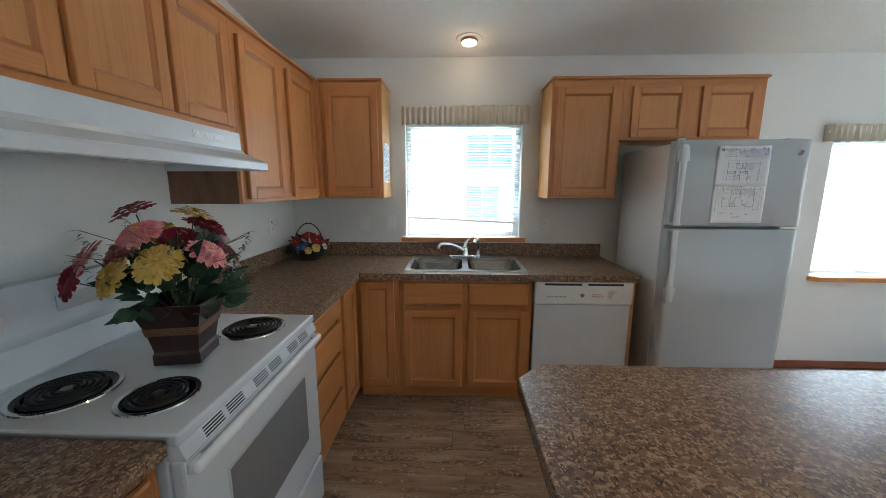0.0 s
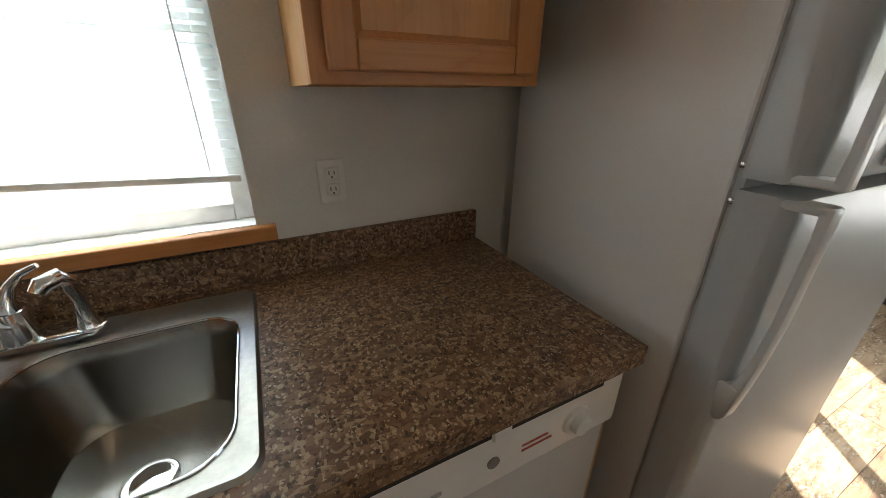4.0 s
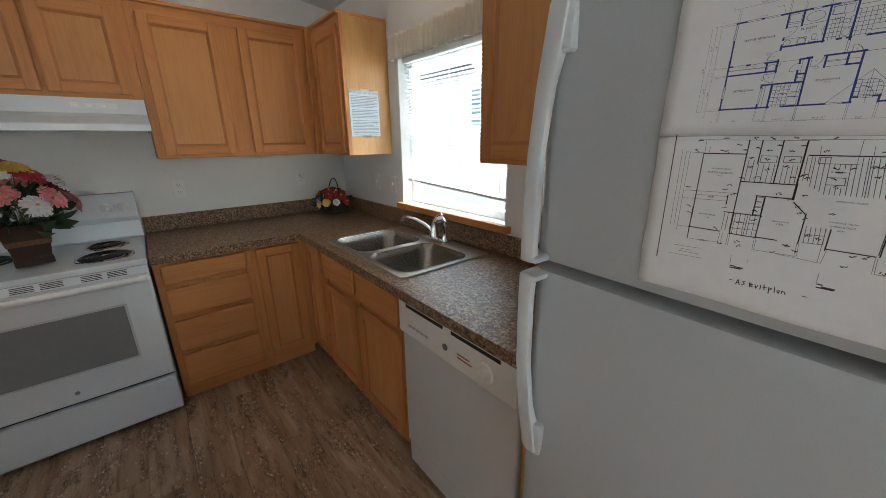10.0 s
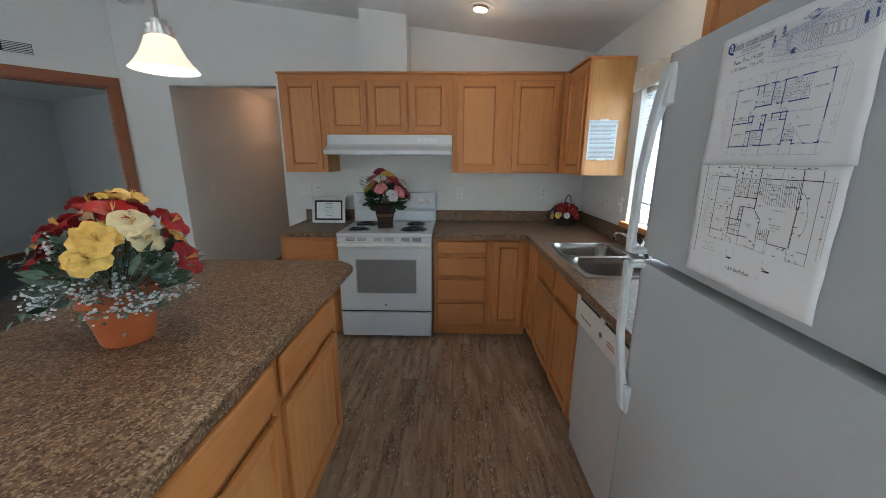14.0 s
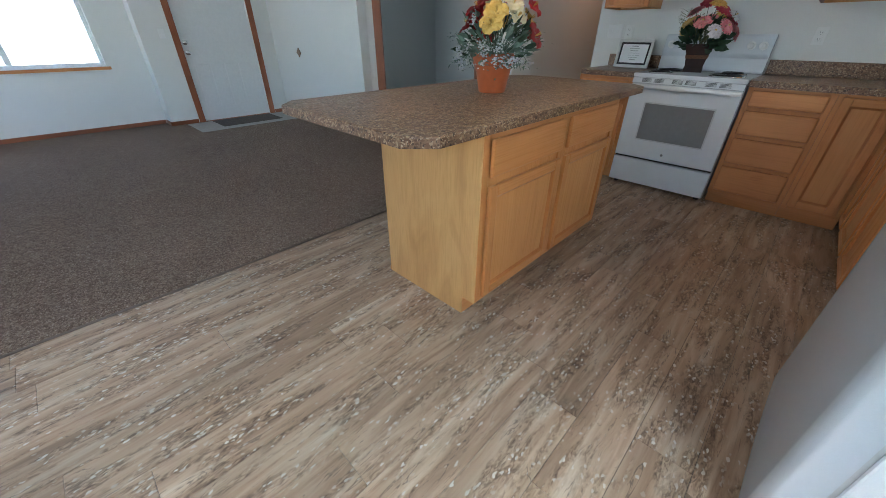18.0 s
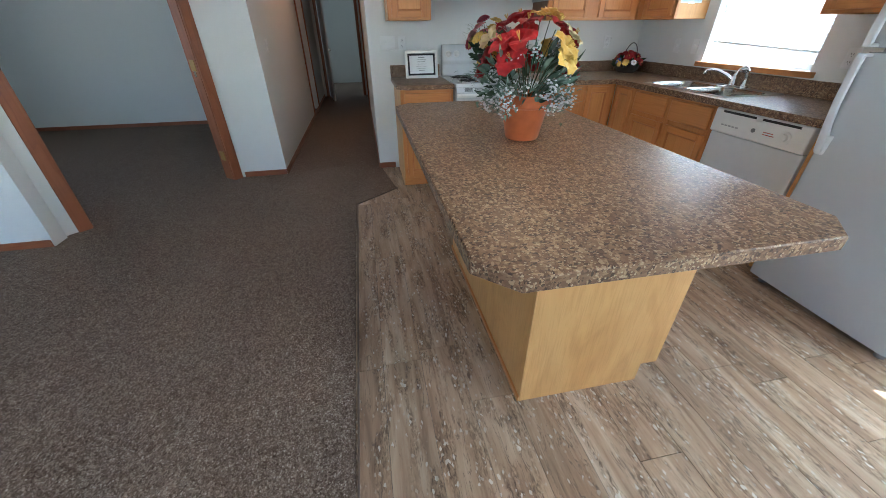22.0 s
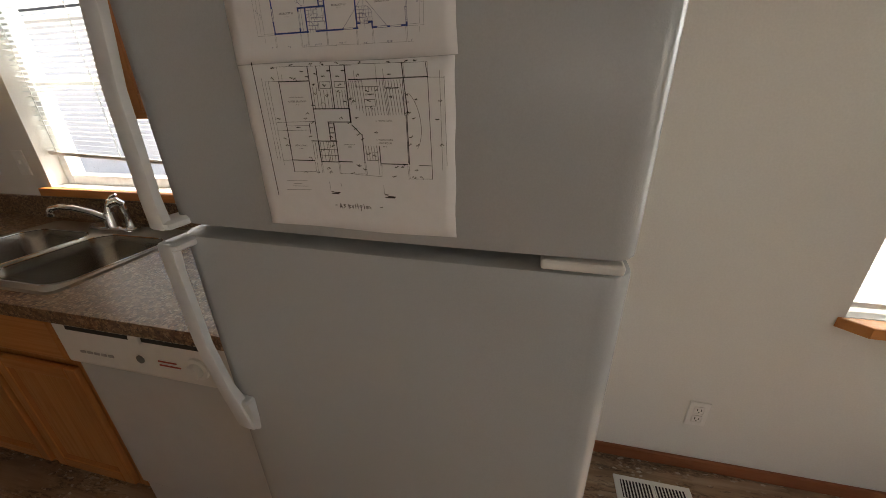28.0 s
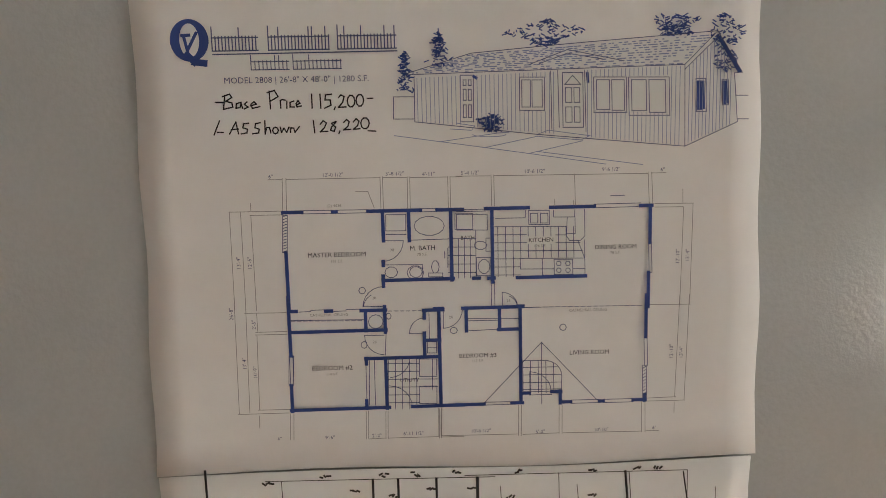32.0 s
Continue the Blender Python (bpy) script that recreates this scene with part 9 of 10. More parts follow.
# framed certificate on the short counter
pf = thing("picture_frame", pose(0.175, -2.372, 0.916, -10, 0, 90), "silver frame with a black-bordered white certificate, leaning back", "picture frame")
for a in ((-0.152, 0.152, 0.0, 0.024), (-0.152, 0.152, 0.206, 0.23)):
    part("frame_bar", bx(a[0], a[1], -0.012, 0.006, a[2], a[3], 0.003), plain("silver_frame", (0.62, 0.62, 0.6), 0.3, 0.7), pf)
for a in ((-0.152, -0.128), (0.128, 0.152)):
    part("frame_bar", bx(a[0], a[1], -0.0121, 0.006, 0.024, 0.206, 0.003), bpy.data.materials["silver_frame"], pf)
part("mount", bx(-0.128, 0.128, -0.004, 0.0, 0.024, 0.206), ink_black, pf)
part("certificate", bx(-0.112, 0.112, -0.0055, -0.0045, 0.040, 0.190), paper, pf)
bm = bm_new()
for k, (w, h) in enumerate(((0.06, 0.006), (0.09, 0.003), (0.07, 0.004), (0.10, 0.002), (0.10, 0.002), (0.08, 0.002), (0.05, 0.004))):
    z = 0.172 - k * 0.018
    box(bm, -w / 2, w / 2, -0.0062, -0.0056, z, z + h)
part("certificate_text", bm, ink_grey, pf)
part("strut", bx(-0.02, 0.02, 0.006, 0.05, 0.0, 0.012, 0.002), black_plastic, pf)

# notice taped to the corner cabinet's side
nt = thing("paper_notice", pose(0.7625, -0.285, 1.49, 0, 0, 90), "pale blue printed health notice taped to the cabinet side", "paper notice")
part("page", bx(0.0, 0.20, -0.002, -0.0012, 0.0, 0.268), plain("blue_paper", (0.62, 0.72, 0.78), 0.85), nt)
text_mesh(nt, "IMPORTANT HEALTH NOTICE", 0.0148, pose(0.1, -0.0024, 0.248, 90, 0, 0), ink_red, "lettering", "CENTER")
bm = bm_new()
for k in range(26):
    if k in (8, 15):
        continue
    box(bm, 0.012, 0.188 - (0.03 if k % 4 == 3 else 0.0), -0.0027, -0.0021, 0.232 - k * 0.0088, 0.2355 - k * 0.0088)
part("printed_text", bm, ink_grey, nt)
for z in (-0.006, 0.262):
    part("tape", bx(0.075, 0.135, -0.003, -0.0018, z, z + 0.014), clear_tape, nt)


# ---- silk flowers and plants ----
red_petal = leaf_like("red_petal", (0.28, 0.006, 0.010), (0.48, 0.015, 0.02))
yellow_petal = leaf_like("yellow_petal", (0.62, 0.36, 0.05), (0.78, 0.56, 0.16))
cream_petal = leaf_like("cream_petal", (0.72, 0.60, 0.30), (0.82, 0.74, 0.50))
pink_petal = leaf_like("pink_petal", (0.72, 0.14, 0.17), (0.88, 0.40, 0.40))
wine_petal = leaf_like("wine_petal", (0.38, 0.015, 0.045), (0.60, 0.06, 0.10))
white_petal = leaf_like("white_petal", (0.62, 0.58, 0.60), (0.80, 0.78, 0.78))
blue_petal = leaf_like("blue_petal", (0.03, 0.06, 0.30), (0.10, 0.18, 0.50))
dark_leaf = leaf_like("dark_leaf", (0.012, 0.035, 0.014), (0.035, 0.085, 0.035))
sage_leaf = leaf_like("sage_leaf", (0.10, 0.16, 0.12), (0.22, 0.31, 0.24))
grass_leaf = leaf_like("spray_leaf", (0.10, 0.10, 0.04), (0.24, 0.24, 0.10))
ficus_leaf = leaf_like("ficus_leaf", (0.012, 0.04, 0.012), (0.03, 0.10, 0.03), rough=0.4)
twig = plain("twig", (0.05, 0.07, 0.03), 0.7)
bark = plain("ficus_bark", (0.22, 0.17, 0.12), 0.85, grain=0.3, scale=60, relief=0.6)
dark_wood = wood("dark_vase_wood", "x", (0.045, 0.018, 0.012), (0.028, 0.010, 0.008), (0.012, 0.005, 0.004), 0.35)
wicker = plain("dark_wicker", (0.035, 0.022, 0.015), 0.7, grain=0.4, scale=70, relief=0.6)
blossom = leaf_like("white_blossom", (0.60, 0.62, 0.66), (0.84, 0.85, 0.86))


def frame_of(way, roll=0.0):
    """A turn whose z points along way."""
    return Vector(way).normalized().to_track_quat("Z", "Y").to_matrix().to_4x4() @ Matrix.Rotation(roll, 4, "Z")


def petal(bm, m, length, width, cup, tip, rows=5, ruffle=0.0, seed=0.0, taper=0.84):
    """One petal from the origin outward along x, lifted by cup and bent at its tip."""
    prev = None
    for i in range(rows + 1):
        f = i / rows
        half = width * 0.5 * math.sin(math.pi * min(0.98, 0.10 + taper * f) ** 0.8)
        x = length * f * math.cos(cup * (1 - 0.4 * f))
        z = length * f * math.sin(cup) * (1 - 0.35 * f) - tip * f * f * length
        line = []
        for j in (-1, -0.5, 0, 0.5, 1):
            zz = z + abs(j) * width * 0.10 * f + ruffle * math.sin(seed + j * 4.1 + f * 5) * f
            line.append(bm.verts.new(m @ Vector((x, half * j, zz))))
        if prev:
            for a, b, c, d in zip(prev, prev[1:], line[1:], line):
                bm.faces.new((a, b, c, d))
        prev = line


def cup_bloom(m, r, rnd):
    """An open five-petalled bell of broad, blunt, ruffled petals."""
    bm = bm_new()
    for k in range(5):
        petal(bm, m @ Matrix.Rotation(k * math.pi * 0.4 + rnd.uniform(-0.1, 0.1), 4, "Z"), r * rnd.uniform(0.92, 1.05), r * 1.12, 0.85, 0.42, 6, r * 0.07, rnd.random() * 9, 0.70)
    return bm


def ray_bloom(m, r, rnd, layers=4):
    """A zinnia-like bloom: rings of narrow petals, the inner rings shorter and steeper."""
    bm = bm_new()
    for ly in range(layers):
        n = 15 - ly * 2
        ln = r * (1 - ly * 0.17)
        for k in range(n):
            petal(bm, m @ Matrix.Translation((0, 0, r * 0.06 * ly)) @ Matrix.Rotation(2 * math.pi * (k + 0.5 * (ly % 2)) / n + rnd.uniform(-0.06, 0.06), 4, "Z"), ln * rnd.uniform(0.92, 1.05), ln * 0.42, 0.10 + 0.17 * ly, 0.20, 5, r * 0.025, k, 0.66)
    return bm


def ball(bm, at, r, squash=1.0):
    vs = bmesh.ops.create_icosphere(bm, subdivisions=1, radius=r)["verts"]
    for v in vs:
        v.co = Vector((v.co.x, v.co.y, v.co.z * squash)) + Vector(at)


def leaf(bm, m, length, width, bend=0.25):
    """A pointed leaf along x with a folded midrib."""
    prev = None
    for i in range(6):
        f = i / 5
        half = width * 0.5 * math.sin(math.pi * f ** 0.75) if 0 < f < 1 else 0.0008
        z = -bend * length * f * f
        line = [bm.verts.new(m @ Vector((length * f, half * j, z + abs(j) * half * 0.35))) for j in (-1, 0, 1)]
        if prev:
            for a, b, c, d in zip(prev, prev[1:], line[1:], line):
                bm.faces.new((a, b, c, d))
        prev = line


def stem(bm, a, b, r=0.0016):
    mid = (Vector(a) + Vector(b)) / 2 + Vector((0, 0, 0.015))
    tube(bm, (a, mid, b), r, 5)


def bouquet(t, base_z, blooms, foliage, rnd, stem_from):
    """Blooms: (kind, material, x, y, z, radius) from the pot's middle, facing away from it."""
    bm = bm_new()
    for kind, mat, x, y, z, r in blooms:
        stem(bm, (stem_from[0] + x * 0.12, stem_from[1] + y * 0.12, base_z), (x * 0.93, y * 0.93, z - 0.012), 0.0018)
    tagged(part("stem_work", bm, twig, t), kind="stuff")
    for kind, mat, x, y, z, r in blooms:
        way = Vector((x, y, (z - base_z) * 0.55 + 0.02)).normalized()
        m = Matrix.Translation((x, y, z)) @ frame_of(way, rnd.random() * 6)
        b = part("bloom", cup_bloom(m, r, rnd) if kind == "cup" else ray_bloom(m, r, rnd), mat, t, "", True)
        c = bm_new()
        if kind == "cup":
            for k in range(5):
                tube(c, (m @ Vector((0, 0, 0.004)), m @ Vector((0.006 * math.cos(k * 1.26), 0.006 * math.sin(k * 1.26), r * 0.55))), 0.0012, 4)
        else:
            ball(c, m @ Vector((0, 0, r * 0.22)), r * 0.17, 0.7)
        part("flower_centre", c, yellow_petal, b)


rnd = random.Random(21)
# island pot
ip = thing("potted_silk_flowers", pose(2.40, -2.276, 0.9145, 0, 0, 0), "terracotta pot of red and yellow silk flowers on the island", "flower pot")
part("pot", lathe(bm_new(), ((0.0, 0.0), (0.066, 0.0), (0.070, 0.006), (0.094, 0.128), (0.101, 0.130), (0.105, 0.134), (0.110, 0.176), (0.106, 0.180), (0.098, 0.178), (0.094, 0.150), (0.0, 0.145)), 40), terracotta, ip, "orange terracotta pot", True)
blooms = []
spots = [(0.017, -0.127, 0.365, "r", 0.07), (0.059, -0.076, 0.375, "r", 0.068), (0.083, -0.114, 0.31, "r", 0.07), (-0.052, -0.086, 0.435, "r", 0.058), (-0.004, 0.032, 0.46, "y", 0.044), (0.052, 0.086, 0.425, "r", 0.06), (0.009, -0.023, 0.435, "r", 0.056), (0.126, 0.093, 0.355, "y", 0.064),
         (0.157, 0.087, 0.31, "y", 0.058), (0.065, 0.147, 0.39, "c", 0.058), (-0.088, -0.146, 0.335, "r", 0.06), (-0.086, -0.182, 0.28, "r", 0.054), (-0.132, -0.142, 0.38, "c", 0.056), (-0.04, 0.19, 0.38, "r", 0.058), (-0.046, 0.215, 0.26, "r", 0.062), (-0.019, 0.088, 0.46, "y", 0.05),
         (-0.12, 0.02, 0.4, "r", 0.058), (-0.16, -0.07, 0.33, "y", 0.056), (-0.17, 0.08, 0.29, "r", 0.058), (-0.1, 0.14, 0.33, "y", 0.056), (-0.06, -0.03, 0.45, "r", 0.056), (-0.13, -0.15, 0.27, "r", 0.056), (0.04, 0.16, 0.34, "c", 0.054)]
for x, y, z, c, r in spots:
    blooms.append(("cup", {"y": yellow_petal, "r": red_petal, "c": cream_petal}[c], x * 0.9, y * 0.9, 0.15 + (z - 0.15) * 0.95, r * rnd.uniform(0.98, 1.1)))
bouquet(ip, 0.15, blooms, None, rnd, (0, 0))
bm, sg, bw = bm_new(), bm_new(), bm_new()
for k in range(150):
    a, el = rnd.uniform(0, 6.28), rnd.uniform(-0.25, 1.1)
    d = rnd.uniform(0.08, 0.19)
    p = Vector((d * math.cos(a) * math.cos(el), d * math.sin(a) * math.cos(el), 0.19 + d * math.sin(el) * 0.9))
    way = (p - Vector((0, 0, 0.16))).normalized()
    leaf(bm if k % 3 == 0 else sg, Matrix.Translation(p) @ frame_of(way) @ Matrix.Rotation(-math.pi / 2, 4, "Y") @ Matrix.Rotation(rnd.uniform(-1, 1), 4, "X"), rnd.uniform(0.035, 0.075), rnd.uniform(0.014, 0.026))
for k in range(66):
    a = rnd.uniform(0, 6.28)
    low = k < 54
    d = rnd.uniform(0.12, 0.185) if low else rnd.uniform(0.10, 0.15)
    z = rnd.uniform(0.13, 0.225) if low else rnd.uniform(0.24, 0.36)
    hub = Vector((d * math.cos(a), d * math.sin(a), z))
    tube(sg, ((hub.x * 0.3, hub.y * 0.3, 0.17), (hub.x * 0.7, hub.y * 0.7, 0.5 * (0.2 + z) + 0.03), tuple(hub)), 0.0013, 4)
    for j in range(12):
        o = Vector((rnd.gauss(0, 0.013), rnd.gauss(0, 0.013), rnd.gauss(0, 0.012)))
        ball(bw, hub + o, rnd.uniform(0.0036, 0.0068), 0.7)
    for j in range(9):
        o = Vector((rnd.gauss(0, 0.022), rnd.gauss(0, 0.022), rnd.gauss(0, 0.018)))
        leaf(sg, Matrix.Translation(hub + o) @ Matrix.Rotation(rnd.uniform(0, 6.28), 4, "Z") @ Matrix.Rotation(rnd.uniform(-0.8, 0.8), 4, "Y"), rnd.uniform(0.014, 0.026), rnd.uniform(0.009, 0.014))
part("foliage", bm, dark_leaf, ip, "dark green silk leaves", True)
tagged(part("greenery", sg, sage_leaf, ip, "grey-green silk sprigs", True), kind="stuff")
tagged(part("small_blossoms", bw, blossom, ip, "clusters of tiny white blossoms"), kind="stuff")
bm = bm_new()
for s in (1, -1):
    tip = Vector((0.02 * s, -0.26 * s - 0.03, 0.25))
    tube(bm, ((0, -0.04 * s, 0.2), (0.01 * s, -0.16 * s, 0.26), tuple(tip)), 0.0014, 4)
    for j in range(46):
        f = rnd.uniform(0.45, 1.05)
        o = Vector((rnd.gauss(0, 0.014), rnd.gauss(0, 0.014), rnd.gauss(0, 0.012)))
        leaf(bm, Matrix.Translation(tip * f + Vector((0, 0, 0.25 * (1 - f))) + o) @ Matrix.Rotation(rnd.uniform(0, 6.28), 4, "Z"), rnd.uniform(0.012, 0.026), 0.006)
part("trailing_sprig", bm, sage_leaf, ip, "thin trailing green sprig", True)

# vase on the range
vz = thing("vase_of_silk_flowers", pose(0.425, -1.805, 0.929, 0, 0, 12), "dark square vase of pink and yellow silk flowers on range", "flower vase")
bm = bm_new()
prof = [(0.064, 0.0), (0.064, 0.03), (0.060, 0.04), (0.071, 0.11), (0.093, 0.185), (0.096, 0.19)]
loops = [[bm.verts.new((sx * h, sy * h, z)) for sx, sy in ((-1, -1), (1, -1), (1, 1), (-1, 1))] for h, z in prof]
inner = [[bm.verts.new((sx * h, sy * h, z)) for sx, sy in ((-1, -1), (1, -1), (1, 1), (-1, 1))] for h, z in ((0.088, 0.19), (0.070, 0.14))]
ring_faces(bm, loops + inner)
bm.faces.new(list(reversed(loops[0])))
bm.faces.new(inner[-1])
part("vase", bm, dark_wood, vz)
bm = bm_new()
for k in range(5):
    z = 0.096 + k * 0.005
    h = 0.0705 + (z - 0.096) * 0.18
    for a, b in (((-h, -h), (h, -h)), ((h, -h), (h, h)), ((h, h), (-h, h)), ((-h, h), (-h, -h))):
        tube(bm, ((a[0], a[1], z), (b[0], b[1], z)), 0.0026, 6)
part("woven_band", bm, plain("brown_cord", (0.16, 0.075, 0.035), 0.6, grain=0.2, scale=120), vz, "brown cord band round the vase")
spots = [(0.02, -0.13, 0.325, "y"), (-0.03, -0.10, 0.405, "p"), (0.105, -0.03, 0.335, "p"), (-0.08, -0.03, 0.46, "w"), (0.05, 0.03, 0.445, "y"), (0.06, 0.075, 0.405, "w"), (0.085, 0.125, 0.305, "p"), (-0.225, -0.08, 0.275, "w"), (-0.17, -0.09, 0.34, "p"), (-0.10, -0.125, 0.29, "y"),
         (0.045, 0.15, 0.37, "k"), (-0.10, 0.09, 0.385, "y"), (-0.06, 0.15, 0.35, "w"), (-0.14, 0.13, 0.28, "k"), (-0.15, 0.02, 0.34, "p"), (0.13, 0.06, 0.275, "k"), (-0.02, 0.19, 0.27, "p")]
blooms = [("ray", {"y": yellow_petal, "p": pink_petal, "w": wine_petal, "k": white_petal}[c], x, y, z, 0.06 + rnd.uniform(-0.006, 0.007)) for x, y, z, c in spots]
bouquet(vz, 0.15, blooms, None, rnd, (0, 0))
bm, gr = bm_new(), bm_new()
for k in range(150):
    a, el = rnd.uniform(0, 6.28), rnd.uniform(-0.45, 1.15)
    d = rnd.uniform(0.07, 0.145)
    p = Vector((d * math.cos(a) * math.cos(el), d * math.sin(a) * math.cos(el), 0.20 + d * math.sin(el)))
    way = (p - Vector((0, 0, 0.17))).normalized()
    leaf(bm, Matrix.Translation(p) @ frame_of(way) @ Matrix.Rotation(-math.pi / 2, 4, "Y") @ Matrix.Rotation(rnd.uniform(-1, 1), 4, "X"), rnd.uniform(0.05, 0.085), rnd.uniform(0.028, 0.046))
for k in range(26):
    a = rnd.uniform(0, 6.28)
    d = rnd.uniform(0.13, 0.24)
    p = Vector((d * math.cos(a), d * math.sin(a), rnd.uniform(0.24, 0.50 - d * 0.4)))
    tube(gr, ((0, 0, 0.19), (p.x * 0.6, p.y * 0.6, 0.2 + (p.z - 0.2) * 0.8), tuple(p)), 0.0011, 4)
    for j in range(10):
        q = p * (1 - 0.022 * j)
        leaf(gr, Matrix.Translation(q) @ Matrix.Rotation(a + rnd.uniform(-1.2, 1.2), 4, "Z") @ Matrix.Rotation(rnd.uniform(-0.9, 0.4), 4, "Y"), rnd.uniform(0.012, 0.026), 0.006)
part("foliage", bm, dark_leaf, vz, "dark green silk leaves", True)
part("greenery", gr, grass_leaf, vz, "olive and straw-coloured sprigs", True)

# basket in the counter's corner
bk = thing("flower_basket", pose(0.155, -0.20, 0.9145), "dark wicker basket of mixed silk flowers in counter corner", "flower basket")
part("basket", lathe(bm_new(), ((0.0, 0.0), (0.075, 0.0), (0.105, 0.03), (0.120, 0.075), (0.123, 0.085), (0.115, 0.083), (0.098, 0.04), (0.0, 0.03)), 30, (0, 0, 0), 0.03, 15), wicker, bk, "", True)
part("handle", tube(bm_new(), [(0.115 * math.cos(a), 0.02 * math.sin(a), 0.07 + 0.20 * math.sin(a)) for a in [math.pi * i / 16 for i in range(17)]], 0.004, 7), wicker, bk, "", True)
blooms = [("cup", mat, x, y, z, r) for mat, x, y, z, r in ((red_petal, 0.02, -0.03, 0.17, 0.064), (red_petal, -0.09, -0.04, 0.13, 0.06), (red_petal, 0.09, 0.02, 0.14, 0.058), (red_petal, 0.08, -0.06, 0.15, 0.05), (red_petal, -0.04, -0.10, 0.14, 0.046), (red_petal, -0.03, 0.08, 0.15, 0.05), (blue_petal, 0.02, -0.12, 0.11, 0.034), (white_petal, 0.06, -0.07, 0.15, 0.034), (blue_petal, -0.03, -0.10, 0.10, 0.036),
                                                       (yellow_petal, 0.09, -0.09, 0.10, 0.038), (yellow_petal, 0.05, -0.13, 0.085, 0.03), (white_petal, 0.13, -0.03, 0.10, 0.032), (red_petal, 0.125, 0.05, 0.10, 0.042), (red_petal, -0.12, 0.03, 0.11, 0.045))]
bouquet(bk, 0.05, blooms, None, rnd, (0, 0))
bm = bm_new()
for k in range(60):
    a, el = rnd.uniform(0, 6.28), rnd.uniform(-0.2, 1.0)
    d = rnd.uniform(0.06, 0.13)
    p = Vector((d * math.cos(a) * math.cos(el), d * math.sin(a) * math.cos(el), 0.065 + d * math.sin(el) * 0.8))
    leaf(bm, Matrix.Translation(p) @ frame_of((p.x, p.y, 0.05)) @ Matrix.Rotation(-math.pi / 2, 4, "Y"), rnd.uniform(0.04, 0.065), rnd.uniform(0.02, 0.032))
part("foliage", bm, dark_leaf, bk, "dark green silk leaves", True)

# ficus in the dining corner
FXP, FYP = 5.70, -0.45
fp = thing("ficus_tree", pose(FXP, FYP, 0.0), "artificial ficus tree with twisted trunks in a black pot", "potted tree")
part("pot", lathe(bm_new(), ((0.0, 0.0005), (0.150, 0.0005), (0.155, 0.01), (0.185, 0.27), (0.196, 0.275), (0.198, 0.30), (0.186, 0.30), (0.18, 0.25), (0.0, 0.25)), 36), black_plastic, fp, "black plastic nursery pot", True)
part("soil", lathe(bm_new(), ((0.0, 0.262), (0.18, 0.258)), 24), plain("moss", (0.05, 0.04, 0.025), 1.0, grain=0.4, scale=90, relief=1.0), fp)
tips = []
for k in range(3):
    pts = [(0.03 * math.cos(k * 2.1 + z * 5.5) * (1 - 0.2 * z), 0.03 * math.sin(k * 2.1 + z * 5.5) * (1 - 0.2 * z), 0.25 + z) for z in [i * 0.06 for i in range(16)]]
    part("trunk", tube(bm_new(), pts, [0.015 - 0.0005 * i for i in range(16)], 9), bark, fp, "", True)
    tips.append(Vector(pts[-1]))
bm, lf = bm_new(), bm_new()
for k in range(95):
    a, el = rnd.uniform(0, 6.28), rnd.uniform(-0.55, 1.35)
    d = rnd.uniform(0.22, 0.62) * (0.72 if el > 0.9 else 1.0)
    c0 = Vector((0, 0, rnd.uniform(0.85, 1.45)))
    p = c0 + Vector((d * math.cos(a) * math.cos(el), d * math.sin(a) * math.cos(el), d * math.sin(el) * 0.9))
    p.x, p.y = min(p.x, EX - FXP - 0.06), min(p.y, -FYP - 0.07)
    mid = c0.lerp(p, 0.55) + Vector((0, 0, 0.05))
    tube(bm, (tuple(c0), tuple(mid), tuple(p)), [0.006, 0.004, 0.0018], 5)
    for j in range(22):
        f = rnd.uniform(0.4, 1.08)
        q = c0.lerp(p, f) + Vector((rnd.gauss(0, 0.035), rnd.gauss(0, 0.035), rnd.gauss(0, 0.03)))
        q.x, q.y = min(q.x, EX - FXP - 0.06), min(q.y, -FYP - 0.07)
        leaf(lf, Matrix.Translation(q) @ Matrix.Rotation(a + rnd.uniform(-1.3, 1.3), 4, "Z") @ Matrix.Rotation(rnd.uniform(0.1, 1.1), 4, "Y"), rnd.uniform(0.05, 0.085), rnd.uniform(0.02, 0.034))
part("branchwork", bm, bark, fp, "", True)
tagged(part("leaves", lf, ficus_leaf, fp, "pointed glossy dark green leaves", True), kind="stuff")

# ---- outside ----
gravel = plain("pale_gravel", (0.70, 0.69, 0.66), 0.95, grain=0.2, scale=20, relief=0.6)
siding_paint = plain("white_siding", (0.90, 0.91, 0.91), 0.6, grain=0.03)
roof_mat = plain("roof_shingle", (0.10, 0.10, 0.10), 0.9, grain=0.3, scale=30)
blue_glass = plain("reflecting_glass", (0.18, 0.28, 0.32), 0.1)
bm = bm_new()
for x0, x1, y0, y1 in ((-60, 60, 0.15, 60), (-60, 60, -60, -8.03), (-60, -7.7, -8.03, 0.15), (EX + 0.15, 60, -8.03, 0.15)):
    vs = [bm.verts.new(p) for p in ((x0, y0, -0.25), (x1, y0, -0.25), (x1, y1, -0.25), (x0, y1, -0.25))]
    bm.faces.new(vs)
solid("ground", bm, gravel, "pale gravel ground round the house", "ground", "structure")
bm = bm_new()
eave = [(0.46, 2.31), (0.16, 2.52), (-4.0, 3.06), (-8.04, 2.52), (-8.48, 2.31)]
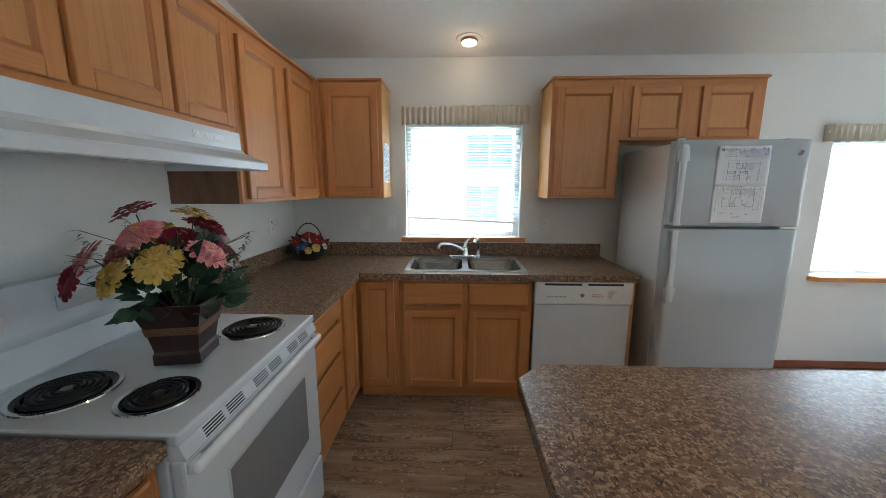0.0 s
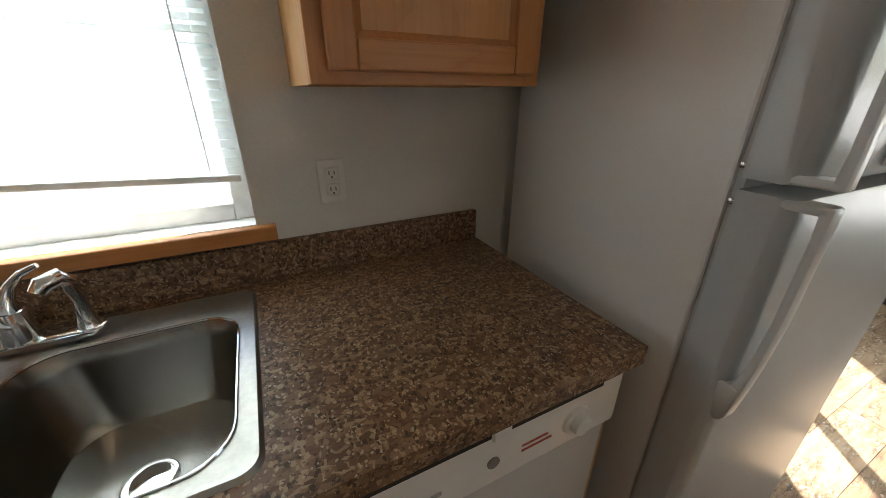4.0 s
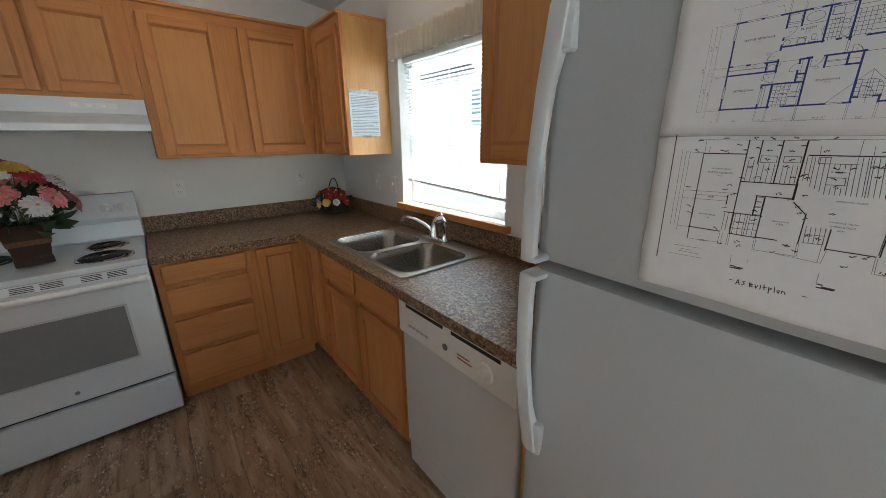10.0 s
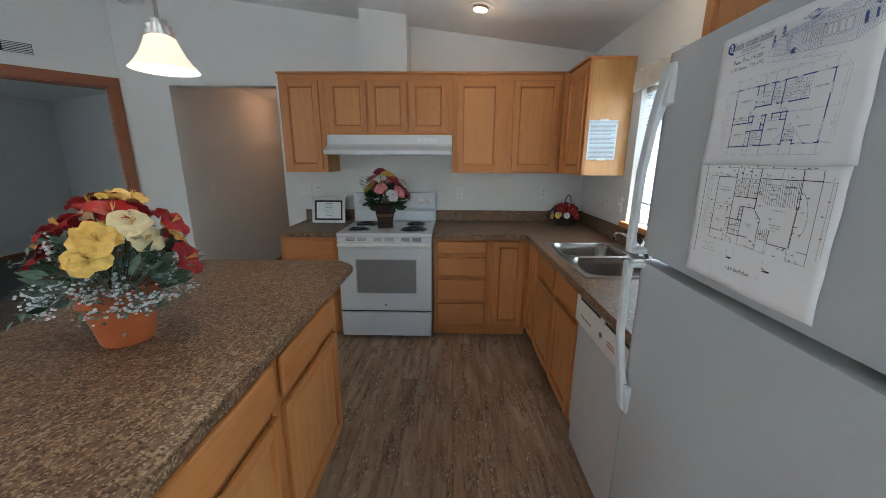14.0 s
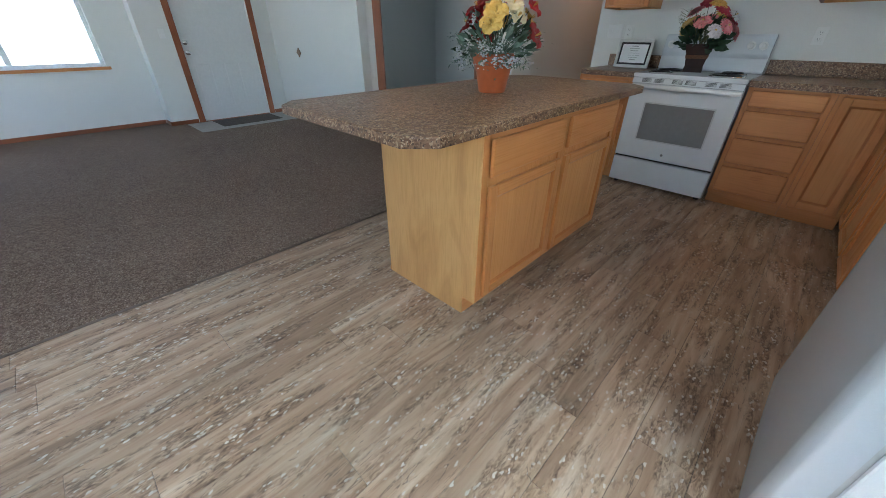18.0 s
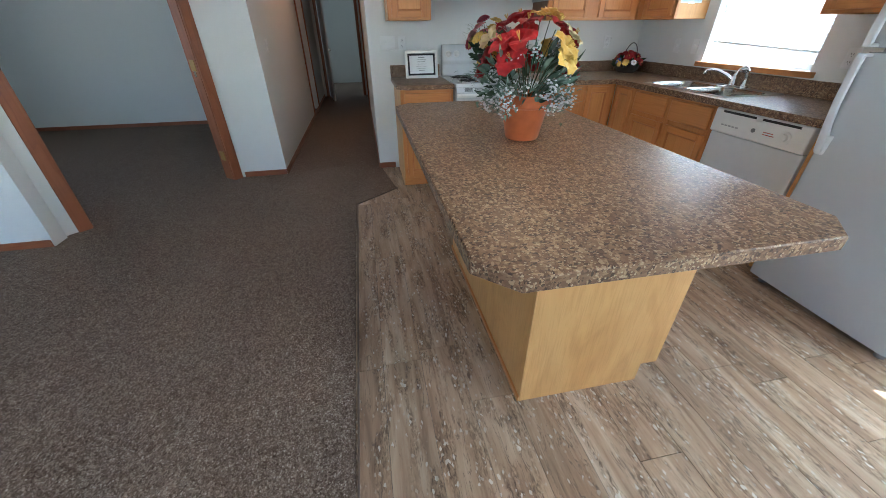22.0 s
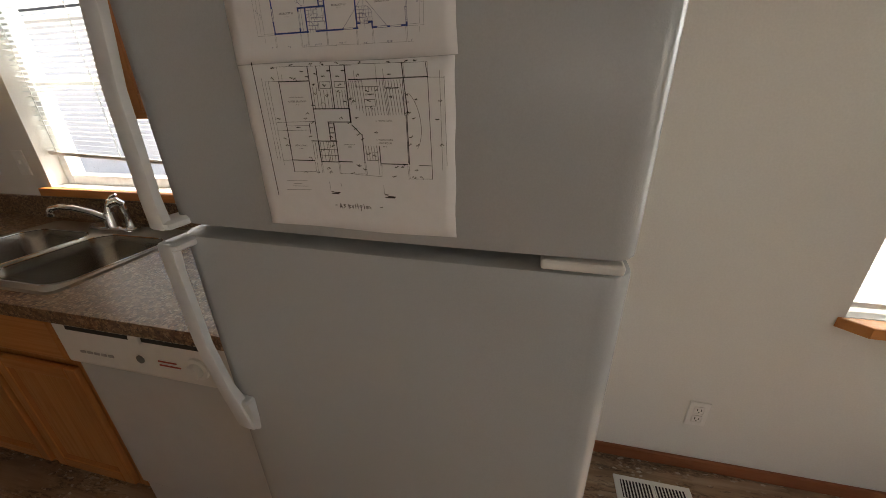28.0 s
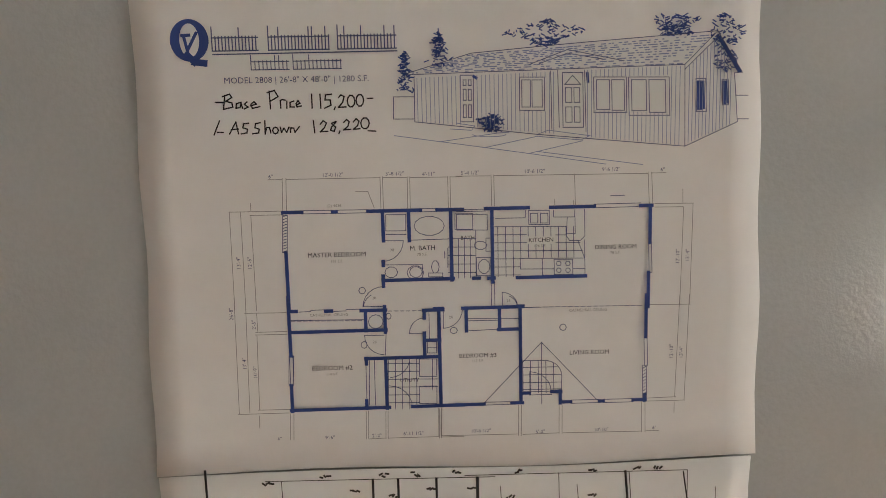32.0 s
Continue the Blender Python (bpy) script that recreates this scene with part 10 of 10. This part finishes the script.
for (y0, z0), (y1, z1) in zip(eave, eave[1:]):
    vs = [bm.verts.new(p) for p in ((-8.1, y0, z0), (EX + 0.55, y0, z0), (EX + 0.55, y1, z1), (-8.1, y1, z1), (-8.1, y0, z0 + 0.1), (EX + 0.55, y0, z0 + 0.1), (EX + 0.55, y1, z1 + 0.1), (-8.1, y1, z1 + 0.1))]
    for q in ((0, 1, 2, 3), (7, 6, 5, 4), (0, 4, 5, 1), (1, 5, 6, 2), (2, 6, 7, 3), (3, 7, 4, 0)):
        bm.faces.new([vs[i] for i in q])
solid("roof", bm, roof_mat, "dark shingled roof with eaves", "roof", "structure")


def neighbour(name, m, wins, label, length=14.0, height=2.75):
    h = thing(name, m, label, "house")
    part("wall", bx(-length / 2, length / 2, 0.0, 6.0, -0.25, height), siding_paint, h)
    bm = bm_new()
    for k in range(int((height + 0.2) / 0.18)):
        z = -0.2 + k * 0.18
        prof = [(0.0, z), (-0.018, z), (-0.003, z + 0.178), (0.0, z + 0.178)]
        a = [bm.verts.new((-length / 2, y, zz)) for y, zz in prof]
        b = [bm.verts.new((length / 2, y, zz)) for y, zz in prof]
        for i in range(3):
            bm.faces.new((a[i], a[i + 1], b[i + 1], b[i]))
    part("siding", bm, siding_paint, h)
    part("roof", prism(bm_new(), [(-0.22, height), (3.0, height + 0.85), (6.22, height), (6.22, height + 0.12), (3.0, height + 0.98), (-0.22, height + 0.12)], -length / 2 - 0.3, length / 2 + 0.3), roof_mat, h, "", False, Matrix(((0, 0, 1, 0), (1, 0, 0, 0), (0, 1, 0, 0), (0, 0, 0, 1))))
    for x0, x1, z0, z1, nx, nz in wins:
        w = part("window", bx(x0 - 0.06, x1 + 0.06, -0.045, -0.02, z0 - 0.06, z1 + 0.06, 0.004), vinyl_white, h)
        for i in range(nx):
            for j in range(nz):
                a, b = x0 + (x1 - x0) * i / nx, x0 + (x1 - x0) * (i + 1) / nx
                c, d = z0 + (z1 - z0) * j / nz, z0 + (z1 - z0) * (j + 1) / nz
                part("pane", bx(a + 0.02, b - 0.02, -0.05, -0.044, c + 0.02, d - 0.02), blue_glass, w)
    return h


neighbour("neighbour_house", pose(-1.0, 4.2, 0), ((2.45, 3.35, 1.78, 2.5, 2, 1), (2.45, 3.1, 0.85, 1.5, 2, 1), (-1.85, -1.0, 1.72, 2.45, 3, 4)), "white lap-sided neighbouring house with gridded windows")
neighbour("neighbour_house", pose(3.5, -14.0, 0, 0, 0, 180), ((-2.5, -1.2, 0.9, 2.0, 2, 1), (1.0, 2.2, 0.9, 2.0, 2, 1)), "white lap-sided house across the street")


# ---- floor planks ----
PW, PL, GAP = 0.175, 0.914, 0.0016
plank_meshes = {}
rnd = random.Random(11)
row = 0
y = 0.0
while y > -3.09:
    y0 = max(y - PW, -3.10)
    x = WX - rnd.random() * PL
    while x < EX:
        x0, x1 = max(x, WX), min(x + PL, EX)
        if x1 - x0 > 0.02:
            key = (round(x1 - x0, 3), round(y - y0, 3))
            if key not in plank_meshes:
                bm = bm_new()
                box(bm, GAP / 2, key[0] - GAP / 2, GAP / 2, key[1] - GAP / 2, -0.006, 0.0)
                bmesh.ops.bevel(bm, geom=[e for e in bm.edges if all(v.co.z > -0.001 for v in e.verts)], offset=0.0009, segments=1, affect="EDGES")
                plank_meshes[key] = mesh_from("plank", bm, vinyl)
            p = new("plank", plank_meshes[key])
            p.parent = FLOOR
            p.location = (x0, y0, 0.0)
        x += PL
    y -= PW
    row += 1
